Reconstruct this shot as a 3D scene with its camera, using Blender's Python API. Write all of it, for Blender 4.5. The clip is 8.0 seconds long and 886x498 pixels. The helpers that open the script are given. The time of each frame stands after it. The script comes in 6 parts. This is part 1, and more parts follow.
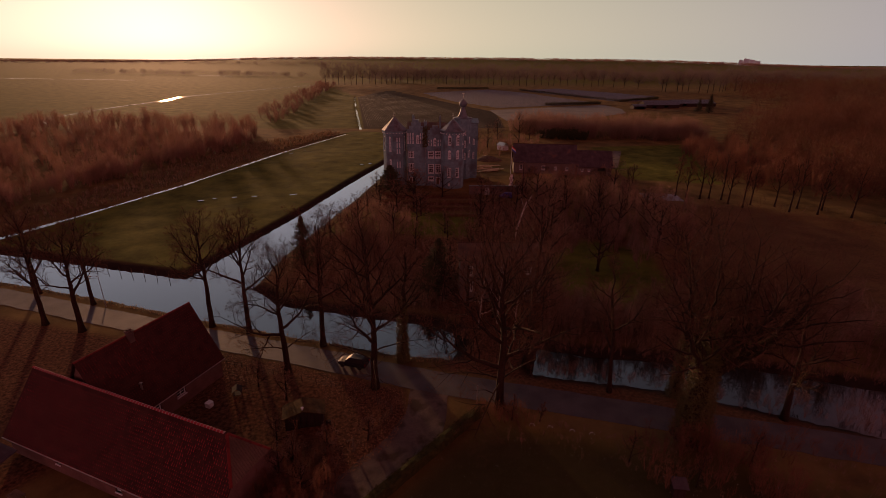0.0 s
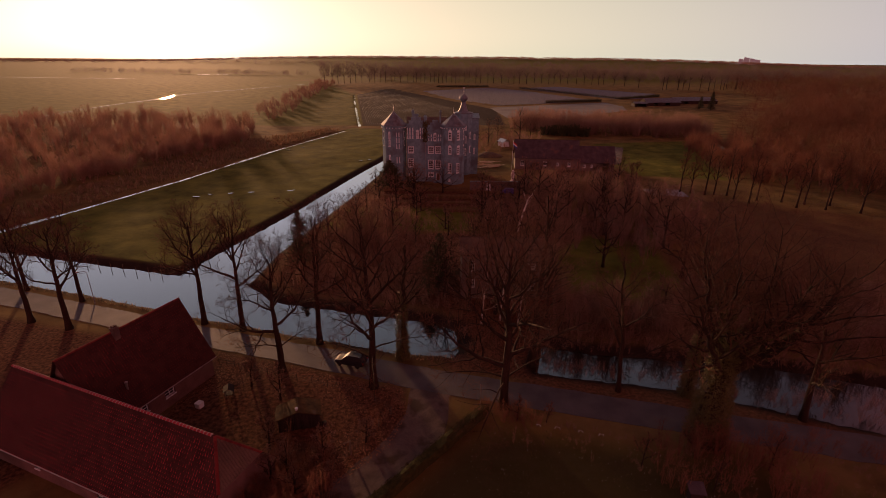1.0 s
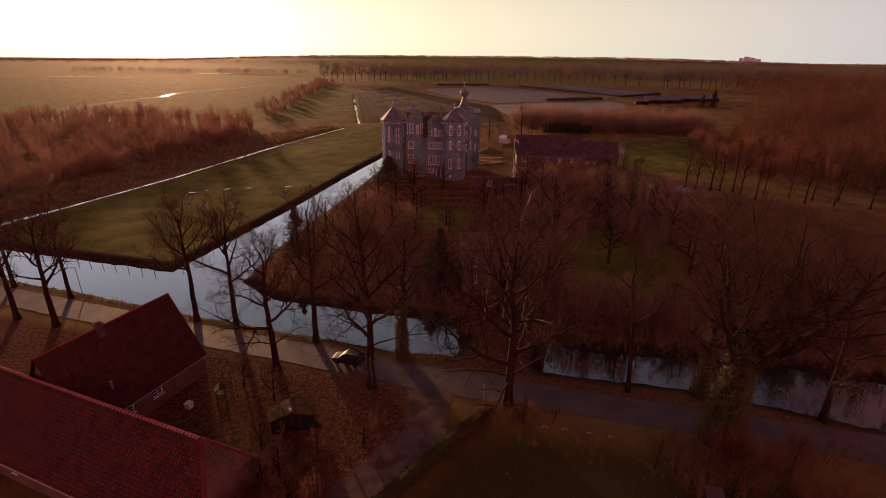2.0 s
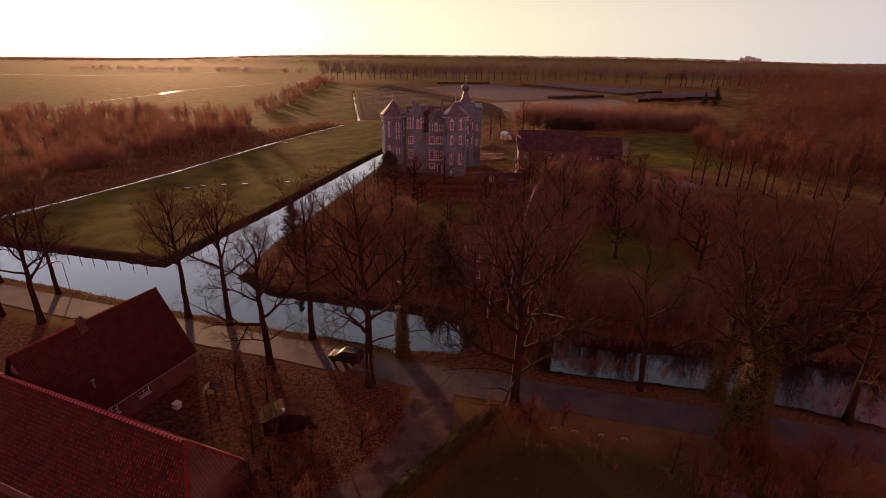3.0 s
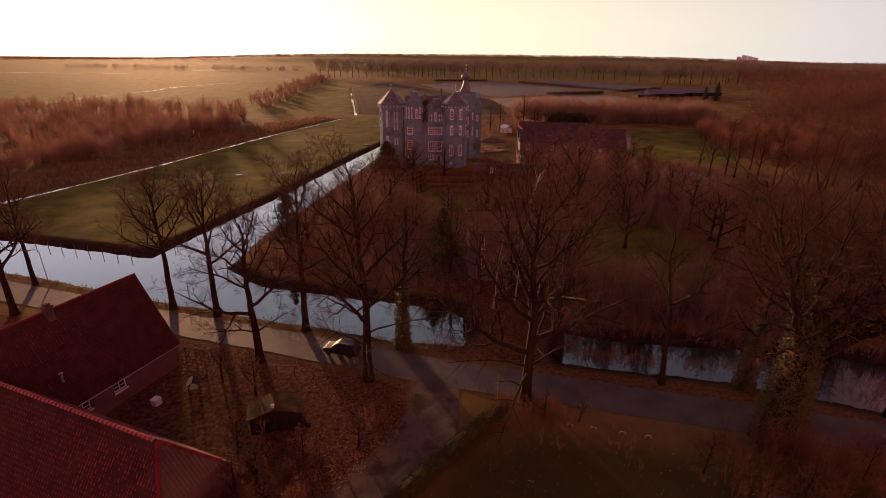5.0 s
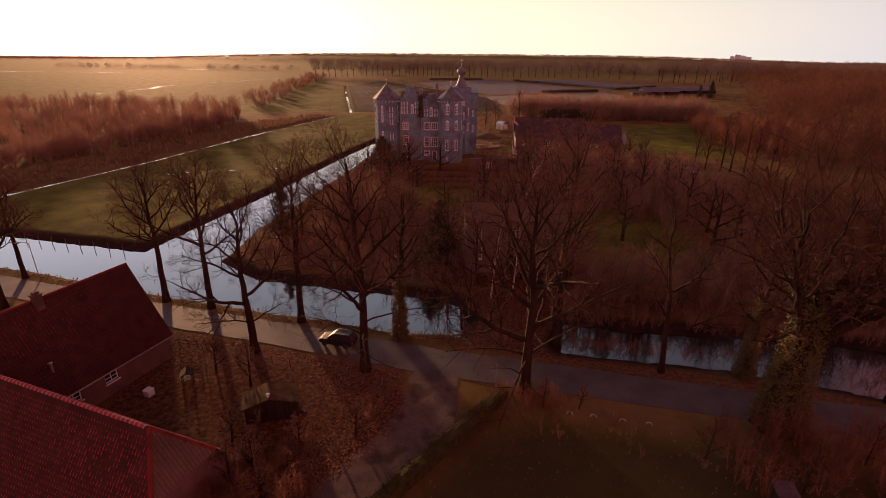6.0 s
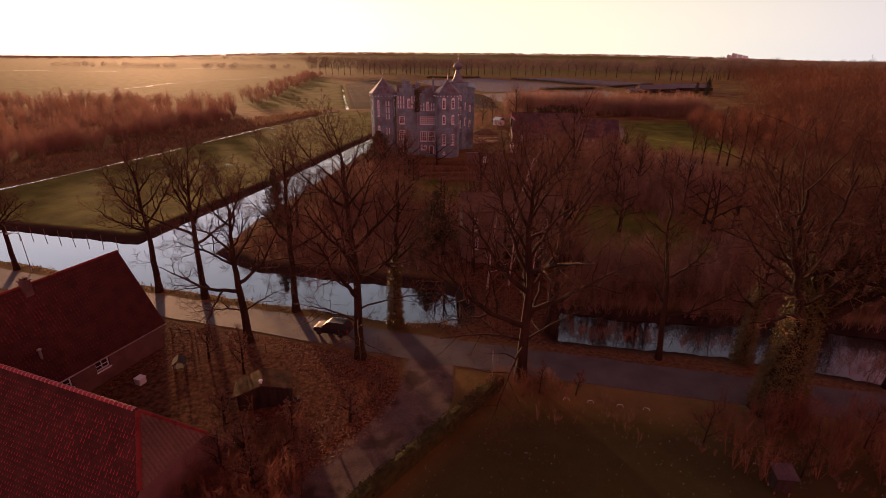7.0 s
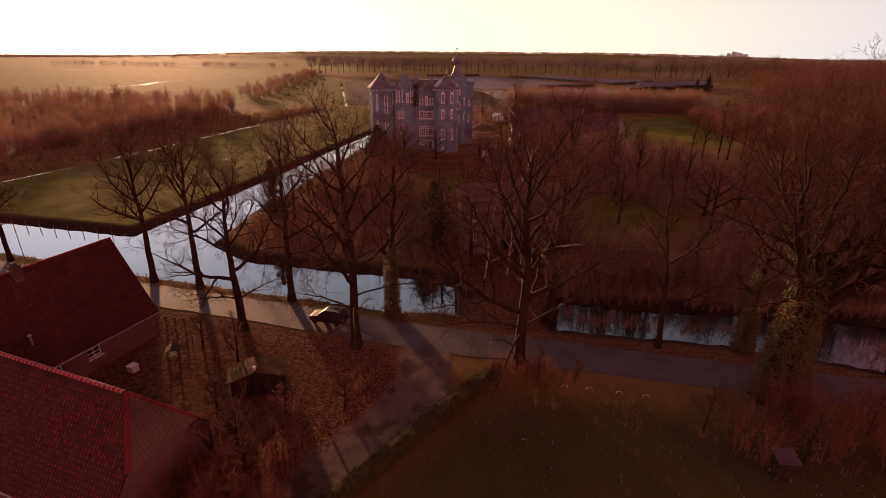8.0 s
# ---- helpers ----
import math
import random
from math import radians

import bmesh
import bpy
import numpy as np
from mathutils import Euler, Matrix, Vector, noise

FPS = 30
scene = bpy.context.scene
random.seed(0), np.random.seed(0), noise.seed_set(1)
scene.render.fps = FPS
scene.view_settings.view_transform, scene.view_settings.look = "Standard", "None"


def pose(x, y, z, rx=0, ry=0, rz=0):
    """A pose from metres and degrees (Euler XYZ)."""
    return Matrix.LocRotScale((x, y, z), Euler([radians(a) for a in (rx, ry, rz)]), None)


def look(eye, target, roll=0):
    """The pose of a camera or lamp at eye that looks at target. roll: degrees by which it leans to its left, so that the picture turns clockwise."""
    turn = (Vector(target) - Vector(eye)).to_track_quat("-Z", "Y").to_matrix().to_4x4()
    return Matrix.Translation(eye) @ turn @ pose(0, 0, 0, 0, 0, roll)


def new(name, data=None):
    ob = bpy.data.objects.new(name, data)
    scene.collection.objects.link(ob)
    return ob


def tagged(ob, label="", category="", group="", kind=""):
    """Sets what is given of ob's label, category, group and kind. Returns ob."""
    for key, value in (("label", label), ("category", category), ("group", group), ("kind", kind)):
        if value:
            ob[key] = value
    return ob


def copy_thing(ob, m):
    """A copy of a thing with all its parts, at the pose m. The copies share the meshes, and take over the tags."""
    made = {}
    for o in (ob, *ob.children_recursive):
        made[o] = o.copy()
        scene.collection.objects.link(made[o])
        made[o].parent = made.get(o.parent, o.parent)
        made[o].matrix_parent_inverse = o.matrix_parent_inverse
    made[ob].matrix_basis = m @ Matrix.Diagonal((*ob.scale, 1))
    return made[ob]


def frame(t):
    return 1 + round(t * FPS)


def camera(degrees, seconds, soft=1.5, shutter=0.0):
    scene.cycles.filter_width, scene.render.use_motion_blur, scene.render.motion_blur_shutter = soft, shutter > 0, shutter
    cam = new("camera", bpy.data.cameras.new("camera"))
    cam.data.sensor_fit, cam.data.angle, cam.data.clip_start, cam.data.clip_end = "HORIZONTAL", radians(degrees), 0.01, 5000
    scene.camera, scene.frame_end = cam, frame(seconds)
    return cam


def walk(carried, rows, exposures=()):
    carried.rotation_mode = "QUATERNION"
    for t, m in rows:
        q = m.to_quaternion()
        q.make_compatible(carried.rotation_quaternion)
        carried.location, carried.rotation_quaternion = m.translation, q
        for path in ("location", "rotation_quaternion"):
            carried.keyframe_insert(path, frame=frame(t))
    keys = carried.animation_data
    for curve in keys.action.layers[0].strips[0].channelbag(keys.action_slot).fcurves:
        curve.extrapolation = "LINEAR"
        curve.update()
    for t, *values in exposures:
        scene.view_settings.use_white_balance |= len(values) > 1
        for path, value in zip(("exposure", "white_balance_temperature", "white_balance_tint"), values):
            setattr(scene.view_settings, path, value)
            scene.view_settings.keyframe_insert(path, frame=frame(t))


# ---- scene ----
cam = camera(84.2, 8.0, soft=0.6)
PATH = [
    (0.0, 0.00, 0.00, 43.00, -0.000, -21.318, 0.521),
    (0.5, -0.12, 1.20, 42.07, -0.029, -21.342, 0.502),
    (1.0, -0.22, 2.50, 41.08, -0.039, -21.375, 0.491),
    (1.5, -0.28, 3.66, 40.21, -0.042, -21.400, 0.487),
    (3.0, -0.64, 7.47, 37.20, -0.020, -21.440, 0.482),
    (3.5, -0.75, 8.68, 36.23, -0.037, -21.422, 0.476),
    (4.0, -0.96, 9.88, 35.24, -0.034, -21.459, 0.481),
    (4.5, -1.18, 10.75, 34.39, -0.099, -21.458, 0.481),
    (6.0, -1.58, 11.33, 32.16, -0.896, -21.486, 0.485),
    (6.5, -1.46, 11.30, 31.43, -1.044, -21.531, 0.464),
    (7.0, -1.31, 11.32, 30.65, -1.178, -21.556, 0.425),
    (7.5, -1.10, 11.42, 29.92, -1.179, -21.590, 0.397),
    (8.0, -0.97, 11.46, 29.18, -1.178, -21.654, 0.378),
]
walk(cam, [(t, pose(x, y, z, 90 + pitch, 0, yaw) @ pose(0, 0, 0, 0, 0, roll)) for t, x, y, z, yaw, pitch, roll in PATH],
     exposures=[(0.0, 0.8, 9100, 71), (0.8, 1.18, 9100, 71), (1.5, 1.38, 9100, 71), (4.0, 1.62, 9100, 71), (8.0, 1.88, 9100, 71)])

# ---- light: a low sun behind the scene, and the sky round it ----
SUN_AZ, SUN_EL = radians(28.2), radians(4.8)
world = bpy.data.worlds.new("world")
scene.world = world
world.use_nodes = True
wn = world.node_tree
sky = wn.nodes.new("ShaderNodeTexSky")
sky.sky_type, sky.sun_disc = "NISHITA", False
sky.sun_elevation, sky.sun_rotation = SUN_EL, -SUN_AZ
sky.air_density, sky.dust_density, sky.ozone_density = 1.0, 2.0, 1.0
pale = wn.nodes.new("ShaderNodeHueSaturation")
pale.inputs["Saturation"].default_value, pale.inputs["Value"].default_value = 0.45, 0.09
wn.links.new(sky.outputs[0], pale.inputs["Color"])
geo = wn.nodes.new("ShaderNodeTexCoord")
sep = wn.nodes.new("ShaderNodeSeparateXYZ")
wn.links.new(geo.outputs["Generated"], sep.inputs[0])


def sky_math(op, a, b, clamp=False):
    n = wn.nodes.new("ShaderNodeMath")
    n.operation, n.use_clamp = op, clamp
    for k, v in enumerate((a, b)):
        if isinstance(v, (int, float)):
            n.inputs[k].default_value = v
        else:
            wn.links.new(v, n.inputs[k])
    return n.outputs[0]


# haze: strongest low down, cream towards the sun and dim pink away from it
low = sky_math("POWER", sky_math("SUBTRACT", 1.0, sep.outputs[2], True), 1.3)
side = sky_math("ADD", sky_math("MULTIPLY", sep.outputs[0], -math.sin(SUN_AZ) * 0.5), sky_math("MULTIPLY", sep.outputs[1], math.cos(SUN_AZ) * 0.5))
side = sky_math("ADD", side, 0.5, True)
tint = wn.nodes.new("ShaderNodeValToRGB")
for _ in range(2):
    tint.color_ramp.elements.new(0.5)
for stop, (at, col) in zip(tint.color_ramp.elements, ((0.0, (3.2, 1.75, 2.0, 1)), (0.5, (2.8, 1.8, 1.9, 1)), (0.68, (1.3, 2.35, 2.45, 1)), (0.96, (1.85, 3.4, 2.4, 1)))):
    stop.position, stop.color = at, col
wn.links.new(side, tint.inputs[0])
# higher up: pale blue towards the sun, dim rose on the far side
upper = wn.nodes.new("ShaderNodeValToRGB")
for _ in range(2):
    upper.color_ramp.elements.new(0.5)
for stop, (at, col) in zip(upper.color_ramp.elements, ((0.0, (5.0, 2.0, 2.1, 1)), (0.46, (7.7, 2.2, 2.1, 1)), (0.64, (0.8, 0.95, 1.4, 1)), (0.98, (3.0, 7.2, 8.9, 1)))):
    stop.position, stop.color = at, col
wn.links.new(side, upper.inputs[0])
rising = wn.nodes.new("ShaderNodeMapRange")
rising.interpolation_type = "SMOOTHSTEP"
rising.inputs["From Min"].default_value, rising.inputs["From Max"].default_value = 0.1, 0.32
wn.links.new(sep.outputs[2], rising.inputs["Value"])
both = wn.nodes.new("ShaderNodeMix")
both.data_type = "RGBA"
wn.links.new(rising.outputs[0], both.inputs[0])
wn.links.new(tint.outputs[0], both.inputs[6])
wn.links.new(upper.outputs[0], both.inputs[7])
haze = wn.nodes.new("ShaderNodeMix")
haze.data_type, haze.blend_type = "RGBA", "ADD"
wn.links.new(low, haze.inputs[0])
wn.links.new(pale.outputs[0], haze.inputs[6])
wn.links.new(both.outputs[2], haze.inputs[7])
wn.links.new(haze.outputs[2], wn.nodes["Background"].inputs[0])
wn.nodes["Background"].inputs[1].default_value = 0.1
sun_dir = Vector((-math.sin(SUN_AZ) * math.cos(SUN_EL), math.cos(SUN_AZ) * math.cos(SUN_EL), math.sin(SUN_EL)))
sun = new("sun", bpy.data.lights.new("sun", "SUN"))
sun.data.energy, sun.data.angle, sun.data.color = 2.3, radians(2.0), (1.0, 0.8, 0.42)
sun.matrix_world = look(sun_dir * 900, (0, 0, 0))


# ---- materials ----
def material(name, a, b, scale=1.0, rough=0.8, bump=0.3, fine=12.0, metal=0.0, stain=None, stain_scale=0.15, stain_at=0.55, stretch=(1, 1, 1), spec=0.1, random=0.0, thin=0.0):
    """Two tones mixed by coarse and fine noise, a third as stains, and relief from the fine noise."""
    m = bpy.data.materials.new(name)
    m.use_nodes = True
    n, l = m.node_tree.nodes, m.node_tree.links
    bsdf = n["Principled BSDF"]
    geo = n.new("ShaderNodeTexCoord")
    mp = n.new("ShaderNodeMapping")
    mp.inputs["Scale"].default_value = stretch
    l.new(geo.outputs["Object"], mp.inputs[0])
    n1, n2 = n.new("ShaderNodeTexNoise"), n.new("ShaderNodeTexNoise")
    n1.inputs["Scale"].default_value, n2.inputs["Scale"].default_value = scale, scale * fine
    n1.inputs["Detail"].default_value, n2.inputs["Detail"].default_value = 4, 3
    l.new(mp.outputs[0], n1.inputs[0]), l.new(mp.outputs[0], n2.inputs[0])
    add = n.new("ShaderNodeMath")
    add.operation = "MULTIPLY_ADD"
    add.inputs[1].default_value = 0.55
    l.new(n2.outputs[0], add.inputs[0])
    half = n.new("ShaderNodeMath")
    half.operation = "MULTIPLY_ADD"
    half.inputs[1].default_value, half.inputs[2].default_value = 0.9, -0.2
    l.new(n1.outputs[0], half.inputs[0])
    l.new(half.outputs[0], add.inputs[2])
    out = add.outputs[0]
    if random:
        info = n.new("ShaderNodeNewGeometry")
        isl = n.new("ShaderNodeMath")
        isl.operation = "MULTIPLY_ADD"
        isl.inputs[1].default_value = random
        each, sum_, wrap = n.new("ShaderNodeObjectInfo"), n.new("ShaderNodeMath"), n.new("ShaderNodeMath")
        sum_.operation, wrap.operation = "ADD", "FRACT"
        l.new(info.outputs["Random Per Island"], sum_.inputs[0]), l.new(each.outputs["Random"], sum_.inputs[1])
        l.new(sum_.outputs[0], wrap.inputs[0]), l.new(wrap.outputs[0], isl.inputs[0])
        l.new(out, isl.inputs[2])
        out = isl.outputs[0]
    ramp = n.new("ShaderNodeValToRGB")
    ramp.color_ramp.elements[0].position, ramp.color_ramp.elements[1].position = 0.3, 0.75
    ramp.color_ramp.elements[0].color, ramp.color_ramp.elements[1].color = (*a, 1), (*b, 1)
    l.new(out, ramp.inputs[0])
    colour = ramp.outputs[0]
    if stain:
        n3 = n.new("ShaderNodeTexNoise")
        n3.inputs["Scale"].default_value, n3.inputs["Detail"].default_value = stain_scale, 6
        l.new(mp.outputs[0], n3.inputs[0])
        r3 = n.new("ShaderNodeValToRGB")
        r3.color_ramp.elements[0].position, r3.color_ramp.elements[1].position = stain_at, stain_at + 0.12
        l.new(n3.outputs[0], r3.inputs[0])
        mix = n.new("ShaderNodeMix")
        mix.data_type = "RGBA"
        l.new(r3.outputs[0], mix.inputs[0])
        l.new(colour, mix.inputs[6])
        mix.inputs[7].default_value = (*stain, 1)
        colour = mix.outputs[2]
    l.new(colour, bsdf.inputs["Base Color"])
    bsdf.inputs["Roughness"].default_value, bsdf.inputs["Metallic"].default_value = rough, metal
    bsdf.inputs["Specular IOR Level"].default_value = spec
    if bump:
        bp = n.new("ShaderNodeBump")
        bp.inputs["Strength"].default_value, bp.inputs["Distance"].default_value = bump, 0.05
        l.new(n2.outputs[0], bp.inputs["Height"])
        l.new(bp.outputs[0], bsdf.inputs["Normal"])
    if thin:
        through_it, half_way = n.new("ShaderNodeBsdfTranslucent"), n.new("ShaderNodeMixShader")
        half_way.inputs[0].default_value = thin
        l.new(colour, through_it.inputs[0])
        l.new(bsdf.outputs[0], half_way.inputs[1]), l.new(through_it.outputs[0], half_way.inputs[2])
        l.new(half_way.outputs[0], n["Material Output"].inputs["Surface"])
    return m


def ground_material():
    """Fields, lawns, leaf litter and tilled soil, mixed by the weights that the sheet carries; soil tone also shades
    the lawn.
    """
    m = bpy.data.materials.new("earth_and_grass")
    m.use_nodes = True
    n, l = m.node_tree.nodes, m.node_tree.links
    bsdf = n["Principled BSDF"]
    co = n.new("ShaderNodeTexCoord")

    def tone(a, b, scale, lo=0.35, hi=0.68, detail=6):
        t = n.new("ShaderNodeTexNoise")
        t.inputs["Scale"].default_value, t.inputs["Detail"].default_value = scale, detail
        t.inputs["Roughness"].default_value = 0.65
        l.new(co.outputs["Object"], t.inputs[0])
        r = n.new("ShaderNodeValToRGB")
        r.color_ramp.elements[0].position, r.color_ramp.elements[1].position = lo, hi
        r.color_ramp.elements[0].color, r.color_ramp.elements[1].color = (*a, 1), (*b, 1)
        l.new(t.outputs[0], r.inputs[0])
        return r.outputs[0], t.outputs[0]

    def blend(f, a, b):
        x = n.new("ShaderNodeMix")
        x.data_type = "RGBA"
        l.new(f, x.inputs[0]), l.new(a, x.inputs[6]), l.new(b, x.inputs[7])
        return x.outputs[2]

    base, _ = tone((0.065, 0.044, 0.02), (0.165, 0.115, 0.046), 0.09)
    grass, gn = tone((0.045, 0.051, 0.011), (0.11, 0.119, 0.026), 0.12)
    litter, fine = tone((0.042, 0.019, 0.012), (0.15, 0.072, 0.042), 2.2, 0.38, 0.7)
    soil, _ = tone((0.018, 0.012, 0.01), (0.036, 0.025, 0.02), 0.25)
    at = n.new("ShaderNodeAttribute")
    at.attribute_name = "cover"
    sep = n.new("ShaderNodeSeparateColor")
    l.new(at.outputs["Color"], sep.inputs[0])

    def rough_edge(s):
        x = n.new("ShaderNodeMath")
        x.operation = "MULTIPLY_ADD"
        x.inputs[1].default_value = 0.8
        l.new(gn, x.inputs[0])
        y = n.new("ShaderNodeMath")
        y.operation = "MULTIPLY_ADD"
        y.inputs[1].default_value, y.inputs[2].default_value = 2.0, -0.9
        l.new(s, y.inputs[0])
        l.new(y.outputs[0], x.inputs[2])
        c = n.new("ShaderNodeClamp")
        l.new(x.outputs[0], c.inputs[0])
        return c.outputs[0]

    col = blend(rough_edge(sep.outputs[0]), base, grass)
    col = blend(rough_edge(sep.outputs[1]), col, litter)
    col = blend(rough_edge(sep.outputs[2]), col, soil)
    l.new(col, bsdf.inputs["Base Color"])
    bsdf.inputs["Roughness"].default_value = 1.0
    bsdf.inputs["Specular IOR Level"].default_value = 0.009
    bp = n.new("ShaderNodeBump")
    bp.inputs["Strength"].default_value, bp.inputs["Distance"].default_value = 0.5, 0.12
    l.new(fine, bp.inputs["Height"])
    l.new(bp.outputs[0], bsdf.inputs["Normal"])
    return m


def water_material():
    m = bpy.data.materials.new("still_water")
    m.use_nodes = True
    n, l = m.node_tree.nodes, m.node_tree.links
    bsdf = n["Principled BSDF"]
    bsdf.inputs["Base Color"].default_value = (0.012, 0.012, 0.01, 1)
    bsdf.inputs["Roughness"].default_value = 0.03
    bsdf.inputs["IOR"].default_value = 1.8
    co = n.new("ShaderNodeTexCoord")
    t = n.new("ShaderNodeTexNoise")
    t.inputs["Scale"].default_value, t.inputs["Detail"].default_value = 1.3, 3
    l.new(co.outputs["Object"], t.inputs[0])
    bp = n.new("ShaderNodeBump")
    bp.inputs["Strength"].default_value, bp.inputs["Distance"].default_value = 0.06, 0.02
    l.new(t.outputs[0], bp.inputs["Height"])
    l.new(bp.outputs[0], bsdf.inputs["Normal"])
    return m


EARTH, WATER = ground_material(), water_material()
ASPHALT = material("worn_asphalt", (0.047, 0.042, 0.046), (0.082, 0.074, 0.078), 0.35, 0.75, 0.25, 40, stain=(0.07, 0.065, 0.06), stain_scale=0.25, stain_at=0.58)
GRAVEL = material("gravel", (0.05, 0.036, 0.032), (0.14, 0.103, 0.093), 0.35, 0.95, 0.5, 30, stain=(0.045, 0.03, 0.022), stain_scale=0.35, stain_at=0.5)
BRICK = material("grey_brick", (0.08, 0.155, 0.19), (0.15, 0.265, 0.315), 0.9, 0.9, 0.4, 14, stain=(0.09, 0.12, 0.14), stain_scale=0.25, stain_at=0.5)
DIM_BRICK = material("old_brown_brick", (0.09, 0.078, 0.072), (0.16, 0.135, 0.125), 0.5, 0.92, 0.3, 18, stain=(0.06, 0.05, 0.04), stain_scale=0.25)
RED_BRICK = material("red_brick", (0.085, 0.05, 0.045), (0.16, 0.095, 0.085), 0.6, 0.9, 0.3, 20, stain=(0.12, 0.08, 0.07), stain_scale=0.3)
TILE = material("red_pantile", (0.145, 0.018, 0.023), (0.285, 0.039, 0.045), 0.7, 0.8, 0.25, 9, stain=(0.075, 0.022, 0.02), stain_scale=1.1, stain_at=0.62, random=0.7)
UNDERLAY = material("roof_boards", (0.03, 0.012, 0.011), (0.06, 0.024, 0.02), 1.0, 0.95, 0.2)
OLD_TILE = material("mossy_pantile", (0.055, 0.011, 0.011), (0.135, 0.026, 0.023), 0.7, 0.88, 0.25, 9, stain=(0.06, 0.03, 0.02), stain_scale=1.3, stain_at=0.57, random=0.7)
SLATE = material("blue_slate", (0.065, 0.085, 0.105), (0.125, 0.155, 0.18), 0.8, 0.55, 0.2, 12, stain=(0.07, 0.07, 0.075), stain_scale=0.6)
DARK_TILE = material("dark_pantile", (0.042, 0.034, 0.042), (0.085, 0.07, 0.08), 0.6, 0.9, 0.25, 12, stain=(0.12, 0.07, 0.06), stain_scale=0.3, stain_at=0.6)
BROWN_TILE = material("brown_pantile", (0.06, 0.042, 0.034), (0.125, 0.088, 0.07), 0.6, 0.9, 0.25, 12, stain=(0.07, 0.06, 0.035), stain_scale=0.4)
WHITE = material("white_paint", (0.44, 0.54, 0.57), (0.57, 0.66, 0.69), 2.0, 0.5, 0.05, 8)
BARK = material("bark", (0.014, 0.008, 0.006), (0.042, 0.025, 0.017), 1.2, 0.95, 0.7, 9, stretch=(1, 1, 0.25), stain=(0.034, 0.033, 0.016), stain_scale=0.5, stain_at=0.6, spec=0.1)
TWIG = material("bare_twigs", (0.12, 0.067, 0.051), (0.275, 0.16, 0.122), 0.5, 0.9, 0.0, 6, thin=0.35, spec=0.1)
RUST_TWIG = material("rusty_twigs", (0.10, 0.04, 0.027), (0.23, 0.105, 0.065), 0.2, 0.9, 0.0, 6, thin=0.3, spec=0.1)
IVY = material("ivy_leaves", (0.038, 0.038, 0.013), (0.11, 0.095, 0.034), 1.5, 0.55, 0.0, 6)
CONIFER = material("conifer_needles", (0.025, 0.032, 0.016), (0.065, 0.07, 0.035), 0.8, 0.8, 0.0, 6)
METAL = material("galvanised_steel", (0.25, 0.25, 0.25), (0.42, 0.42, 0.41), 2.0, 0.45, 0.05, 9, metal=0.8)
WOOD = material("weathered_wood", (0.06, 0.042, 0.03), (0.16, 0.115, 0.08), 1.5, 0.85, 0.4, 8, stretch=(1, 1, 0.3))
GLASS = bpy.data.materials.new("window_glass")
GLASS.use_nodes = True
GLASS.node_tree.nodes["Principled BSDF"].inputs["Base Color"].default_value = (0.02, 0.022, 0.025, 1)
GLASS.node_tree.nodes["Principled BSDF"].inputs["Roughness"].default_value = 0.05


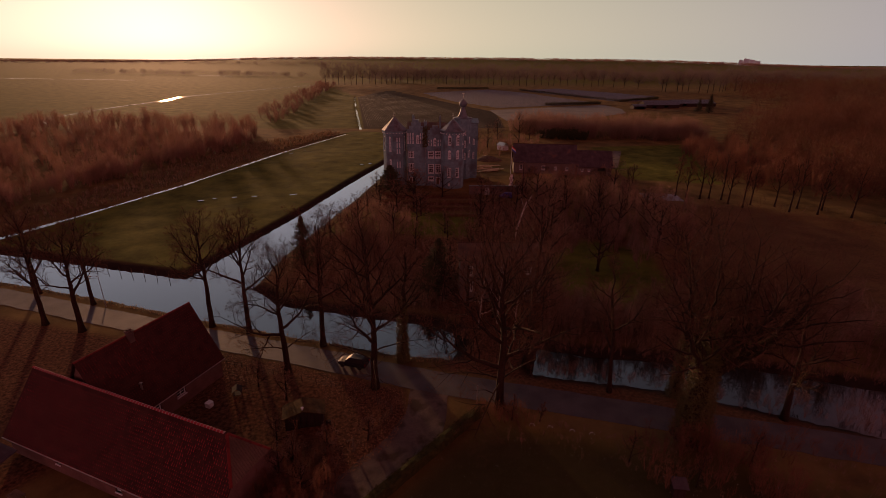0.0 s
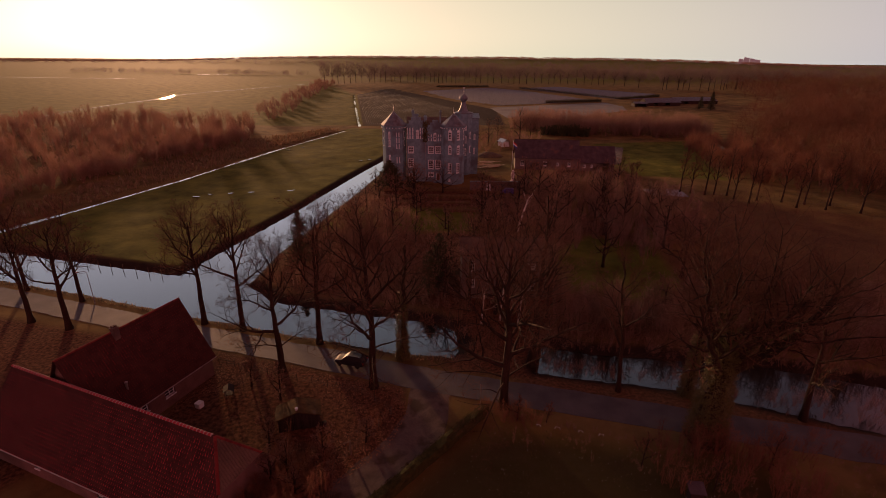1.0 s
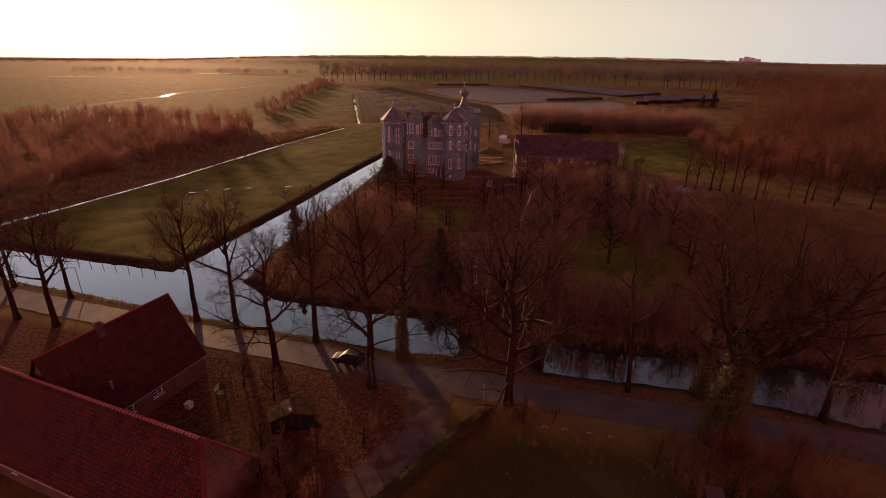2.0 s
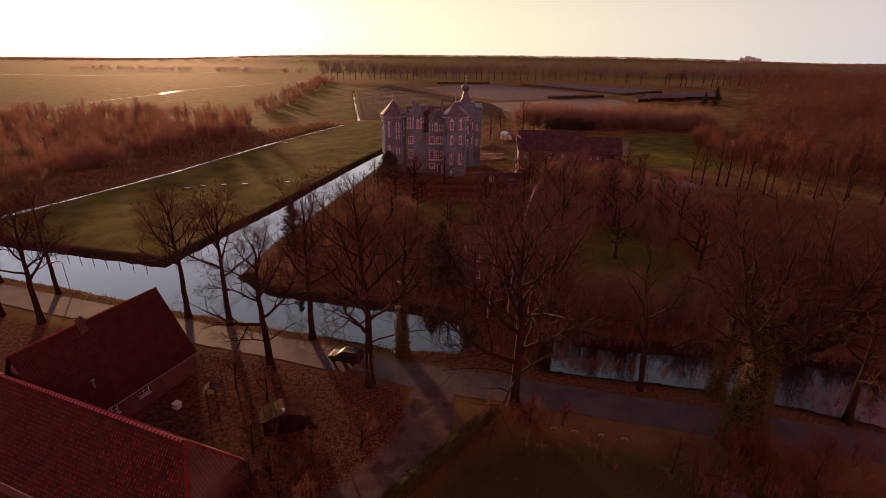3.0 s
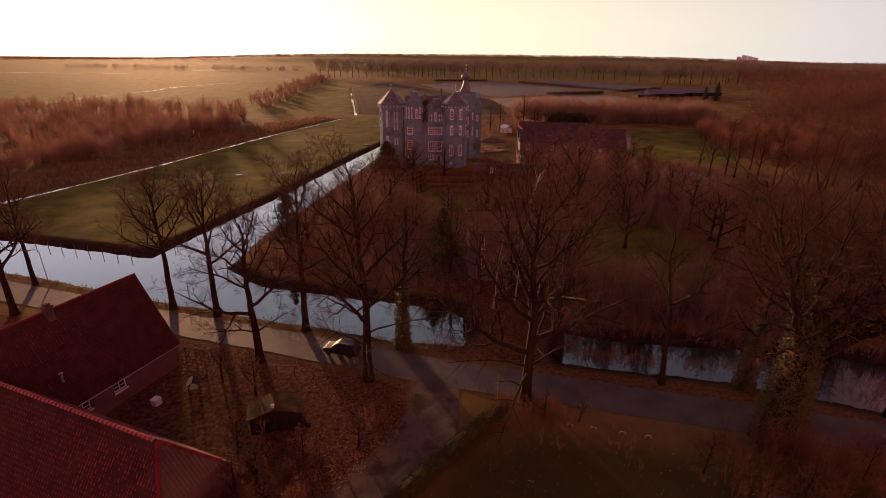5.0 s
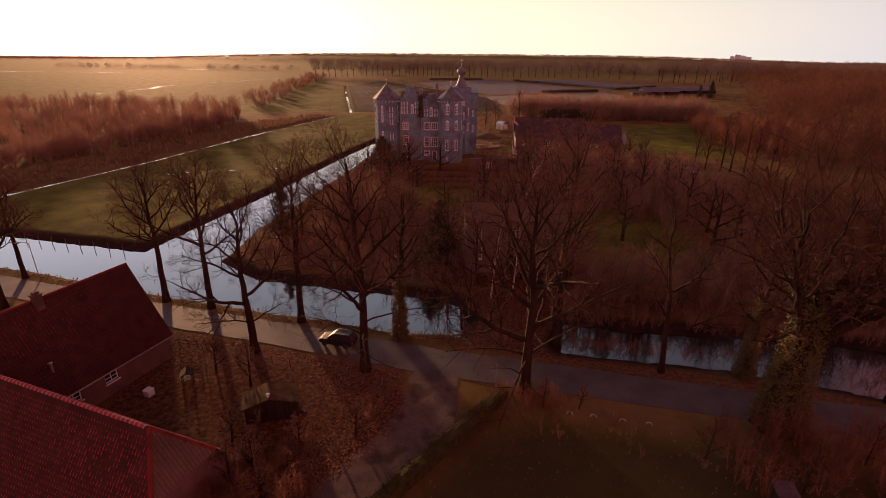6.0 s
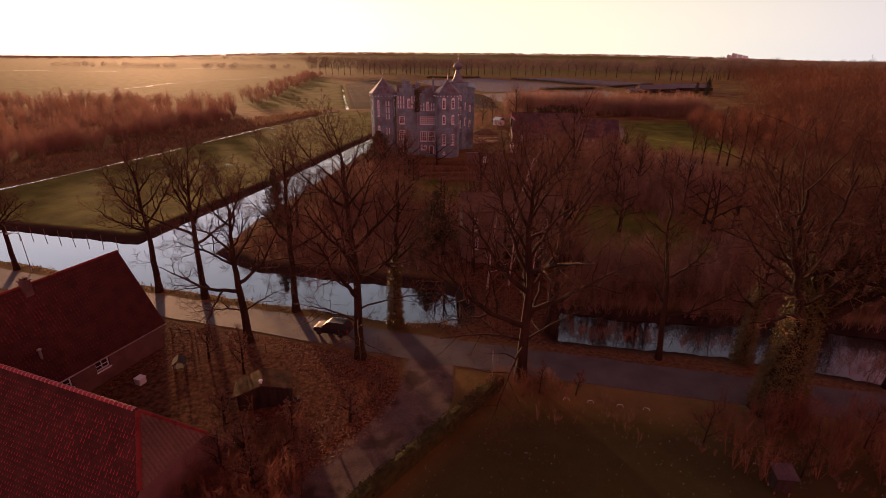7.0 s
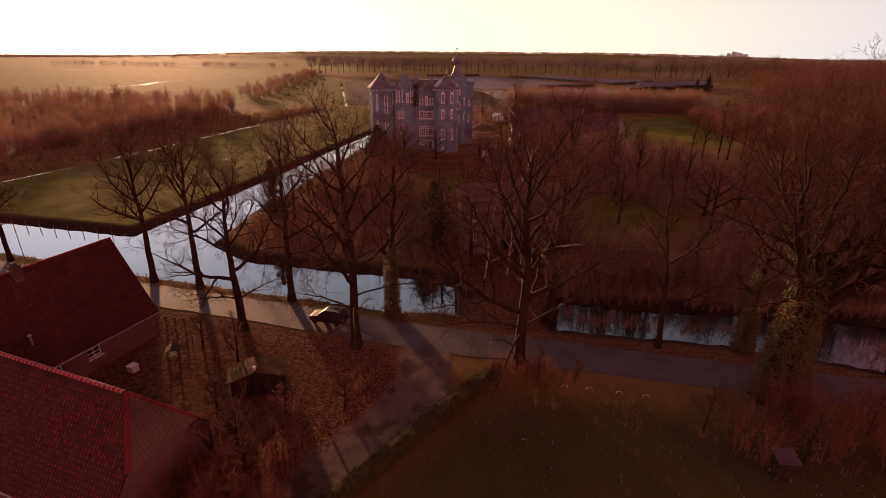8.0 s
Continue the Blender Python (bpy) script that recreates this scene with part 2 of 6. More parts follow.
# ---- mesh helpers ----
class Build:
    """Collects vertices and faces of one mesh."""

    def __init__(self):
        self.v, self.f = [], []

    def add(self, verts, faces):
        k = len(self.v)
        self.v.extend(verts)
        self.f.extend(tuple(i + k for i in f) for f in faces)
        return self

    def box(self, x0, y0, z0, x1, y1, z1, m=None):
        vs = [Vector(p) for p in ((x0, y0, z0), (x1, y0, z0), (x1, y1, z0), (x0, y1, z0), (x0, y0, z1), (x1, y0, z1), (x1, y1, z1), (x0, y1, z1))]
        if m:
            vs = [m @ p for p in vs]
        return self.add([tuple(p) for p in vs], [(3, 2, 1, 0), (4, 5, 6, 7), (0, 1, 5, 4), (1, 2, 6, 5), (2, 3, 7, 6), (3, 0, 4, 7)])

    def slab(self, ring, depth):
        """A flat polygon (counter-clockwise from its face side) given a thickness behind it."""
        p = [Vector(q) for q in ring]
        nrm = Vector((0, 0, 0))
        for i, a in enumerate(p):
            b = p[(i + 1) % len(p)]
            nrm += a.cross(b)
        nrm.normalize()
        k = len(p)
        back = [q - nrm * depth for q in p]
        return self.add([tuple(q) for q in p + back], [tuple(range(k)), tuple(range(2 * k - 1, k - 1, -1))] + [(i, k + i, k + (i + 1) % k, (i + 1) % k) for i in range(k)])

    def tube(self, pts, radii, sides=6, cap=True):
        k = len(self.v)
        last = None
        for i, (p, r) in enumerate(zip(pts, radii)):
            p = Vector(p)
            d = Vector(pts[min(i + 1, len(pts) - 1)]) - Vector(pts[max(i - 1, 0)])
            d = d.normalized() if d.length > 1e-6 else Vector((0, 0, 1))
            a = (last - d * last.dot(d)) if last else d.orthogonal()
            a = a.normalized() if a.length > 1e-5 else d.orthogonal().normalized()
            last = a
            b = d.cross(a)
            for s in range(sides):
                w = 2 * math.pi * s / sides
                q = p + (a * math.cos(w) + b * math.sin(w)) * r
                self.v.append((q.x, q.y, q.z))
        for i in range(len(pts) - 1):
            for s in range(sides):
                s2 = (s + 1) % sides
                self.f.append((k + i * sides + s, k + i * sides + s2, k + (i + 1) * sides + s2, k + (i + 1) * sides + s))
        if cap:
            self.f.append(tuple(k + s for s in reversed(range(sides))))
            e = k + (len(pts) - 1) * sides
            self.f.append(tuple(e + s for s in range(sides)))
        return self

    def lathe(self, prof, sides=12, at=(0, 0, 0), turn=0.0):
        k = len(self.v)
        for r, z in prof:
            for s in range(sides):
                w = 2 * math.pi * s / sides + turn
                self.v.append((at[0] + r * math.cos(w), at[1] + r * math.sin(w), at[2] + z))
        for i in range(len(prof) - 1):
            for s in range(sides):
                s2 = (s + 1) % sides
                self.f.append((k + i * sides + s, k + i * sides + s2, k + (i + 1) * sides + s2, k + (i + 1) * sides + s))
        self.f.append(tuple(k + s for s in reversed(range(sides))))
        e = k + (len(prof) - 1) * sides
        self.f.append(tuple(e + s for s in range(sides)))
        return self

    def mesh(self, name, mat, smooth=False):
        me = bpy.data.meshes.new(name)
        me.from_pydata(self.v, [], self.f)
        me.materials.append(mat)
        if smooth:
            me.polygons.foreach_set("use_smooth", [True] * len(me.polygons))
        return me


def part(name, b, mat, parent=None, label="", smooth=False):
    ob = new(name, b.mesh(name, mat, smooth))
    if parent:
        ob.parent = parent
    if label:
        ob["label"] = label
    return ob


def thing(name, label, category, m=None, group="", kind=""):
    ob = tagged(new(name), label, category, group, kind)
    ob.empty_display_size = 0.3
    if m:
        ob.matrix_basis = m
    return ob


# ---- the plan: banks, roads, fields ----
MOAT = [(-150, 109), (-91.4, 91.5), (-64.2, 83.7), (-44, 76.9), (-26, 71.5), (-6.4, 66.0), (1.5, 65), (2.6, 68), (2, 73), (-1.3, 75.2), (-19, 79.5), (-30.5, 82.5), (-38.4, 89.5),
        (-37.4, 106), (-34.3, 125), (-28, 163), (-23.6, 196), (-20, 225), (-24, 229), (-26.6, 213.6), (-34.8, 179), (-42, 143), (-49.5, 113), (-54, 93.9), (-80, 100.7), (-104, 106.8), (-150, 120)]
MOAT_EAST = [(13.5, 61.2), (32, 57.7), (39.7, 54.8), (47, 52), (60, 47), (110, 33), (113, 44), (70, 56), (53, 61.4), (46, 63.8), (24.5, 66), (15.6, 68.5)]
DITCHES = [([(-113, 111), (-103.3, 138), (-92.7, 172.6), (-77.8, 236.7), (-58.9, 298.7)], 0.6),
           ([(-53.5, 320), (-80, 460), (-103.7, 592.5)], 0.4)]
ROAD = [(-400, 175), (-250, 132), (-150, 103), (-88, 84.6), (-61.4, 76.4), (-36.5, 68.7), (-20, 64.0), (-2, 58.4), (17, 53.8), (30, 50.6), (54, 44.9), (100, 33), (220, 0), (420, -60)]
DRIVE = [(-1.5, 57.5), (-1.9, 53), (-2.6, 49), (-6.2, 43.2), (-11, 37.4), (-20, 28), (-40, 8), (-80, -25)]


def seg_dist(X, Y, line, closed=False):
    d = np.full(X.shape, 1e9)
    pts = line + line[:1] if closed else line
    for (ax, ay), (bx, by) in zip(pts[:-1], pts[1:]):
        ux, uy = bx - ax, by - ay
        k = np.clip(((X - ax) * ux + (Y - ay) * uy) / (ux * ux + uy * uy), 0, 1)
        d = np.minimum(d, np.hypot(X - ax - k * ux, Y - ay - k * uy))
    return d


def inside(X, Y, ring):
    r = np.zeros(X.shape, bool)
    for (ax, ay), (bx, by) in zip(ring, ring[1:] + ring[:1]):
        hit = ((ay > Y) != (by > Y)) & (X < (bx - ax) * (Y - ay) / (by - ay + 1e-12) + ax)
        r ^= hit
    return r


def signed(X, Y, ring):
    """Metres to the edge of a ring: below zero inside."""
    d = seg_dist(X, Y, ring, True)
    return np.where(inside(X, Y, ring), -d, d)


WATER_Z = -1.0


def height(X, Y):
    wob = 0.35 * np.sin(X * 0.9 + Y * 0.33) * np.sin(Y * 0.71 - X * 0.21) + 0.2 * np.sin(X * 2.3) * np.sin(Y * 1.9)
    d = np.minimum(signed(X, Y, MOAT), signed(X, Y, MOAT_EAST)) + wob * 0.6
    z = np.interp(d, [-4, 0, 0.8, 2.0], [-2.2, -1.05, -0.35, 0.0])
    for line, w in DITCHES:
        e = seg_dist(X, Y, line) + wob * 0.5
        z = np.minimum(z, np.interp(e, [0, w, w + 0.6, w + 1.6], [-0.9, -0.34, -0.12, 0.0]))
    z = z + np.interp(d, [1, 6], [0, 1]) * 0.12 * (np.sin(X * 0.11 + 1) * np.sin(Y * 0.093) + 0.4 * np.sin(X * 0.37) * np.sin(Y * 0.41))
    flat = np.interp(np.minimum(seg_dist(X, Y, ROAD), seg_dist(X, Y, DRIVE)), [3.0, 6.0], [0, 1])
    return np.where(z > -0.2, z * flat, z)


def far_rise(x, y):
    """Low wooded ridge on the horizon."""
    return 36 * np.exp(-((y - 3200) / 650) ** 2) * np.exp(-((x - 250) / 1700) ** 4)


def steps(parts):
    out = [parts[0][0]]
    for a, b, s in parts:
        n = max(1, round((b - a) / s))
        out += [a + (b - a) * (i + 1) / n for i in range(n)]
    return out


def grown(a, b, s, g):
    out, x = [], a
    while abs(x - a) < abs(b - a):
        x += s if b > a else -s
        s *= g
        out.append(x)
    return out


gx = grown(-165, -4800, 3, 1.3)[::-1] + steps([(-165, -110, 2.0), (-110, 75, 0.75), (75, 165, 2.0)]) + grown(165, 4800, 3, 1.3)
gy = grown(20, -3000, 4, 1.4)[::-1] + steps([(20, 48, 2.0), (48, 112, 0.75), (112, 330, 1.6), (330, 620, 6)]) + grown(620, 4900, 12, 1.25)
X, Y = np.meshgrid(np.array(gx), np.array(gy))
Z = height(X, Y) + far_rise(X, Y)


def soft(d, w=2.0):
    return np.clip(0.5 - d / w, 0, 1)


MEADOW = [(-113, 112), (-54, 95.5), (-50.5, 113), (-43, 143), (-36, 179), (-27, 216), (-20, 306), (-57, 310), (-77, 236), (-92, 172), (-102, 138)]
FIELD = [(-40, 330), (-102, 592), (-200, 860), (-800, 1500), (-2500, 1400), (-1500, 500), (-330, 350), (-180, 330), (-90, 316)]
EAST_FIELD = [(70, 215), (76, 258), (132, 270), (116, 225), (104, 178), (72, 185)]
EAST_FIELD_2 = [(60, 80), (120, 60), (130, 130), (100, 150), (70, 155)]
LAWN = [(24, 86), (36, 82), (47, 88), (49, 110), (36, 117), (25, 106)]
COURT_LAWN = [(-30, 140), (10, 140), (8, 120), (-32, 120)]
GARDEN = [(-12, 30), (40, 20), (50, 38), (20, 47), (8, 50), (0, 47)]
PLOUGH = [(-52, 322), (-100, 590), (-76, 716), (44, 430), (40, 330)]
YARD = [(-34, 65), (-20, 61), (-5.5, 56.3), (-4.3, 52), (-6, 46), (-14, 37), (-22, 38), (-34, 48)]
ISLAND = [(-36, 90), (-30, 84), (0, 77), (15, 70), (50, 65), (60, 75), (45, 130), (10, 160), (-28, 165)]
green = np.maximum.reduce([soft(signed(X, Y, r), w) for r, w in ((MEADOW, 3), (FIELD, 20), (EAST_FIELD, 6), (LAWN, 5), (COURT_LAWN, 6))])
green = np.maximum(green, 0.7 * soft(signed(X, Y, GARDEN), 8))
green = np.maximum(green, 0.15 * soft(signed(X, Y, EAST_FIELD_2), 10))
far = np.clip((Y - 700) / 500, 0, 0.7)
green = np.maximum(green, far)
CAUSEWAY = [(0, 60.5), (16, 57), (17, 70), (12, 84), (4, 84), (1, 72)]
litter = np.maximum(np.maximum(soft(signed(X, Y, YARD), 3), 0.8 * soft(signed(X, Y, CAUSEWAY), 3)), 0.75 * soft(signed(X, Y, ISLAND), 6) * (1 - green))
litter = np.maximum(litter, 0.25 * soft(signed(X, Y, GARDEN), 6))
VERGE = [(-125, 88), (-60, 71), (-38, 64), (-36, 55), (-50, 30), (-130, 40)]
BANK = [(13, 63), (34, 59), (60, 49), (110, 35), (110, 29), (60, 43.5), (30, 50), (8, 56)]
litter = np.maximum(litter, 0.65 * soft(signed(X, Y, BANK), 2))
litter = np.maximum(litter, np.maximum(1.0 * soft(signed(X, Y, VERGE), 4), 0.55 * soft(signed(X, Y, EAST_FIELD_2), 8)))
shore = np.minimum(signed(X, Y, MOAT), signed(X, Y, MOAT_EAST))
# Ploughland is tilled; on the garden lawn the soil tone paints in shade.
tilled = np.maximum(soft(signed(X, Y, PLOUGH), 4), 0.58 * soft(signed(X, Y, GARDEN), 6))
tilled = np.maximum(tilled, 0.8 * np.interp(shore, [1.2, 3.4], [1, 0]))
nx, ny = len(gx), len(gy)
idx = np.arange(nx * ny).reshape(ny, nx)
quads = np.stack([idx[:-1, :-1], idx[:-1, 1:], idx[1:, 1:], idx[1:, :-1]], -1).reshape(-1, 4)
me = bpy.data.meshes.new("ground")
me.from_pydata(np.stack([X, Y, Z], -1).reshape(-1, 3).tolist(), [], quads.tolist())
cover = me.color_attributes.new("cover", "FLOAT_COLOR", "POINT")
cover.data.foreach_set("color", np.stack([green, litter, tilled, np.ones_like(green)], -1).reshape(-1).astype(np.float32))
me.polygons.foreach_set("use_smooth", [True] * len(me.polygons))
me.materials.append(EARTH)
tagged(new("ground", me), "flat winter farmland with meadows, leaf litter and tilled soil", "ground", kind="structure")


def sheet(name, ring, z, mat, label, category):
    b = Build()
    b.slab([(x, y, z) for x, y in ring], 0.05)
    return tagged(part(name, b, mat), label, category, kind="structure")


def ribbon(line, width, z, thick=0.06, wob=0.0):
    """A strip along a line, smoothed, with its own thickness."""
    pts = [Vector((x, y, 0)) for x, y in line]
    fine = []
    for i in range(len(pts) - 1):
        p0, p1, p2, p3 = pts[max(i - 1, 0)], pts[i], pts[i + 1], pts[min(i + 2, len(pts) - 1)]
        n = max(2, int((p2 - p1).length / 1.5))
        for k in range(n):
            t = k / n
            fine.append(0.5 * (2 * p1 + (p2 - p0) * t + (2 * p0 - 5 * p1 + 4 * p2 - p3) * t * t + (3 * p1 - p0 - 3 * p2 + p3) * t ** 3))
    fine.append(pts[-1])
    b = Build()
    k = len(fine)
    for i, p in enumerate(fine):
        d = (fine[min(i + 1, k - 1)] - fine[max(i - 1, 0)]).normalized()
        s = Vector((-d.y, d.x, 0))
        w = width / 2
        for side, zz in ((1, z), (-1, z), (-1, z - thick), (1, z - thick)):
            e = w + wob * noise.noise(p * 0.5 + Vector((side * 9, 0, 0)))
            q = p + s * side * e
            b.v.append((q.x, q.y, zz))
    for i in range(k - 1):
        a, c = 4 * i, 4 * i + 4
        b.f += [(a + 1, c + 1, c, a), (a + 2, c + 2, c + 1, a + 1), (a + 3, c + 3, c + 2, a + 2), (a, c, c + 3, a + 3)]
    b.f += [(0, 3, 2, 1), (4 * k - 4, 4 * k - 3, 4 * k - 2, 4 * k - 1)]
    return b


tagged(part("road", ribbon(ROAD, 4.9, 0.05, 0.1, 0.25), ASPHALT), "narrow worn grey asphalt lane beside the moat", "road", kind="structure")
tagged(part("driveway", ribbon(DRIVE, 5.2, 0.043, 0.1, 0.5), GRAVEL), "pale gravel driveway joining the lane", "driveway", kind="structure")


def big_ring(ring, m):
    """A ring pushed out by m metres, for the water under the banks."""
    out = []
    k = len(ring)
    for i, (x, y) in enumerate(ring):
        a, b = Vector(ring[i - 1]), Vector(ring[(i + 1) % k])
        d = (b - a).normalized()
        out.append((x + d.y * m, y - d.x * m))
    return out


sheet("water_moat", big_ring(MOAT, 1.0), WATER_Z, WATER, "still moat water mirroring the evening sky", "water")
sheet("water_moat_east", big_ring(MOAT_EAST, 1.0), WATER_Z, WATER, "dark still moat water under bare trees", "water")
for i, (line, w) in enumerate(DITCHES):
    tagged(part(f"water_ditch_{i + 1}", ribbon(line, 2 * w + 0.8, -0.3 - 0.004 * i, 0.05), WATER), "narrow straight field ditch full of water", "water", kind="structure")


# ---- trees ----
WOOD_TWIG = material("brown_twigs", (0.06, 0.025, 0.016), (0.135, 0.058, 0.037), 0.06, 0.9, 0.0, 20, thin=0.2, spec=0.1)


def grow(seed, height, spread=0.42, trunk=0.4, first=0.3, lean=(0, 0), limbs=7, twig=1.0, levels=5, droop=0.0, sides=9, rise=0.5, many=1.0, lift=0.05, kink=0.3, thin=0.52, skirt=0, top=0.6):
    """A bare broad-leaved tree: a tapered trunk, crooked limbs that fork and bend upwards, and many fine twigs; skirt: low drooping limbs. Returns trunk, limbs, branches, twigs."""
    rnd = random.Random(seed)
    bole, arms, boughs, fine = Build(), [], Build(), Build()
    n = 12
    spine, rad = [], []
    x = y = 0.0
    for i in range(n + 1):
        t = i / n
        x += lean[0] / n + rnd.uniform(-1, 1) * height * 0.013 * t
        y += lean[1] / n + rnd.uniform(-1, 1) * height * 0.013 * t
        spine.append(Vector((x, y, height * 0.86 * t - 0.2 * (i == 0))))
        rad.append(trunk * (1.45 if i == 0 else 1.0) * (1 - 0.87 * t ** 1.15) + 0.015)
    bole.tube(spine, rad, sides)

    def sliver(p, d, ln, r):
        q = p + d * ln
        a = d.orthogonal().normalized() * r
        b = d.cross(a)
        k = len(fine.v)
        fine.v += [tuple(p + a), tuple(p - a * 0.5 + b * 0.87), tuple(p - a * 0.5 - b * 0.87), tuple(q)]
        fine.f += [(k, k + 1, k + 3), (k + 1, k + 2, k + 3), (k + 2, k, k + 3)]

    def branch(out, p, d, length, r, level, sag=0.0):
        if level >= 5:
            sliver(p, d, length * 0.85, max(r, 0.012 * twig))
            return
        k = (9, 6, 4, 2)[level - 1]
        pts, rr = [p], [r]
        q, v = p.copy(), d.copy()
        turn = rnd.uniform(0, 6.28)
        for i in range(k):
            side = v.orthogonal().normalized()
            side.rotate(Matrix.Rotation(turn, 3, v))
            turn += math.pi + rnd.uniform(-0.9, 0.9)
            up = lift * (1.0, 0.8, 0.5, 0.3)[level - 1] - droop * (level > 1) - sag * (1.2 - i / k if level < 2 else 0.3)
            v = (v + side * kink * (0.6 if sag else 1.0) * (1.0, 1.4, 1.5, 1.4)[level - 1] * rnd.uniform(0.35, 1.25) * (0.75 if i == 0 else 1.0) + Vector((0, 0, up))).normalized()
            q = q + v * (length / k)
            pts.append(q.copy())
            rr.append(max(r * (1 - 0.82 * (i + 1) / k), 0.012 * twig))
        (out if level == 1 else boughs if level == 2 else fine).tube(pts, rr, (7, 4, 3, 3)[level - 1], cap=False)
        if level >= levels:
            return
        m = {1: rnd.randint(8, 10), 2: rnd.randint(6, 7), 3: rnd.randint(5, 6), 4: rnd.randint(3, 5)}[level]
        m = max(2, round(m * many))
        spin = rnd.uniform(0, 6.28)
        for j in range(m):
            t = 0.22 + 0.78 * (j + rnd.random()) / m
            i = min(int(t * k), k - 1)
            a = pts[i].lerp(pts[i + 1], t * k - i)
            along = (pts[i + 1] - pts[i]).normalized()
            side = along.orthogonal().normalized()
            spin += 2.4 + rnd.uniform(-0.5, 0.5)
            side.rotate(Matrix.Rotation(spin, 3, along))
            w = (along * rnd.uniform(0.45, 0.85) + side * rnd.uniform(0.65, 1.1) + Vector((0, 0, 0.2 - droop - sag))).normalized()
            branch(out, a, w, length * rnd.uniform(0.36, 0.56) * (1.12 - 0.42 * t), max(r * (1 - 0.75 * t) * thin, 0.012 * twig), level + 1, sag * 0.6)

    az = rnd.uniform(0, 6.28)
    for j in range(limbs):
        t = first + (0.985 - first) * (j / limbs) ** 0.9 + rnd.uniform(-0.02, 0.02)
        i = min(int(t * n), n - 1)
        p = spine[i].lerp(spine[i + 1], t * n - i)
        az += 2.4 + rnd.uniform(-0.4, 0.4)
        k = (t - first) / (1 - first)
        d = Vector((math.cos(az), math.sin(az), rise + 1.1 * k)).normalized()
        ln = height * spread * (1.04 - top * k) * rnd.uniform(0.85, 1.12)
        arm = Build()
        branch(arm, p, d, ln, rad[i] * rnd.uniform(0.5, 0.72), 1)
        arms.append(arm)
    for j in range(skirt):
        t = first * rnd.uniform(0.6, 0.95)
        i = min(int(t * n), n - 1)
        az += 2.4 + rnd.uniform(-0.4, 0.4)
        arm = Build()
        branch(arm, spine[i].lerp(spine[i + 1], t * n - i), Vector((math.cos(az), math.sin(az), 0.25)).normalized(), height * spread * rnd.uniform(0.6, 0.95), rad[i] * 0.26, 1, 0.12)
        arms.append(arm)
    return bole, arms, boughs, fine


def tree(name, label, x, y, grown_tree, mat=None, group="", z=0.0, turn=0.0, ivy=None, bark=None):
    bole, arms, boughs, fine = grown_tree
    t = thing(name, label, "tree", pose(x, y, z, 0, 0, turn), group)
    part("trunk", bole, bark or BARK, t, smooth=True)
    for a in arms:
        part("limb", a, bark or BARK, t, smooth=True)
    if boughs.v:
        part("branchwork", boughs, BARK, t)["kind"] = "stuff"
    part("crown", fine, mat or TWIG, t)["kind"] = "stuff"
    if ivy:
        part("ivy", ivy, IVY, t, "dark glossy ivy clinging to the bark")["kind"] = "stuff"
    return t


def leaves(rnd, b, c, r, size, count, flat=0.6):
    for _ in range(count):
        d = Vector((rnd.gauss(0, 1), rnd.gauss(0, 1), rnd.gauss(0, 1))).normalized() * r * rnd.random() ** 0.4
        p = c + d
        a = Vector((rnd.uniform(-1, 1), rnd.uniform(-1, 1), rnd.uniform(-1, 1))).normalized() * size * rnd.uniform(0.6, 1.3)
        e = a.orthogonal().normalized() * size * flat
        b.add([tuple(p - a), tuple(p + e), tuple(p + a), tuple(p - e)], [(0, 1, 2, 3)])


def ivy_on(seed, h0, h1, r, count, size=0.16):
    rnd = random.Random(seed)
    b = Build()
    for i in range(count):
        t = rnd.random() ** 1.3
        w = rnd.uniform(0, 6.28)
        rr = r * (1.1 - 0.5 * t) * rnd.uniform(0.75, 1.25)
        leaves(rnd, b, Vector((math.cos(w) * rr, math.sin(w) * rr, h0 + (h1 - h0) * t)), 0.35, size, 4)
    return b


def climb_limbs(b, arms, seed, reach, count, size):
    """Clumps of ivy along the first stretch of each limb, thinning outwards."""
    rnd = random.Random(seed)
    for arm in arms:
        rings = [sum((Vector(v) for v in arm.v[k:k + 7]), Vector()) / 7 for k in range(0, len(arm.v), 7)]
        for _ in range(count):
            t = rnd.random() ** 1.5 * reach * (len(rings) - 1)
            k = int(t)
            p = rings[k].lerp(rings[k + 1], t - k)
            leaves(rnd, b, p + Vector((rnd.gauss(0, 0.3), rnd.gauss(0, 0.3), rnd.gauss(0, 0.3))), 0.3, size, 4)


OAK_TWIG = material("oak_twigs", (0.065, 0.034, 0.024), (0.17, 0.086, 0.056), 0.5, 0.9, 0.0, 6, thin=0.35, spec=0.1)
LANE = "trees along the lane"
BARE = "tall bare oak on the grass verge of the lane"
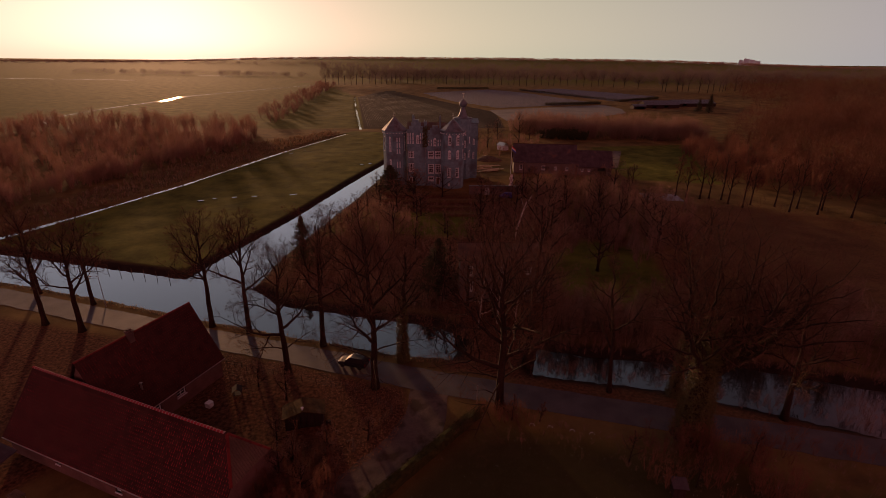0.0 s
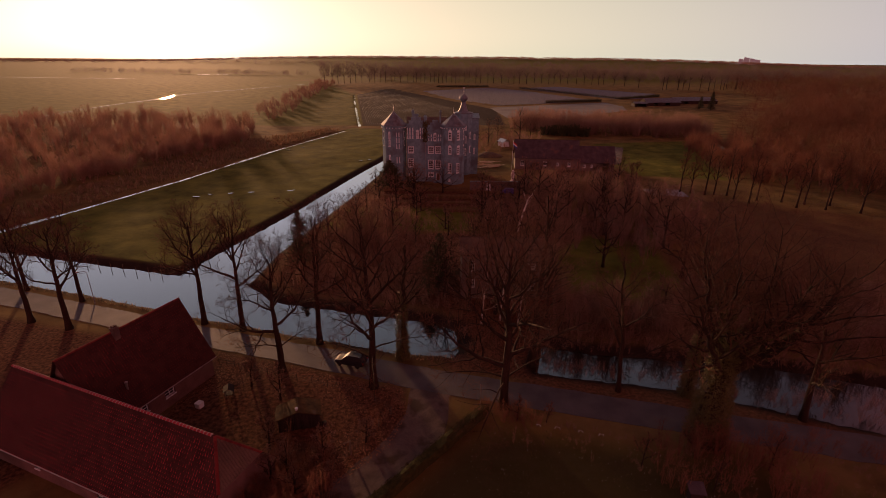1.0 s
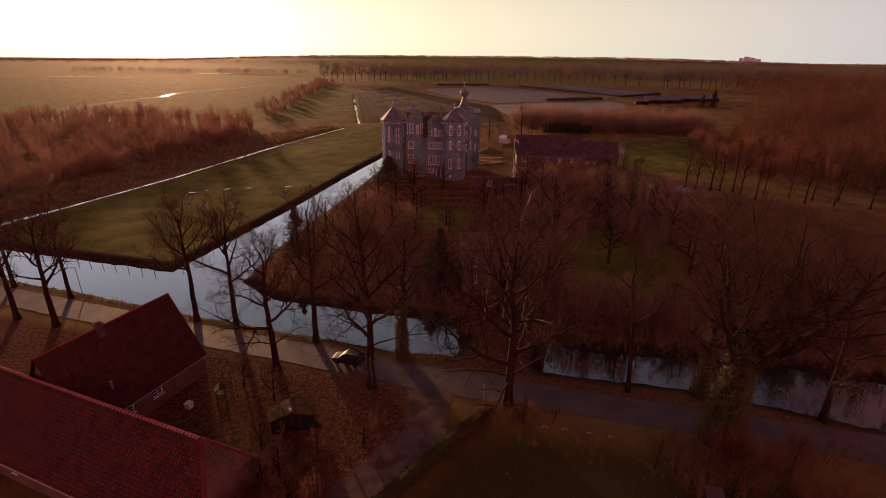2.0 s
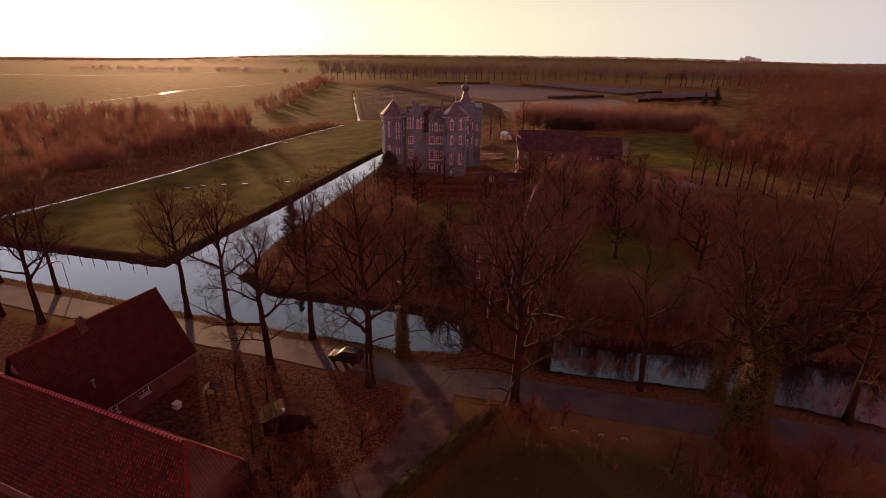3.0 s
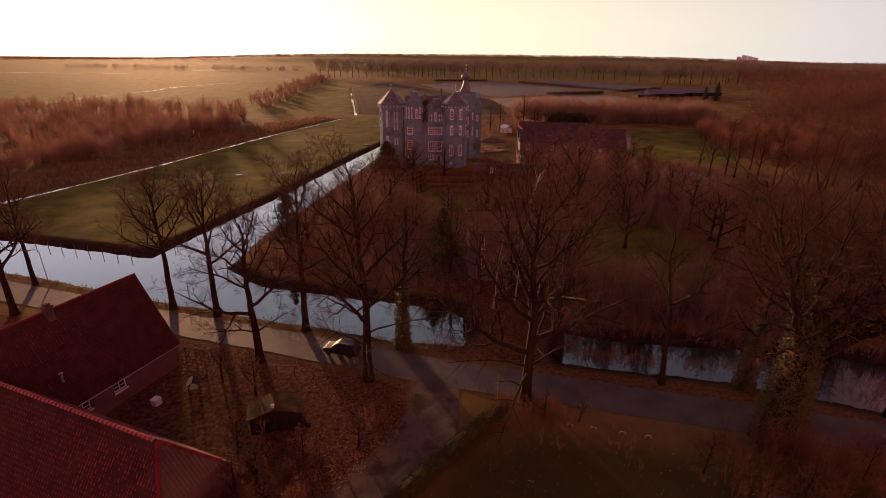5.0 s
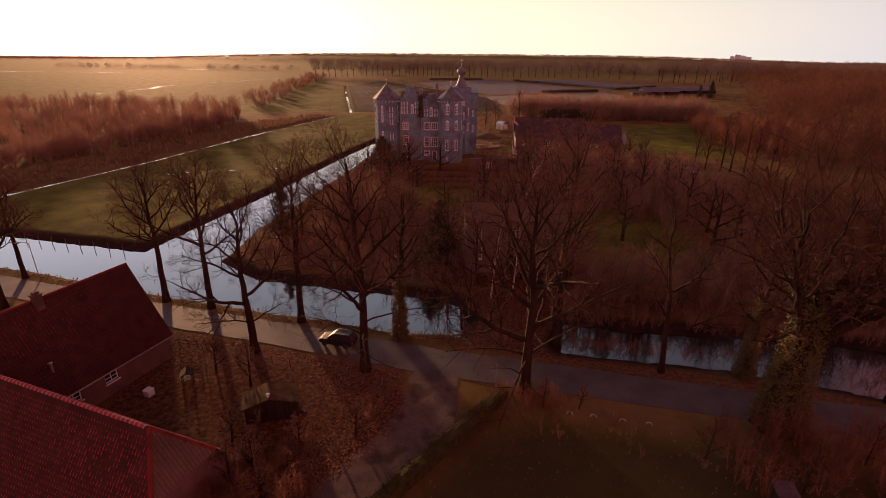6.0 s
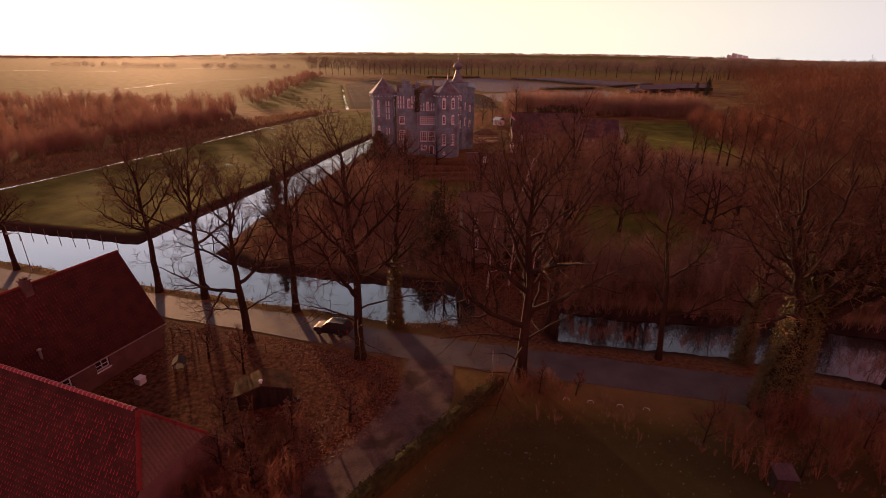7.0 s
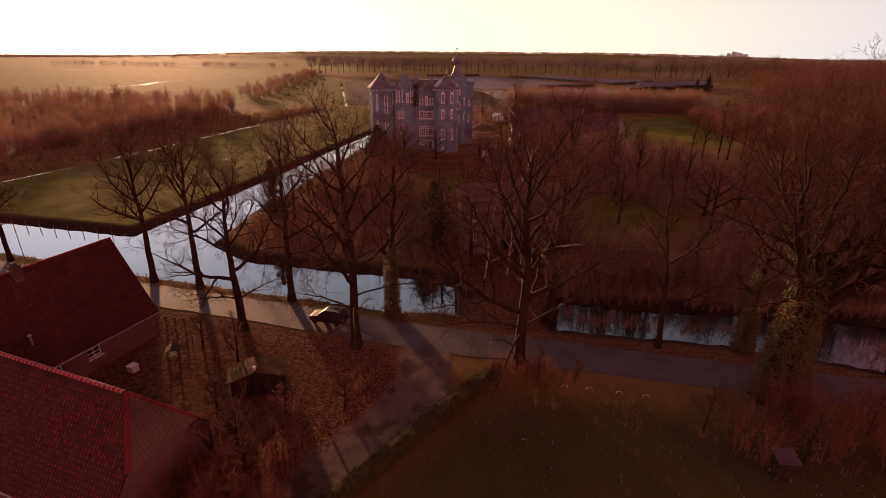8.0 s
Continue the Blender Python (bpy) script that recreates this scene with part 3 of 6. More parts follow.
#      x, y, height, trunk radius, first limb, spread, lean, limbs, seed
for x, y, h, r, first, spread, lean, limbs, seed in (
        (-67.7, 73.0, 19.0, 0.42, 0.42, 0.30, (0.4, 0), 9, 1), (-77.6, 84.6, 19.0, 0.36, 0.42, 0.28, (0, 0), 8, 2),
        (-60.0, 70.9, 19.5, 0.44, 0.4, 0.32, (0.5, 0), 10, 3), (-64.4, 80.4, 19.0, 0.34, 0.45, 0.28, (0, 0), 8, 4),
        (-39.2, 72.9, 20.5, 0.42, 0.42, 0.32, (0.3, 0), 10, 5), (-32.1, 70.9, 21.5, 0.42, 0.42, 0.30, (0.4, 0), 10, 6),
        (-22.5, 60.1, 20.0, 0.46, 0.36, 0.32, (0.2, 0), 11, 7), (-9.3, 56.7, 26.5, 0.5, 0.32, 0.32, (0.3, 0), 13, 8),
        (-19.0, 67.3, 23.5, 0.42, 0.4, 0.29, (0.6, 0), 11, 9), (7.6, 53.0, 25.0, 0.56, 0.24, 0.38, (-0.8, 0), 16, 17),
        (23.3, 56.3, 21.5, 0.3, 0.3, 0.24, (-1, 0), 10, 12), (44.2, 51.0, 20.0, 0.4, 0.3, 0.3, (-1, 0), 11, 13)):
    tree("oak_tree", BARE, x, y, grow(seed, h, spread * 1.3, r, first, lean, limbs + 1, rise=0.42, many=0.95, twig=0.65, thin=0.6, skirt=3 if seed in (8, 17) else 2 if seed in (7, 9) else 0), OAK_TWIG, group=LANE, turn=75 if seed == 17 else 0)
tree("ivy_tree", "bare tree with its trunk wrapped in green ivy beside the moat", -5.9, 63.3, grow(21, 21.5, 0.29, 0.45, 0.34, (0.5, 0), 11), group=LANE, ivy=ivy_on(3, 0.0, 10.5, 0.75, 1800, 0.1))
OLD_OAK = grow(35, 15.0, 1.06, 1.7, 0.62, (0.6, 0.4), 12, twig=0.6, rise=0.95, lift=0.05, kink=0.27, many=1.26, thin=0.52, top=0.22)
OAK_IVY = ivy_on(5, 0.0, 13.0, 1.75, 4200, 0.1)
climb_limbs(OAK_IVY, OLD_OAK[1], 6, 0.55, 230, 0.1)
tree("old_oak", "huge many-stemmed bare oak overgrown with ivy beside the lane", 30.5, 47.9, OLD_OAK, OAK_TWIG, LANE, ivy=OAK_IVY)
tree("oak_tree", "tall bare oak at the end of the moat", 12.6, 62.4, grow(14, 29.0, 0.3, 0.55, 0.4, (0.9, 0), 12, many=0.88), group=LANE)
tree("ivy_tree", "bare tree with its trunk wrapped in green ivy beside the moat", 31.9, 55.6, grow(23, 17.0, 0.28, 0.4, 0.36, (0.3, 0), 10, many=0.8), group=LANE, ivy=ivy_on(7, 0.0, 9.0, 0.8, 1500, 0.1))
BIRCH_BARK = material("birch_bark", (0.22, 0.19, 0.17), (0.42, 0.38, 0.34), 1.5, 0.8, 0.3, 9, stretch=(1, 1, 0.3), stain=(0.05, 0.04, 0.035), stain_scale=1.2)
for x, y, h, sd in ((6.2, 73.5, 12.5, 1), (9.4, 74.6, 13.5, 2), (12.2, 73.2, 11.0, 3)):
    tree("birch", "slender bare birch with pale bark before the gatehouse", x, y, grow(400 + sd, h, 0.3, 0.13, 0.25, (0.5, 0), 9, many=0.6, twig=1.4, rise=0.9), TWIG, "birches before the gatehouse", bark=BIRCH_BARK)

ORCHARD = [grow(40 + i, h, 0.56, r * 1.35, 0.2, (0, 0), l, many=0.56, twig=1.5, rise=0.3, kink=0.38, thin=0.6) for i, (h, r, l) in enumerate(((8.0, 0.16, 8), (9.5, 0.2, 9), (11.5, 0.24, 10), (6.5, 0.14, 8)))]
FIRST = {}


def planted(key, name, label, x, y, shape, mat, group, scale, turn):
    """Alike trees share their meshes."""
    if key not in FIRST:
        FIRST[key] = tree(name, label, x, y, shape, mat, group, turn=turn)
        ob = FIRST[key]
    else:
        ob = copy_thing(FIRST[key], pose(x, y, 0, 0, 0, turn))
        ob.matrix_basis = pose(x, y, 0, 0, 0, turn) @ Matrix.Diagonal((scale, scale, scale, 1))
    return ob


rnd = random.Random(77)
spots = [(33.7, 98.0, 2), (20.2, 104, 2), (36, 139, 1), (10.2, 128, 2), (-6.6, 138, 0), (-22, 137, 0), (-27, 100, 1), (4.5, 78, 2), (9, 77, 2), (14, 78, 2), (17.5, 76, 1), (11.5, 80, 2), (0.2, 83, 2), (-1.5, 88, 2), (1.5, 93, 1), (6, 94, 2), (11, 93.5, 2), (16, 94, 2), (20.5, 90, 2), (20, 82, 1), (53.7, 120, 2), (47, 78, 2), (55, 92, 2), (62, 108, 2), (40, 118, 1)]
tries = 0
while len(spots) < 92 and tries < 4000:
    tries += 1
    x, y = rnd.uniform(-34, 64), rnd.uniform(77, 162)
    p = np.array([x]), np.array([y])
    if not inside(*p, ISLAND)[0] and not (20 < x < 66 and 72 < y < 160):
        continue
    if seg_dist(*p, MOAT, True)[0] < 3 or signed(*p, LAWN)[0] < 0 or (0 < x < 22 and 76 < y < 93):
        continue
    if (y > 128 and x < 12 and rnd.random() < 0.75) or (x < 3 and y < 108):
        continue
    if any(math.hypot(x - a, y - b) < 4.5 for a, b, _ in spots):
        continue
    spots.append((x, y, rnd.randrange(4)))
for x, y, k in spots:
    planted(("orchard", k), "garden_tree", "bare spreading garden tree with fine brown twigs", x, y, ORCHARD[k], TWIG, "bare trees in the castle garden", rnd.uniform(0.85, 1.15), rnd.uniform(0, 360))
ALLEY = [grow(60 + i, h, 0.26, 0.22, 0.3, (0, 0), 10, many=0.66, twig=2.4, rise=0.9) for i, h in enumerate((15.5, 14.0))]
for i, (x, y) in enumerate(((78.2, 160.9), (81.4, 160.2), (85.2, 158.3), (88, 158.0), (91.9, 157.5), (91.8, 153.1), (93.8, 148.4), (98, 151.4), (104.7, 149.7), (105.4, 143.8), (110.1, 147.3), (112.4, 141.5), (116.6, 145.7), (120.3, 138.4), (126, 133), (129, 128))):
    planted(("alley", i % 2), "avenue_tree", "slender bare avenue tree beside a field track", x, y, ALLEY[i % 2], RUST_TWIG, "avenue beside the field", rnd.uniform(1.1, 1.35), rnd.uniform(0, 360))
for x, y, h in ((38.5, 256, 19.5), (28, 262, 14), (22, 250, 13), (17, 246, 11), (45, 262, 12), (68, 178, 6.5), (71, 181, 7)):
    planted(("court", h), "court_tree", "bare tree behind the castle courtyard", x, y, grow(int(h * 7), h, 0.4, 0.02 * h, 0.22, (0, 0), 10, twig=2.1, many=0.55), TWIG, "trees behind the courtyard", 1.0, 0)


def round_tree(seed, h, r):
    """A far tree: trunk, a few limbs and a rounded crown of fine twigs."""
    rnd = random.Random(seed)
    bole, arms, boughs, fine = Build(), [], Build(), Build()
    bole.tube([(0, 0, -0.3), (0, 0, h * 0.35), (rnd.uniform(-0.6, 0.6), 0, h * 0.75)], [0.45, 0.36, 0.12], 6)
    for k in range(7):
        w = k * 2.4 + rnd.random()
        a = Build()
        z = h * rnd.uniform(0.28, 0.5)
        a.tube([(0, 0, z), (math.cos(w) * r * 0.45, math.sin(w) * r * 0.45, z + h * 0.18), (math.cos(w) * r * 0.8, math.sin(w) * r * 0.8, z + h * rnd.uniform(0.28, 0.4))], [0.22, 0.15, 0.06], 4, cap=False)
        arms.append(a)
    for k in range(1150):
        d = Vector((rnd.gauss(0, 1), rnd.gauss(0, 1), rnd.gauss(0, 1))).normalized()
        p = Vector((d.x * r, d.y * r, h * 0.63 + d.z * h * 0.36)) * 1.0
        q = Vector((0, 0, h * 0.5)).lerp(p, rnd.uniform(0.4, 1.0) ** 0.7)
        v = ((q - Vector((0, 0, h * 0.35))).normalized() + Vector((rnd.uniform(-0.6, 0.6), rnd.uniform(-0.6, 0.6), 0.3))).normalized() * rnd.uniform(1.2, 3.0)
        e = v.cross(Vector((rnd.uniform(-1, 1), rnd.uniform(-1, 1), 0.3))).normalized() * rnd.uniform(0.07, 0.15)
        fine.add([tuple(q - e), tuple(q + e), tuple(q + v)], [(0, 1, 2)])
    return bole, arms, boughs, fine


# Distance haze is put into this colour: greyer and bluer than nearer twigs.
HAZED_TWIG = material("hazed_twigs", (0.068, 0.05, 0.045), (0.14, 0.103, 0.095), 0.06, 0.9, 0.0, 20, thin=0.35, spec=0.1)
FAR_TREE = [round_tree(80 + i, 30, rad) for i, rad in enumerate((8.5, 9.5, 7.5, 10.5))]
i = 0
x = -190.0
while x < 560:
    y = float(np.interp(x, [-190, -85, 110, 205, 270, 310, 380, 560], [835, 900, 890, 880, 860, 740, 730, 860])) + rnd.uniform(-10, 10)
    planted(("far", i % 4), "field_tree", "tall bare tree in a distant row across the fields", x, y, FAR_TREE[i % 4], HAZED_TWIG, "distant row of trees", rnd.uniform(0.85, 1.1), rnd.uniform(0, 360))
    x += rnd.uniform(6, 12) if x < 60 else rnd.uniform(8, 14)
    i += 1


def conifer(name, label, x, y, h, r, seed):
    rnd = random.Random(seed)
    t = thing(name, label, "conifer", pose(x, y, 0))
    b = Build()
    b.tube([(0, 0, -0.2), (0, 0, h * 0.5), (0, 0, h * 0.96)], [h * 0.025, h * 0.015, 0.02], 7)
    part("trunk", b, BARK, t)
    c = Build()
    for i in range(int(h * r * 8)):
        k = rnd.random() ** 0.8
        z = h * (0.06 + 0.93 * k)
        ln = r * (1 - k) ** 0.8 * rnd.uniform(0.6, 1.15) + 0.15
        w = rnd.uniform(0, 6.283)
        d = Vector((math.cos(w), math.sin(w), -0.15 + 0.5 * k))
        for s in range(max(3, int(ln * 5))):
            f = (s + rnd.random()) / max(3, int(ln * 5))
            p = Vector((0, 0, z)) + d * ln * f
            leaves(rnd, c, p, 0.22, 0.2, 3, 0.35)
    part("foliage", c, CONIFER, t)["kind"] = "stuff"
    return t


conifer("spruce", "dark green spruce on the moat bank", -30.4, 99.5, 11.5, 3.4, 1)
conifer("yew", "broad dark green yew before the castle tower", -18.2, 164.5, 9.0, 6.2, 2)
conifer("yew", "low dark yew before the castle front", -12.0, 163.0, 4.2, 3.2, 8)
# Evergreens by the gatehouse; the rear yew is placed to shade its wall.
conifer("yew", "dark evergreen yew beside the gatehouse", -0.8, 91.5, 9.5, 4.2, 5)
conifer("yew", "dark evergreen yew beside the gatehouse", -2.6, 85.5, 8.0, 4.0, 6)
conifer("field_spruce", "dark green spruce beside the far sheds", 231, 443, 16, 4.5, 3)
conifer("field_spruce", "dark green spruce beside the far sheds", 226, 452, 11, 4.0, 4)


# ---- woods, scrub and reeds, which nobody could count ----
def brush(seed, height, radius, stems, twigs, width):
    """A template bush or crown: stems from the foot and slivers of twig about them, as triangles in arrays."""
    r = np.random.RandomState(seed)
    tri = []
    for _ in range(stems):
        w, out = r.uniform(0, 6.283), r.uniform(0.1, 1.0) * radius
        top = np.array([np.cos(w) * out, np.sin(w) * out, height * r.uniform(0.65, 1.0)])
        foot = np.array([np.cos(w), np.sin(w), 0]) * r.uniform(0, 0.15) * radius
        mid = (foot + top) / 2 + np.array([np.cos(w), np.sin(w), 0]) * radius * 0.15
        side = np.array([-np.sin(w), np.cos(w), 0]) * width * 1.3
        tri += [[foot - side, foot + side, mid + side * 0.7], [foot - side, mid + side * 0.7, mid - side * 0.7], [mid - side * 0.6, mid + side * 0.6, top]]
        for _ in range(twigs // stems):
            k = r.uniform(0.3, 1)
            p = mid + (top - mid) * (2 * k - 1) if k > 0.5 else foot + (mid - foot) * 2 * k
            d = r.normal(size=3)
            d[2] = abs(d[2]) * 0.8 + 0.3
            d = d / np.linalg.norm(d) * height * r.uniform(0.08, 0.24)
            s = np.cross(d, r.normal(size=3))
            s = s / np.linalg.norm(s) * width * r.uniform(0.5, 1)
            tri.append([p - s, p + s, p + d])
    return np.array(tri)


def dome(seed, trunk, r, count, width):
    """A template of a far tree: a short trunk under a rounded crown of slivers, one unit high."""
    g = np.random.RandomState(seed)
    tri = [[[-0.012, 0, 0], [0.012, 0, 0], [0, 0, 0.6]], [[0, -0.012, 0], [0, 0.012, 0], [0, 0, 0.6]]]
    mid = trunk + (1 - trunk) * 0.45
    for _ in range(count):
        d = g.normal(size=3)
        d /= np.linalg.norm(d)
        p = np.array([0, 0, mid]) + d * np.array([r, r, (1 - trunk) * 0.52]) * g.uniform(0.35, 1.0) ** 0.6
        v = d * 0.6 + g.normal(size=3) * 0.35 + np.array([0, 0, 0.35])
        v *= g.uniform(0.07, 0.2) / np.linalg.norm(v)
        s = np.cross(v, g.normal(size=3))
        s *= width * g.uniform(0.5, 1) / np.linalg.norm(s)
        tri.append([p - s, p + s, p + v])
    return np.array(tri)


def stand(name, label, category, spots, templates, mat, seed, base=None):
    r = np.random.RandomState(seed)
    out = []
    for x, y, s in spots:
        t = templates[r.randint(len(templates))]
        w = r.uniform(0, 6.283)
        m = np.array([[np.cos(w), -np.sin(w), 0], [np.sin(w), np.cos(w), 0], [0, 0, r.uniform(0.85, 1.15)]]) * s
        out.append(t @ m.T + np.array([x, y, float(base(x, y)) if base else -0.1]))
    v = np.concatenate(out).reshape(-1, 3)
    me = bpy.data.meshes.new(name)
    me.vertices.add(len(v)), me.loops.add(len(v)), me.polygons.add(len(v) // 3)
    me.vertices.foreach_set("co", v.astype(np.float32).ravel())
    me.loops.foreach_set("vertex_index", np.arange(len(v), dtype=np.int32))
    me.polygons.foreach_set("loop_start", np.arange(0, len(v), 3, dtype=np.int32))
    me.update(calc_edges=True)
    me.materials.append(mat)
    return tagged(new(name, me), label, category, kind="stuff")


def scatter(seed, n, ring, lo, hi, gap=0.0):
    r = np.random.RandomState(seed)
    xs, ys = [p[0] for p in ring], [p[1] for p in ring]
    out = []
    while len(out) < n:
        x, y = r.uniform(min(xs), max(xs), 400), r.uniform(min(ys), max(ys), 400)
        for a, b in zip(x[inside(x, y, ring)], y[inside(x, y, ring)]):
            out.append((a, b, r.uniform(lo, hi)))
    return out[:n]


BUSH = [brush(s, 1.0, 0.42, 9, 170, 0.005) for s in (1, 2, 3)]
CROWN = [brush(s, 1.0, 0.38, 14, 460, 0.0048) for s in (4, 5, 6)]
SCRUB = [(-138, 112), (-129, 140), (-119, 178), (-106, 228), (-100, 268), (-122, 315), (-190, 345), (-260, 330), (-330, 250), (-330, 120), (-200, 118)]
# Willow twigs, paler so that their colour carries the hazy glare towards the sun.
HAZED_WILLOW = material("hazed_willow_twigs", (0.17, 0.096, 0.066), (0.33, 0.195, 0.135), 0.1, 0.9, 0.0, 20, thin=0.25, spec=0.1)
stand("scrub_wood", "dense leafless willow scrub beyond the ditch", "scrub", scatter(1, 860, SCRUB, 6, 11) + scatter(45, 300, [(-138, 112), (-129, 140), (-119, 178), (-106, 228), (-100, 268), (-113, 274), (-122, 228), (-136, 178), (-150, 130)], 3.5, 7.5), CROWN, HAZED_WILLOW, 1)
stand("hedgerow", "overgrown leafless hedgerow along the meadow", "hedge", scatter(2, 260, [(-125, 330), (-112, 350), (-128, 470), (-150, 640), (-175, 840), (-205, 840), (-170, 600), (-150, 420)], 4, 9), CROWN, TWIG, 2)
COPPICE = material("coppice_stems", (0.13, 0.074, 0.056), (0.27, 0.16, 0.125), 0.1, 0.9, 0.0, 20, thin=0.4, spec=0.1)
stand("coppice", "tall reddish coppice of bare stems behind the field", "coppice", scatter(3, 620, [(40, 318), (58, 291), (88, 287), (117, 279), (146, 276), (152, 305), (110, 318), (60, 335)], 6, 13), BUSH, COPPICE, 3)
stand("east_wood", "dense brown winter wood with bare rounded crowns", "wood", scatter(4, 760, [(130, 150), (143, 205), (152, 275), (215, 330), (300, 420), (420, 330), (330, 130), (220, 60), (150, 95)], 13, 22), [dome(s, 0.1, 0.36, 620, 0.0026) for s in (51, 52, 53)], WOOD_TWIG, 4)
stand("east_wood", "dense brown winter wood running to the horizon", "wood", scatter(35, 900, [(250, 370), (330, 560), (430, 800), (900, 960), (1100, 300), (420, 120), (410, 300), (300, 420)], 15, 24), [dome(s, 0.15, 0.42, 260, 0.006) for s in (54, 55)], WOOD_TWIG, 24)
SCRUB_EAST = [(146, 262), (124, 205), (118, 172), (128, 160), (146, 142), (160, 120), (175, 150), (165, 250)]
stand("avenue_scrub", "reddish-brown leafless scrub along the avenue", "scrub", scatter(36, 190, SCRUB_EAST, 5, 11) + scatter(49, 110, [(106, 180), (118, 245), (140, 262), (124, 205), (118, 172)], 4, 9), CROWN, RUST_TWIG, 25)
stand("garden_thicket", "thicket of bare brown saplings among the garden trees", "scrub", scatter(37, 150, [(24, 104), (48, 96), (62, 112), (72, 140), (62, 162), (50, 178), (26, 172)], 4, 8.5) + scatter(38, 70, [(-32, 122), (-20, 104), (-6, 100), (-8, 128), (-24, 140)], 3, 6.5) + scatter(46, 60, [(17, 70.5), (44, 66.5), (60, 62), (62, 70), (46, 76), (20, 79)], 4, 9) + scatter(47, 46, [(46, 67), (80, 58), (92, 62), (70, 78), (50, 80)], 5, 9) + scatter(39, 45, [(10, 126), (20, 112), (30, 126), (24, 145), (14, 145)], 3, 6), CROWN, TWIG, 26)
stand("court_brush", "brown brushwood round the castle yard", "scrub", scatter(40, 45, [(14, 232), (22, 224), (30, 236), (44, 250), (54, 268), (30, 275), (14, 262)], 3, 7) + scatter(41, 45, [(34, 162), (64, 172), (66, 186), (34, 190)], 1.5, 4.0), CROWN, TWIG, 27)
FAR_CROWN = [dome(s, 0.1, 0.55, 190, 0.014) for s in (14, 15, 16)]
stand("far_woods", "distant belts of leafless woodland towards the horizon", "wood",
      scatter(5, 1100, [(-150, 930), (250, 1010), (620, 1000), (1300, 900), (2000, 1400), (900, 1500), (-160, 1350)], 15, 23) + scatter(6, 800, [(-400, 1700), (1400, 1500), (2900, 1700), (3600, 2700), (-700, 2700)], 17, 26)
      + scatter(7, 400, [(-2600, 2500), (-400, 2300), (-500, 2900), (-3200, 2900)], 14, 22) + scatter(20, 120, [(-900, 1250), (-350, 1150), (-300, 1200), (-900, 1320)], 8, 14), FAR_CROWN, HAZED_TWIG, 5)
stand("horizon_wood", "low dark line of woods along the horizon", "wood", scatter(21, 1700, [(-3000, 3200), (-600, 3000), (2600, 2700), (2800, 3100), (-600, 3400), (-3000, 3500)], 8, 12), [dome(s, 0.0, 1.6, 220, 0.08) for s in (61, 62)], TWIG, 15, far_rise)
stand("island_shrubs", "tangle of brown leafless shrubs on the moat bank", "shrubs",
      scatter(8, 380, [(-36, 91), (-30, 84.5), (-18, 81.5), (0, 77.5), (6, 84), (-8, 100), (-33, 118)], 1.0, 3.2) + scatter(9, 330, [(18, 71), (46, 67), (75, 60), (80, 70), (52, 80), (22, 79)], 1.5, 4.0)
      + scatter(10, 330, [(-33, 118), (-6, 95), (20, 92), (22, 125), (12, 150), (-26, 160)], 1.0, 3.0) + scatter(43, 150, [(34, 54.5), (70, 43), (78, 50), (60, 53), (42, 56)], 0.8, 2.8) + scatter(48, 420, [(14, 67.2), (24, 64.8), (46, 62.6), (54, 60.4), (72, 55.4), (76, 60), (48, 68), (16, 72.5)], 0.7, 2.6) + scatter(44, 90, [(14, 60.5), (32, 57), (33, 59), (15, 63)], 0.6, 2.0) + scatter(11, 340, [(22, 118), (50, 108), (62, 112), (70, 140), (45, 165), (22, 165)], 1.5, 5.0), BUSH, TWIG, 6)
stand("verge_shrubs", "low rusty brambles and saplings along the lane", "shrubs",
      scatter(12, 90, [(22, 40), (36, 37), (42, 44), (33, 47), (24, 47)], 1.2, 4.5) + scatter(13, 60, [(3, 51), (12, 49), (11, 52.2), (5, 53)], 0.8, 2.5) + scatter(14, 60, [(36, 47), (60, 40), (62, 42), (38, 49)], 0.8, 2.5)
      + scatter(15, 120, [(-19, 32), (-11, 32), (-11, 40), (-16, 41), (-18.5, 38.5)], 2, 5) + scatter(32, 70, [(3, 61.5), (12, 60.5), (14, 69), (12, 80), (4, 80), (3, 70)], 0.7, 2.6) + scatter(16, 40, [(-10.5, 45), (-5.5, 50), (-4, 53.5), (-8, 54)], 0.6, 1.8) + scatter(17, 60, [(-18, 41), (-13, 41), (-12, 45), (-17, 46)], 1.5, 3.5), BUSH, RUST_TWIG, 7)
stand("lane_brambles", "low brambles and dead stems along the lane", "brambles", scatter(33, 260, [(7, 46), (20, 43), (34, 36), (48, 36), (60, 39), (38, 46.4), (24, 46.6), (14, 50), (9, 51)], 0.35, 1.3), BUSH, TWIG, 17)
stand("dark_shrubs", "dark evergreen shrubs behind the farm", "shrubs", scatter(18, 34, [(54, 286), (80, 280), (82, 285), (56, 291)], 4, 6.5), [brush(s, 1.0, 0.5, 14, 420, 0.02) for s in (41, 42)], CONIFER, 8)
BLADE = [brush(s, 1.0, 0.25, 14, 28, 0.02) for s in (21, 22)]
GRASS_BLADE = material("winter_grass", (0.025, 0.026, 0.008), (0.12, 0.105, 0.035), 3.0, 0.9, 0.0, 6)
STRAW = material("dry_reeds", (0.12, 0.075, 0.045), (0.27, 0.18, 0.11), 0.6, 0.9, 0.0, 6, thin=0.35, spec=0.1)
stand("reeds", "pale dry reed bed along the field ditch", "reeds", scatter(19, 2600, [(-115, 114), (-106, 138), (-95.5, 173), (-80.5, 237), (-62, 299), (-70, 306), (-100, 262), (-112, 200), (-124, 130)], 0.8, 2.0), BLADE, STRAW, 9)
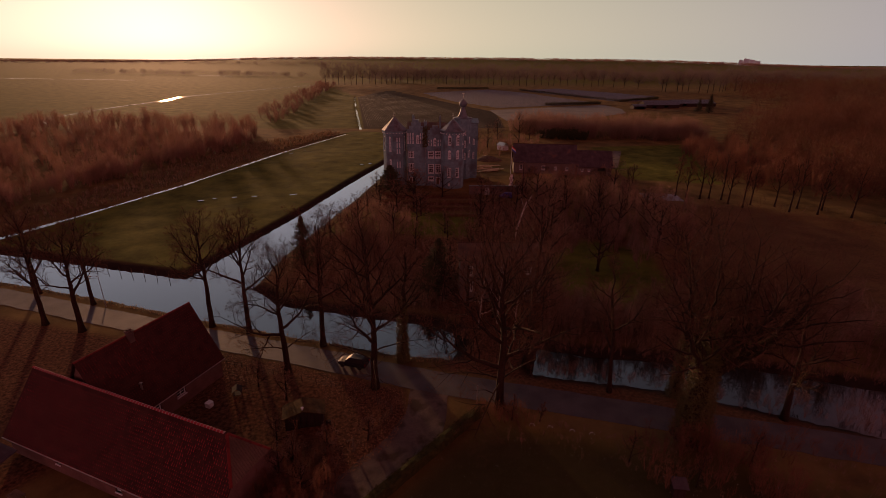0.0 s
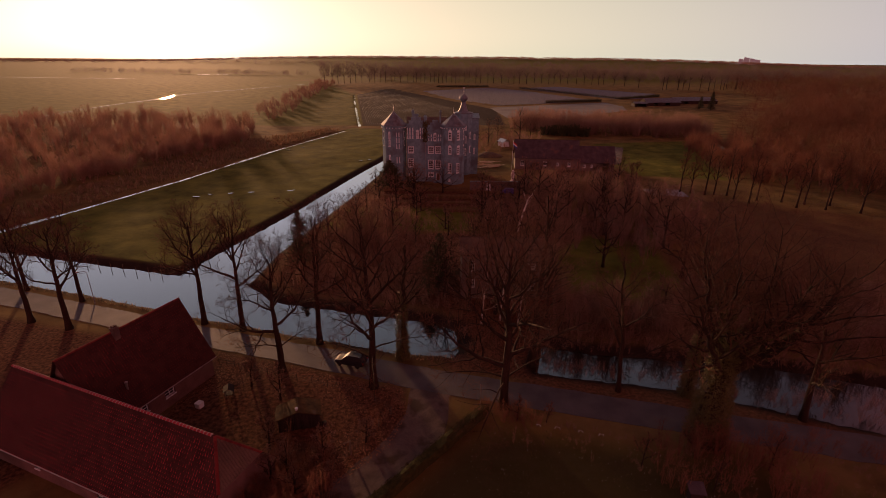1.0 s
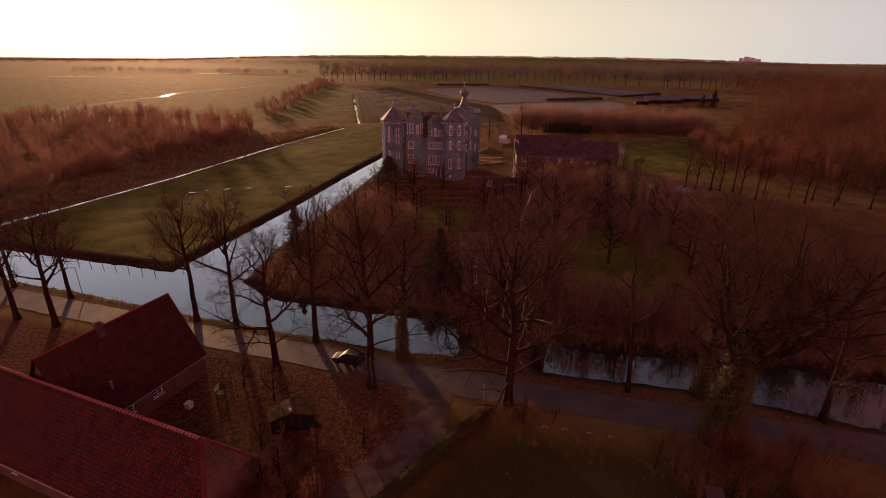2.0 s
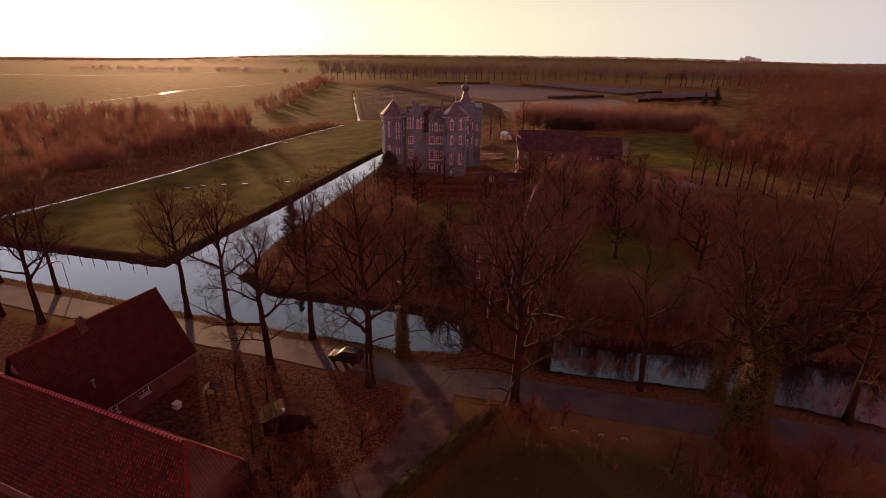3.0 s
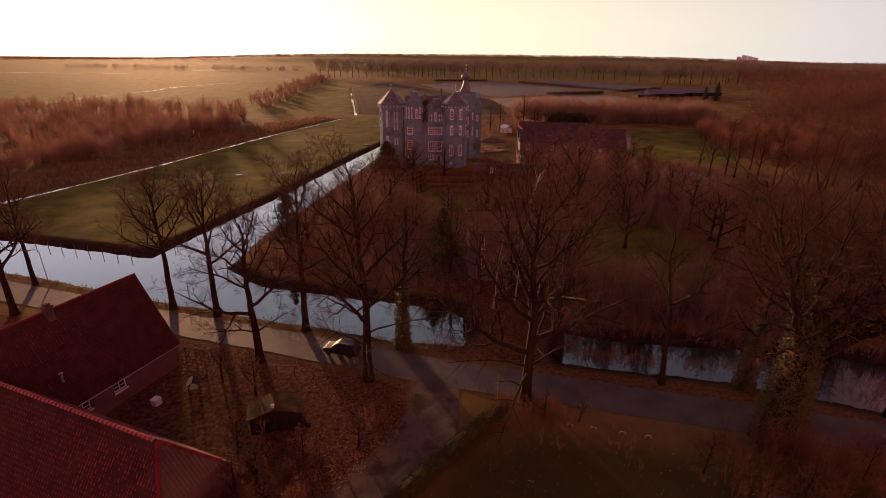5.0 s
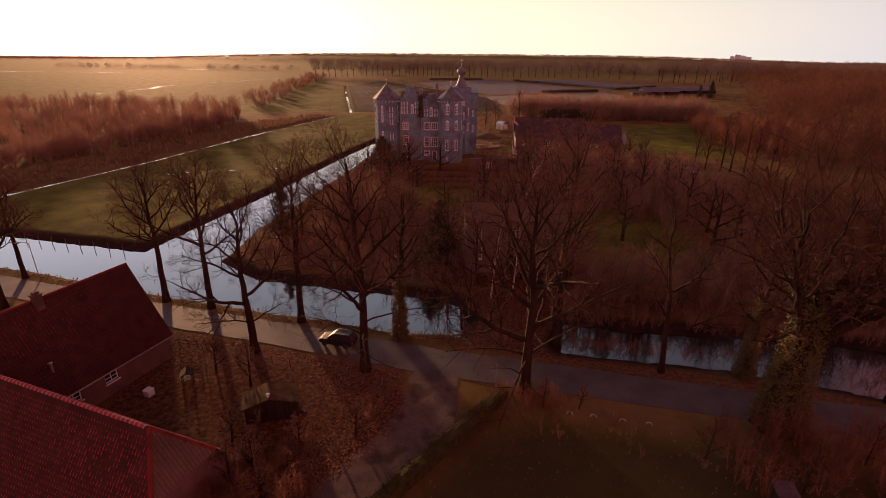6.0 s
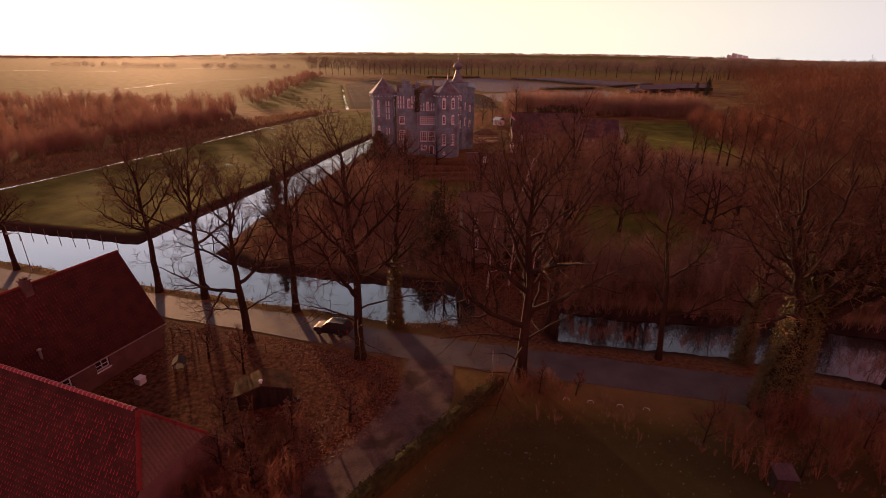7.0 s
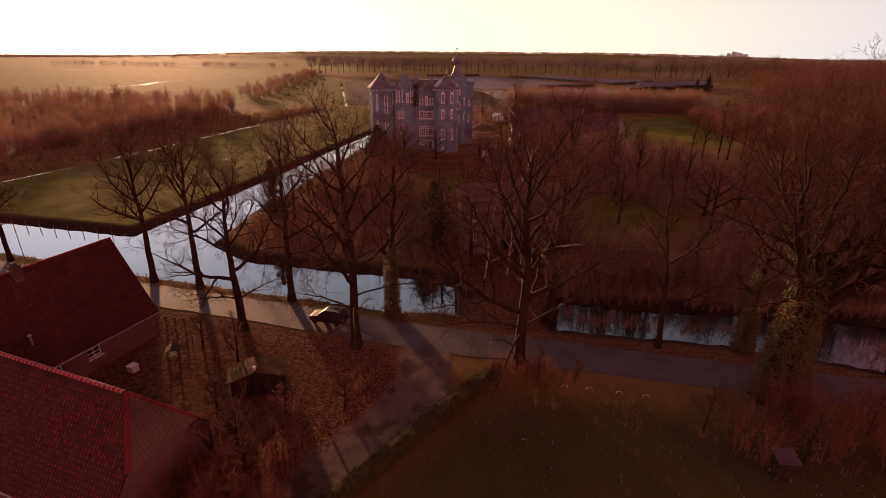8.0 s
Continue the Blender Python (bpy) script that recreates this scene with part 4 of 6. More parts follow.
stand("lawn_tufts", "tufts of rough winter grass on the lawn", "grass", scatter(34, 4200, GARDEN, 0.1, 0.3), BLADE, GRASS_BLADE, 18)
stand("bank_grass", "rough dry grass along the banks", "grass",
      [(x + dx, y + dy, s) for (x, y), (dx, dy, s) in zip([(float(np.interp(k, np.linspace(0, 1, len(MOAT[:7])), [p[0] for p in MOAT[:7]])), float(np.interp(k, np.linspace(0, 1, len(MOAT[:7])), [p[1] for p in MOAT[:7]])) - 1.8) for k in np.linspace(0.1, 1, 900)],
       [(random.Random(i).uniform(-0.6, 0.6), random.Random(i + 999).uniform(-0.8, 0.8), random.Random(i + 5000).uniform(0.2, 0.55)) for i in range(900)])], BLADE, STRAW, 10)


# ---- building helpers ----
def wall_face(b, m, w, h, holes=(), thick=0.5):
    """An upright wall, its face towards -y of m, with openings cut through it."""
    xs = sorted({0, w, *[v for q in holes for v in (q[0], q[2])]})
    zs = sorted({0, h, *[v for q in holes for v in (q[1], q[3])]})

    def put(ring):
        b.add([tuple(m @ Vector(p)) for p in ring], [tuple(range(len(ring)))])

    for x0, x1 in zip(xs[:-1], xs[1:]):
        for z0, z1 in zip(zs[:-1], zs[1:]):
            cx, cz = (x0 + x1) / 2, (z0 + z1) / 2
            if any(q[0] < cx < q[2] and q[1] < cz < q[3] for q in holes):
                continue
            put([(x0, 0, z0), (x1, 0, z0), (x1, 0, z1), (x0, 0, z1)])
            put([(x1, thick, z0), (x0, thick, z0), (x0, thick, z1), (x1, thick, z1)])
    for x0, z0, x1, z1 in holes:
        put([(x0, 0, z0), (x0, 0, z1), (x0, thick, z1), (x0, thick, z0)])
        put([(x1, 0, z1), (x1, 0, z0), (x1, thick, z0), (x1, thick, z1)])
        put([(x0, 0, z1), (x1, 0, z1), (x1, thick, z1), (x0, thick, z1)])
        put([(x1, 0, z0), (x0, 0, z0), (x0, thick, z0), (x1, thick, z0)])
    put([(0, 0, h), (w, 0, h), (w, thick, h), (0, thick, h)])
    put([(0, thick, 0), (0, 0, 0), (0, 0, h), (0, thick, h)])
    put([(w, 0, 0), (w, thick, 0), (w, thick, h), (w, 0, h)])


SHARED = {}
MORTAR = material("lime_mortar", (0.2, 0.15, 0.14), (0.34, 0.27, 0.25), 2.0, 0.95, 0.3)


def window(parent, m, w, h, cols=2, rows=3, arch=False, bar=0.07, deep=0.18):
    """A white sash window with glazing bars in an opening; m stands at its lower left corner."""
    key = (round(w, 2), round(h, 2), cols, rows, arch, bar)
    e = bar * 1.7
    if key not in SHARED:
        f = Build()
        out = [(0, 0), (w, 0), (w, h), (0, h)]
        inn = [(e, e), (w - e, e), (w - e, h - e), (e, h - e)]
        for y in (deep, deep + 0.1):
            f.v += [(x, y, z) for x, z in out] + [(x, y, z) for x, z in inn]
        for i in range(4):
            j = (i + 1) % 4
            f.f += [(i, j, 4 + j, 4 + i), (8 + j, 8 + i, 12 + i, 12 + j), (4 + i, 4 + j, 12 + j, 12 + i), (j, i, 8 + i, 8 + j)]
        up, across, g, sill, head = Build(), Build(), Build(), Build(), Build()
        up.box(-bar / 2, deep + 0.01, e, bar / 2, deep + 0.07, h - e)
        across.box(e, deep + 0.012, -bar / 2, w - e, deep + 0.068, bar / 2)
        g.box(e * 0.5, deep + 0.035, e * 0.5, w - e * 0.5, deep + 0.05, h - e * 0.5)
        sill.box(-0.06, -0.1, -0.12, w + 0.06, deep, -0.0)
        ring = [(w / 2 * (1 - math.cos(a)), h - 0.004 + w / 2 * math.sin(a)) for a in [math.pi * i / 10 for i in range(11)]]
        head.slab([(x, -0.03, z) for x, z in ring][::-1], 0.1)
        SHARED[key] = f.mesh("window", WHITE), g.mesh("pane", GLASS), up.mesh("glazing_bar", WHITE), across.mesh("glazing_bar", WHITE), sill.mesh("sill", WHITE), head.mesh("arch", WHITE)
    fm, gm, um, am, sm, hm = SHARED[key]
    ob = new("window", fm)
    ob.parent, ob.matrix_basis = parent, m
    pieces = [("pane", gm, 0, 0), ("sill", sm, 0, 0)] + [("arch", hm, 0, 0)] * bool(arch)
    pieces += [("glazing_bar", um, w * i / cols, 0) for i in range(1, cols)] + [("glazing_bar", am, 0, h * i / rows) for i in range(1, rows)]
    for name, mesh, x, z in pieces:
        p = new(name, mesh)
        p.parent, p.matrix_basis = ob, pose(x, 0, z)
    return ob


def tiles(o, u, v, length, run, keep, step=0.28, course=0.36, single=None):
    """Courses of pantiles laid on a slope: u along the eave, v up the slope."""
    o, u, v = Vector(o), Vector(u).normalized(), Vector(v).normalized()
    n = u.cross(v)
    if n.z < 0:
        n = -n
    b = Build()
    cols, rows = int(length / step), int(run / course)
    rnd = random.Random(cols)
    for r in range(rows):
        shift = rnd.uniform(-0.01, 0.01)
        for c in range(cols):
            if not keep((c + 0.5) * step, (r + 0.5) * course):
                continue
            lift = rnd.uniform(-0.012, 0.012)
            if single and len(single[1]) < 300 and single[0]((c + 0.5) * step, (r + 0.5) * course):
                at = o + u * (c * step) + v * (r * course + shift) + n * lift
                single[1].append(Matrix((u, v, n)).transposed().to_4x4())
                single[1][-1].translation = at
                continue
            x0, y0 = c * step, r * course + shift
            k = len(b.v)
            for yy, up in ((y0 - 0.03, 0.058 + lift * 0.7), (y0 + course, 0.035)):
                for xx, wv in ((x0, 0.0), (x0 + step * 0.45, 0.055), (x0 + step * 0.97, -0.005)):
                    b.v.append(tuple(o + u * xx + v * yy + n * (up + wv)))
            for xx, wv in ((x0, 0.0), (x0 + step * 0.45, 0.055), (x0 + step * 0.97, -0.005)):
                b.v.append(tuple(o + u * xx + v * (y0 - 0.03) + n * (0.02 + wv)))
            b.f += [(k, k + 1, k + 4, k + 3), (k + 1, k + 2, k + 5, k + 4), (k + 6, k + 7, k + 1, k), (k + 7, k + 8, k + 2, k + 1)]
    return b


def lay_tiles(parent, places, mat, step=0.28, course=0.36):
    """The tiles that can be picked apart, one object each, on one shared mesh."""
    b = Build()
    wave = ((0, 0.0), (step * 0.45, 0.055), (step * 0.97, -0.005))
    b.v = [(x, -0.03, 0.058 + w) for x, w in wave] + [(x, course, 0.035 + w) for x, w in wave] + [(x, -0.03, 0.02 + w) for x, w in wave]
    b.f = [(0, 1, 4, 3), (1, 2, 5, 4), (6, 7, 1, 0), (7, 8, 2, 1)]
    me = b.mesh("roof_tile", mat)
    for m in places:
        ob = new("roof_tile", me)
        ob.parent, ob.matrix_basis = parent, m


def ridge_row(parent, a, c, mat, mortar=False):
    """Half-round ridge tiles, one by one, from a to c."""
    a, c = Vector(a), Vector(c)
    d = (c - a)
    n = int(d.length / 0.42)
    if mat.name not in SHARED:
        b = Build()
        ring = []
        for x, r in ((0, 0.17), (0.46, 0.15)):
            ring += [(x, r * math.cos(w), r * math.sin(w)) for w in [math.pi * i / 5 for i in range(6)]]
        b.add(ring, [(i, i + 1, i + 7, i + 6) for i in range(5)] + [(5, 4, 3, 2, 1, 0), (6, 7, 8, 9, 10, 11), (0, 6, 11, 5)])
        SHARED[mat.name] = b.mesh("ridge_tile", mat)
    turn = d.to_track_quat("X", "Z").to_matrix().to_4x4()
    for i in range(n):
        ob = new("ridge_tile", SHARED[mat.name])
        ob.parent = parent
        ob.matrix_basis = Matrix.Translation(a + d * (i / n)) @ turn
        if mortar:
            if "mortar" not in SHARED:
                b = Build()
                ring = [(x, 0.178 * math.cos(w), 0.178 * math.sin(w)) for x in (-0.04, 0.05) for w in [math.pi * k / 5 for k in range(6)]]
                b.add(ring, [(k, k + 1, k + 7, k + 6) for k in range(5)] + [(5, 4, 3, 2, 1, 0), (6, 7, 8, 9, 10, 11), (0, 6, 11, 5)])
                SHARED["mortar"] = b.mesh("mortar_joint", MORTAR)
            ob = new("mortar_joint", SHARED["mortar"])
            ob.parent, ob.matrix_basis = parent, Matrix.Translation(a + d * (i / n)) @ turn


# ---- farm barns ----
def farm_barn(name, label, m, length, half, eave, ridge, hip, tile, wall, right=(), left=(), end=(), near=(0, 9, 0.5)):
    """A brick barn along +x of m: walls with openings, tiled slopes, ridge tiles; hip: the height of a half hip at its near end."""
    t = thing(name, label, "barn", m)
    k = (ridge - eave) / half
    qh = half * (ridge - hip) / (ridge - eave) if hip else 0
    run = 2.4
    for nm, mm, wd, holes in (("side_wall", pose(length, half, 0, 0, 0, 180), length, right), ("side_wall", pose(0, -half, 0, 0, 0, 0), length, left), ("end_wall", pose(0, half - 0.002, 0, 0, 0, -90), 2 * half - 0.004, end), ("end_wall", pose(length, -half + 0.002, 0, 0, 0, 90), 2 * half - 0.004, ())):
        b = Build()
        wall_face(b, mm, wd, eave, [(x, z, x + w, z + h) for x, z, w, h, *_ in holes], 0.35)
        part(nm, b, wall, t)
        for x, z, w, h, kind in holes:
            if kind == "window":
                window(t, mm @ pose(x, 0, z), w, h, 2, 3)
            else:
                d = Build()
                d.box(0.01, 0.172, 0.02, w - 0.01, 0.2, h - 0.02)
                ob = part("door", d, WOOD, t, "dark weathered plank door")
                ob.matrix_basis = mm @ pose(x, 0, z)
                for i in range(6):
                    d = Build()
                    d.box(i * w / 6 + 0.01, 0.12, 0.02, (i + 1) * w / 6 - 0.01, 0.17, h - 0.02)
                    part("plank", d, WOOD, ob)
    for x, s in ((0.003, 1), (length - 0.003, -1)):
        b = Build()
        top = [(x, half, eave), (x, -half, eave), (x, 0, ridge)]
        if hip and s > 0:
            top = [(x, half, eave), (x, -half, eave), (x, -qh, hip), (x, qh, hip)]
        b.slab(top if s > 0 else top[::-1], 0.35)
        part("gable", b, wall, t)
    o = 0.35
    slope = math.hypot(half + o, (half + o) * k)
    for side in (1, -1):
        y, ez = side * (half + o), eave - o * k
        ring = [(length + o, y, ez), (-o, y, ez), (-o, side * qh, hip), (run - o, 0, ridge), (length + o, 0, ridge)] if hip else [(length + o, y, ez), (-o, y, ez), (-o, 0, ridge), (length + o, 0, ridge)]
        ring = [(a, c, z + 0.12) for a, c, z in ring]
        r = Build()
        r.slab(ring if side < 0 else ring[::-1], 0.1)
        roof = part("roof", r, UNDERLAY, t)
        sh = slope * (hip - ez) / (ridge - ez) if hip else 0

        def keep(x, yy, sh=sh):
            return not hip or yy < sh or x > run * (yy - sh) / (slope - sh)

        places = []
        tb = tiles((-o, y, ez + 0.12), (1, 0, 0), (0, -side, k), length + 2 * o, slope, keep, single=((lambda x, yy: near[0] < x < near[1] and yy > near[2] * slope), places) if side > 0 else None)
        part("tile_covering", tb, tile, roof)["kind"] = "stuff"
        lay_tiles(roof, places, tile)
        g = Build()
        g.tube([(-o, y + side * 0.08, ez + 0.06), (length + o, y + side * 0.08, ez + 0.06)], [0.07, 0.07], 6)
        part("gutter", g, METAL, t, "grey metal gutter")
    ridge_row(t, (run if hip else -o, 0, ridge + 0.12), (length + o, 0, ridge + 0.12), tile, bool(hip))
    if hip:
        r = Build()
        r.slab([(-o, qh, hip + 0.12), (-o, -qh, hip + 0.12), (run - o, 0, ridge + 0.12)], 0.1)
        roof = part("hip_roof", r, UNDERLAY, t)
        hs = math.hypot(run, ridge - hip)
        tb = tiles((-o, -qh, hip + 0.12), (0, 1, 0), (run, 0, ridge - hip), 2 * qh, hs, lambda x, yy: abs(x - qh) < qh * (1 - yy / hs))
        # Mossy hip tiles, also darker to put shade on this side.
        part("tile_covering", tb, BROWN_TILE, roof, "mossy dark brown tiles")["kind"] = "stuff"
        for s in (1, -1):
            ridge_row(t, (-o, s * qh, hip + 0.14), (run - o, 0, ridge + 0.14), OLD_TILE)
    return t


# local +y of the first barn is towards the yard
barn = farm_barn("barn", "long brick barn with a moss-stained red pantile roof", pose(-35.6, 60.77, 0, 0, 0, -111.6), 15.2, 4.37, 3.3, 10.6, 0, OLD_TILE, RED_BRICK,
                 right=((15.2 - 7.5, 1.45, 1.4, 1.35, "window"), (15.2 - 11.2, 1.45, 1.4, 1.35, "window")), end=((3.6, 0, 1.5, 2.2, "door"),), near=(7, 15.2, 0.5))
b = Build()
b.box(-0.34, -0.3, -1.0, 0.34, 0.3, 0.7), b.box(-0.42, -0.38, 0.7, 0.42, 0.38, 0.82), b.box(-0.24, -0.2, 0.82, -0.04, 0.2, 1.05), b.box(0.04, -0.2, 0.82, 0.24, 0.2, 1.05)
SOOTY = material("sooty_brick", (0.05, 0.035, 0.032), (0.11, 0.075, 0.066), 0.8, 0.92, 0.3, 14)
ob = part("chimney", b, SOOTY, barn, "short sooty brick chimney")
ob.matrix_basis = pose(8.9, 0.35, 10.6)
b = Build()
b.tube([(0, 0, -0.5), (0, 0, 0.7)], [0.13, 0.13], 8), b.lathe([(0.01, 0.95), (0.22, 0.8), (0.2, 0.74)][::-1], 8)
ob = part("flue", b, METAL, barn, "grey metal flue pipe")
ob.matrix_basis = pose(11.0, 3.4, 5.2)
long_barn = farm_barn("long_barn", "long brick barn with a half-hipped red pantile roof", pose(-19.0, 37.2, 0, 0, 0, 158.6), 30.9, 4.55, 2.75, 8.5, 5.1, TILE, RED_BRICK,
                      right=((17.0, 0.9, 0.9, 1.3, "window"), (7.8, 1.2, 0.7, 0.9, "window")), end=((4.2, 0, 2.4, 2.6, "door"),), near=(1, 10, 0.45))

# ---- the castle ----
castle = thing("castle", "moated grey-red brick castle with octagonal towers, stepped gables and slate roofs", "castle", pose(0, 0, 0))


def octagon(cx, cy, apothem, h, turn, fronts, name, parent):
    """An eight-sided brick tower; fronts: per face number the openings (x from the middle, z, w, h, arch)."""
    s = 2 * apothem * math.tan(math.pi / 8)
    for i in range(8):
        a = turn + 45 * i
        m = pose(cx, cy, 0, 0, 0, a) @ pose(-s / 2, -apothem, 0)
        holes = fronts.get(i, ())
        b = Build()
        wall_face(b, m, s, h, [(s / 2 + x - w / 2, z, s / 2 + x + w / 2, z + hh) for x, z, w, hh, arch in holes], 0.5)
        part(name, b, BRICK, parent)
        for x, z, w, hh, arch in holes:
            window(parent, m @ pose(s / 2 + x - w / 2, 0, z), w, hh, 2, max(2, round(hh / 0.8)), arch, 0.15)


tall = [(0, 12.6, 0.85, 2.0, True), (0, 15.3, 0.85, 1.9, True), (0, 7.0, 0.85, 2.4, True), (0, 3.6, 0.85, 2.0, False)]
pair = [(-0.45, z, 0.42, hh, False) for z, hh in ((11.9, 1.5), (13.9, 1.5), (15.9, 1.3), (7.0, 2.0))] + [(0.45, z, 0.42, hh, False) for z, hh in ((11.9, 1.5), (13.9, 1.5), (15.9, 1.3), (7.0, 2.0))]
octagon(-17.3, 174.2, 3.75, 19.5, -20, {0: tall, 1: pair, 2: tall[:2], 7: tall[:2]}, "tower_wall", castle)
bay = [(0, 15.2, 1.25, 2.7, True), (0, 10.5, 1.15, 2.4, True), (0, 4.0, 1.35, 3.4, False)]
octagon(3.0, 172.2, 3.75, 19.7, -17, {0: bay + [(0, 1.1, 0.7, 0.8, False)], 1: bay, 2: bay[:2], 7: ()}, "bay_wall", castle)
octagon(6.85, 186.8, 3.3, 22.3, 5, {0: [(0.6, 16.5, 0.9, 1.6, False), (0.6, 11.9, 0.9, 2.2, True), (0.6, 7.4, 0.9, 2.2, True)], 1: [(0.2, 13.4, 0.8, 2.0, True), (0.2, 8.2, 0.8, 2.2, True)]}, "stair_tower_wall", castle)
b = Build()
wall_face(b, pose(9.6, 185.6, 0), 3.0, 20.6, [(1.2, 12.8, 1.9, 14.6), (1.2, 7.6, 1.9, 9.6)], 0.5), wall_face(b, pose(12.6, 185.602, 0, 0, 0, 90), 5.5, 20.6, (), 0.5)
wall_face(b, pose(12.6, 191.6, 0, 0, 0, 180), 3.0, 20.6, (), 0.5)
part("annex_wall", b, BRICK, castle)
for z in (12.8, 7.6):
    window(castle, pose(10.8, 185.6, z), 0.7, 1.8 + 0.2 * (z < 8), 2, 3, True, 0.12)
b = Build()
b.slab([(9.4, 185.3, 20.6), (12.9, 185.3, 20.6), (12.9, 191.9, 21.6), (9.4, 191.9, 21.6)], 0.18)
part("annex_roof", b, SLATE, castle)
for cx, cy, ap, z, top, turn in ((-17.3, 174.2, 3.75, 19.5, 4.5, -20), (3.0, 172.2, 3.75, 19.7, 3.9, -17)):
    r = Build()
    R = ap / math.cos(math.pi / 8)
    tw = radians(turn - 90 + 22.5)
    r.lathe([(R + 0.45, -0.15), (R + 0.45, 0.05), (R * 0.52, top * 0.52), (0.04, top)], 8, (cx, cy, z), tw)
    part("tower_roof", r, SLATE, castle, "blue-grey slate spire roof")
    c = Build()
    c.lathe([(R + 0.02, -0.9), (R + 0.3, -0.55), (R + 0.3, -0.16)], 8, (cx, cy, z), tw)
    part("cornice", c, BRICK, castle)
    for i in range(24):
        a = 2 * math.pi * i / 24
        q = Build()
        q.box(-0.13, -0.13, -0.32, 0.13, 0.13, 0.0)
        if "corbel" not in SHARED:
            SHARED["corbel"] = q.mesh("corbel", WHITE)
        ob = new("corbel", SHARED["corbel"])
        ob.parent, ob.matrix_basis = castle, pose(cx + math.cos(a) * (R + 0.2), cy + math.sin(a) * (R + 0.2), z - 0.6, 0, 0, math.degrees(a))
    f = Build()
    f.tube([(cx, cy, z + top - 0.1), (cx, cy, z + top + 1.9)], [0.06, 0.03], 6), f.lathe([(0.02, 0.9), (0.2, 1.1), (0.02, 1.3)], 8, (cx, cy, z + top))
    part("finial", f, METAL, castle, "thin metal finial")
s = Build()
s.lathe([(3.7, -0.12), (3.7, 0.1), (2.1, 0.4), (1.5, 1.2), (0.9, 3.0), (0.7, 3.9)], 8, (6.9, 186.8, 22.3), radians(5 - 67.5))
part("spire", s, SLATE, castle, "tapering slate spire")
s = Build()
s.lathe([(0.7, 3.85), (0.95, 4.0), (1.45, 4.6), (1.55, 5.1), (1.3, 5.7), (0.6, 6.2), (0.12, 6.7)], 14, (6.9, 186.8, 22.3))
part("onion_dome", s, SLATE, castle, "lead onion dome", smooth=True)
s = Build()
s.tube([(6.9, 186.8, 28.9), (6.9, 186.8, 31.2)], [0.07, 0.04], 6), s.lathe([(0.02, 7.2), (0.28, 7.45), (0.02, 7.7)], 8, (6.9, 186.8, 22.3)), s.box(6.5, 186.77, 30.7, 7.3, 186.83, 31.1)
part("weather_vane", s, METAL, castle, "thin iron weather vane")
# main block with two stepped gables
holes = [(0.45, 10.0, 1.95, 2.4, 0), (0.45, 5.1, 1.95, 3.0, 0), (0.75, 0.5, 1.0, 2.4, 2), (7.3, 9.9, 2.1, 2.5, 0), (9.75, 9.9, 2.1, 2.5, 0), (7.3, 4.5, 2.1, 3.2, 0), (9.75, 4.5, 2.1, 3.2, 0), (7.4, 1.7, 1.9, 1.7, 0), (10.2, 0.3, 1.3, 2.7, 2), (3.2, 15.0, 1.0, 2.4, 1), (9.2, 14.2, 1.0, 2.3, 1)]
holes += [(x, z, 0.42, 1.0, 3) for x in (0.15, 0.95, 1.9, 4.5, 5.3) for z in (15.0, 16.4, 17.7)] + [(x, z, 0.36, 0.8, 3) for x in (7.4, 8.3, 10.7, 11.5) for z in (14.3, 15.6)]
m = pose(-12.9, 173, 0)
b = Build()
wall_face(b, m, 13.4, 18.6, [(x, z, x + w, z + h) for x, z, w, h, k in holes], 0.6)
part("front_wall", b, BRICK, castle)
for x, z, w, h, k in holes:
    if k == 2:
        d = Build()
        d.box(0.08, 0.2, 0, w - 0.08, 0.26, h - 0.35), d.box(0.08, 0.2, h - 0.32, w - 0.08, 0.24, h - 0.04)
        door = part("door", d, WOOD, castle, "dark panelled wooden door")
        door.matrix_basis = m @ pose(x, 0, z)
        f = Build()
        f.box(-0.12, -0.04, 0, 0.08, 0.2, h + 0.12), f.box(w - 0.08, -0.04, 0, w + 0.12, 0.2, h + 0.12), f.box(0.08, -0.04, h - 0.03, w - 0.08, 0.2, h + 0.12)
        part("door_frame", f, WHITE, door, "white door surround")
    else:
        window(castle, m @ pose(x, 0, z), w, h, 1 if k == 3 else (2 if w < 1.2 else 3), 2 if k == 3 else (4 if h > 2 else 3), k == 1, 0.14)
for i, (x0, x1, z1) in enumerate(((0.0, 6.3, 19.7), (0.8, 5.6, 20.8), (1.6, 4.9, 21.9), (2.4, 4.1, 23.0))):
    b = Build()
    b.box(x0, 0, (18.6, 19.7, 20.8, 21.9)[i], x1, 0.6, z1, m), b.box(x0 - 0.1, -0.08, z1, x1 + 0.1, 0.68, z1 + 0.14, m)
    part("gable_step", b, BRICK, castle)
for i, (x0, x1, z1) in enumerate(((7.2, 12.4, 19.4), (8.0, 11.6, 20.2), (8.8, 10.8, 21.0))):
    b = Build()
    b.box(x0, 0, (18.6, 19.4, 20.2)[i], x1, 0.6, z1, m), b.box(x0 - 0.1, -0.08, z1, x1 + 0.1, 0.68, z1 + 0.12, m)
    part("gable_step", b, BRICK, castle)
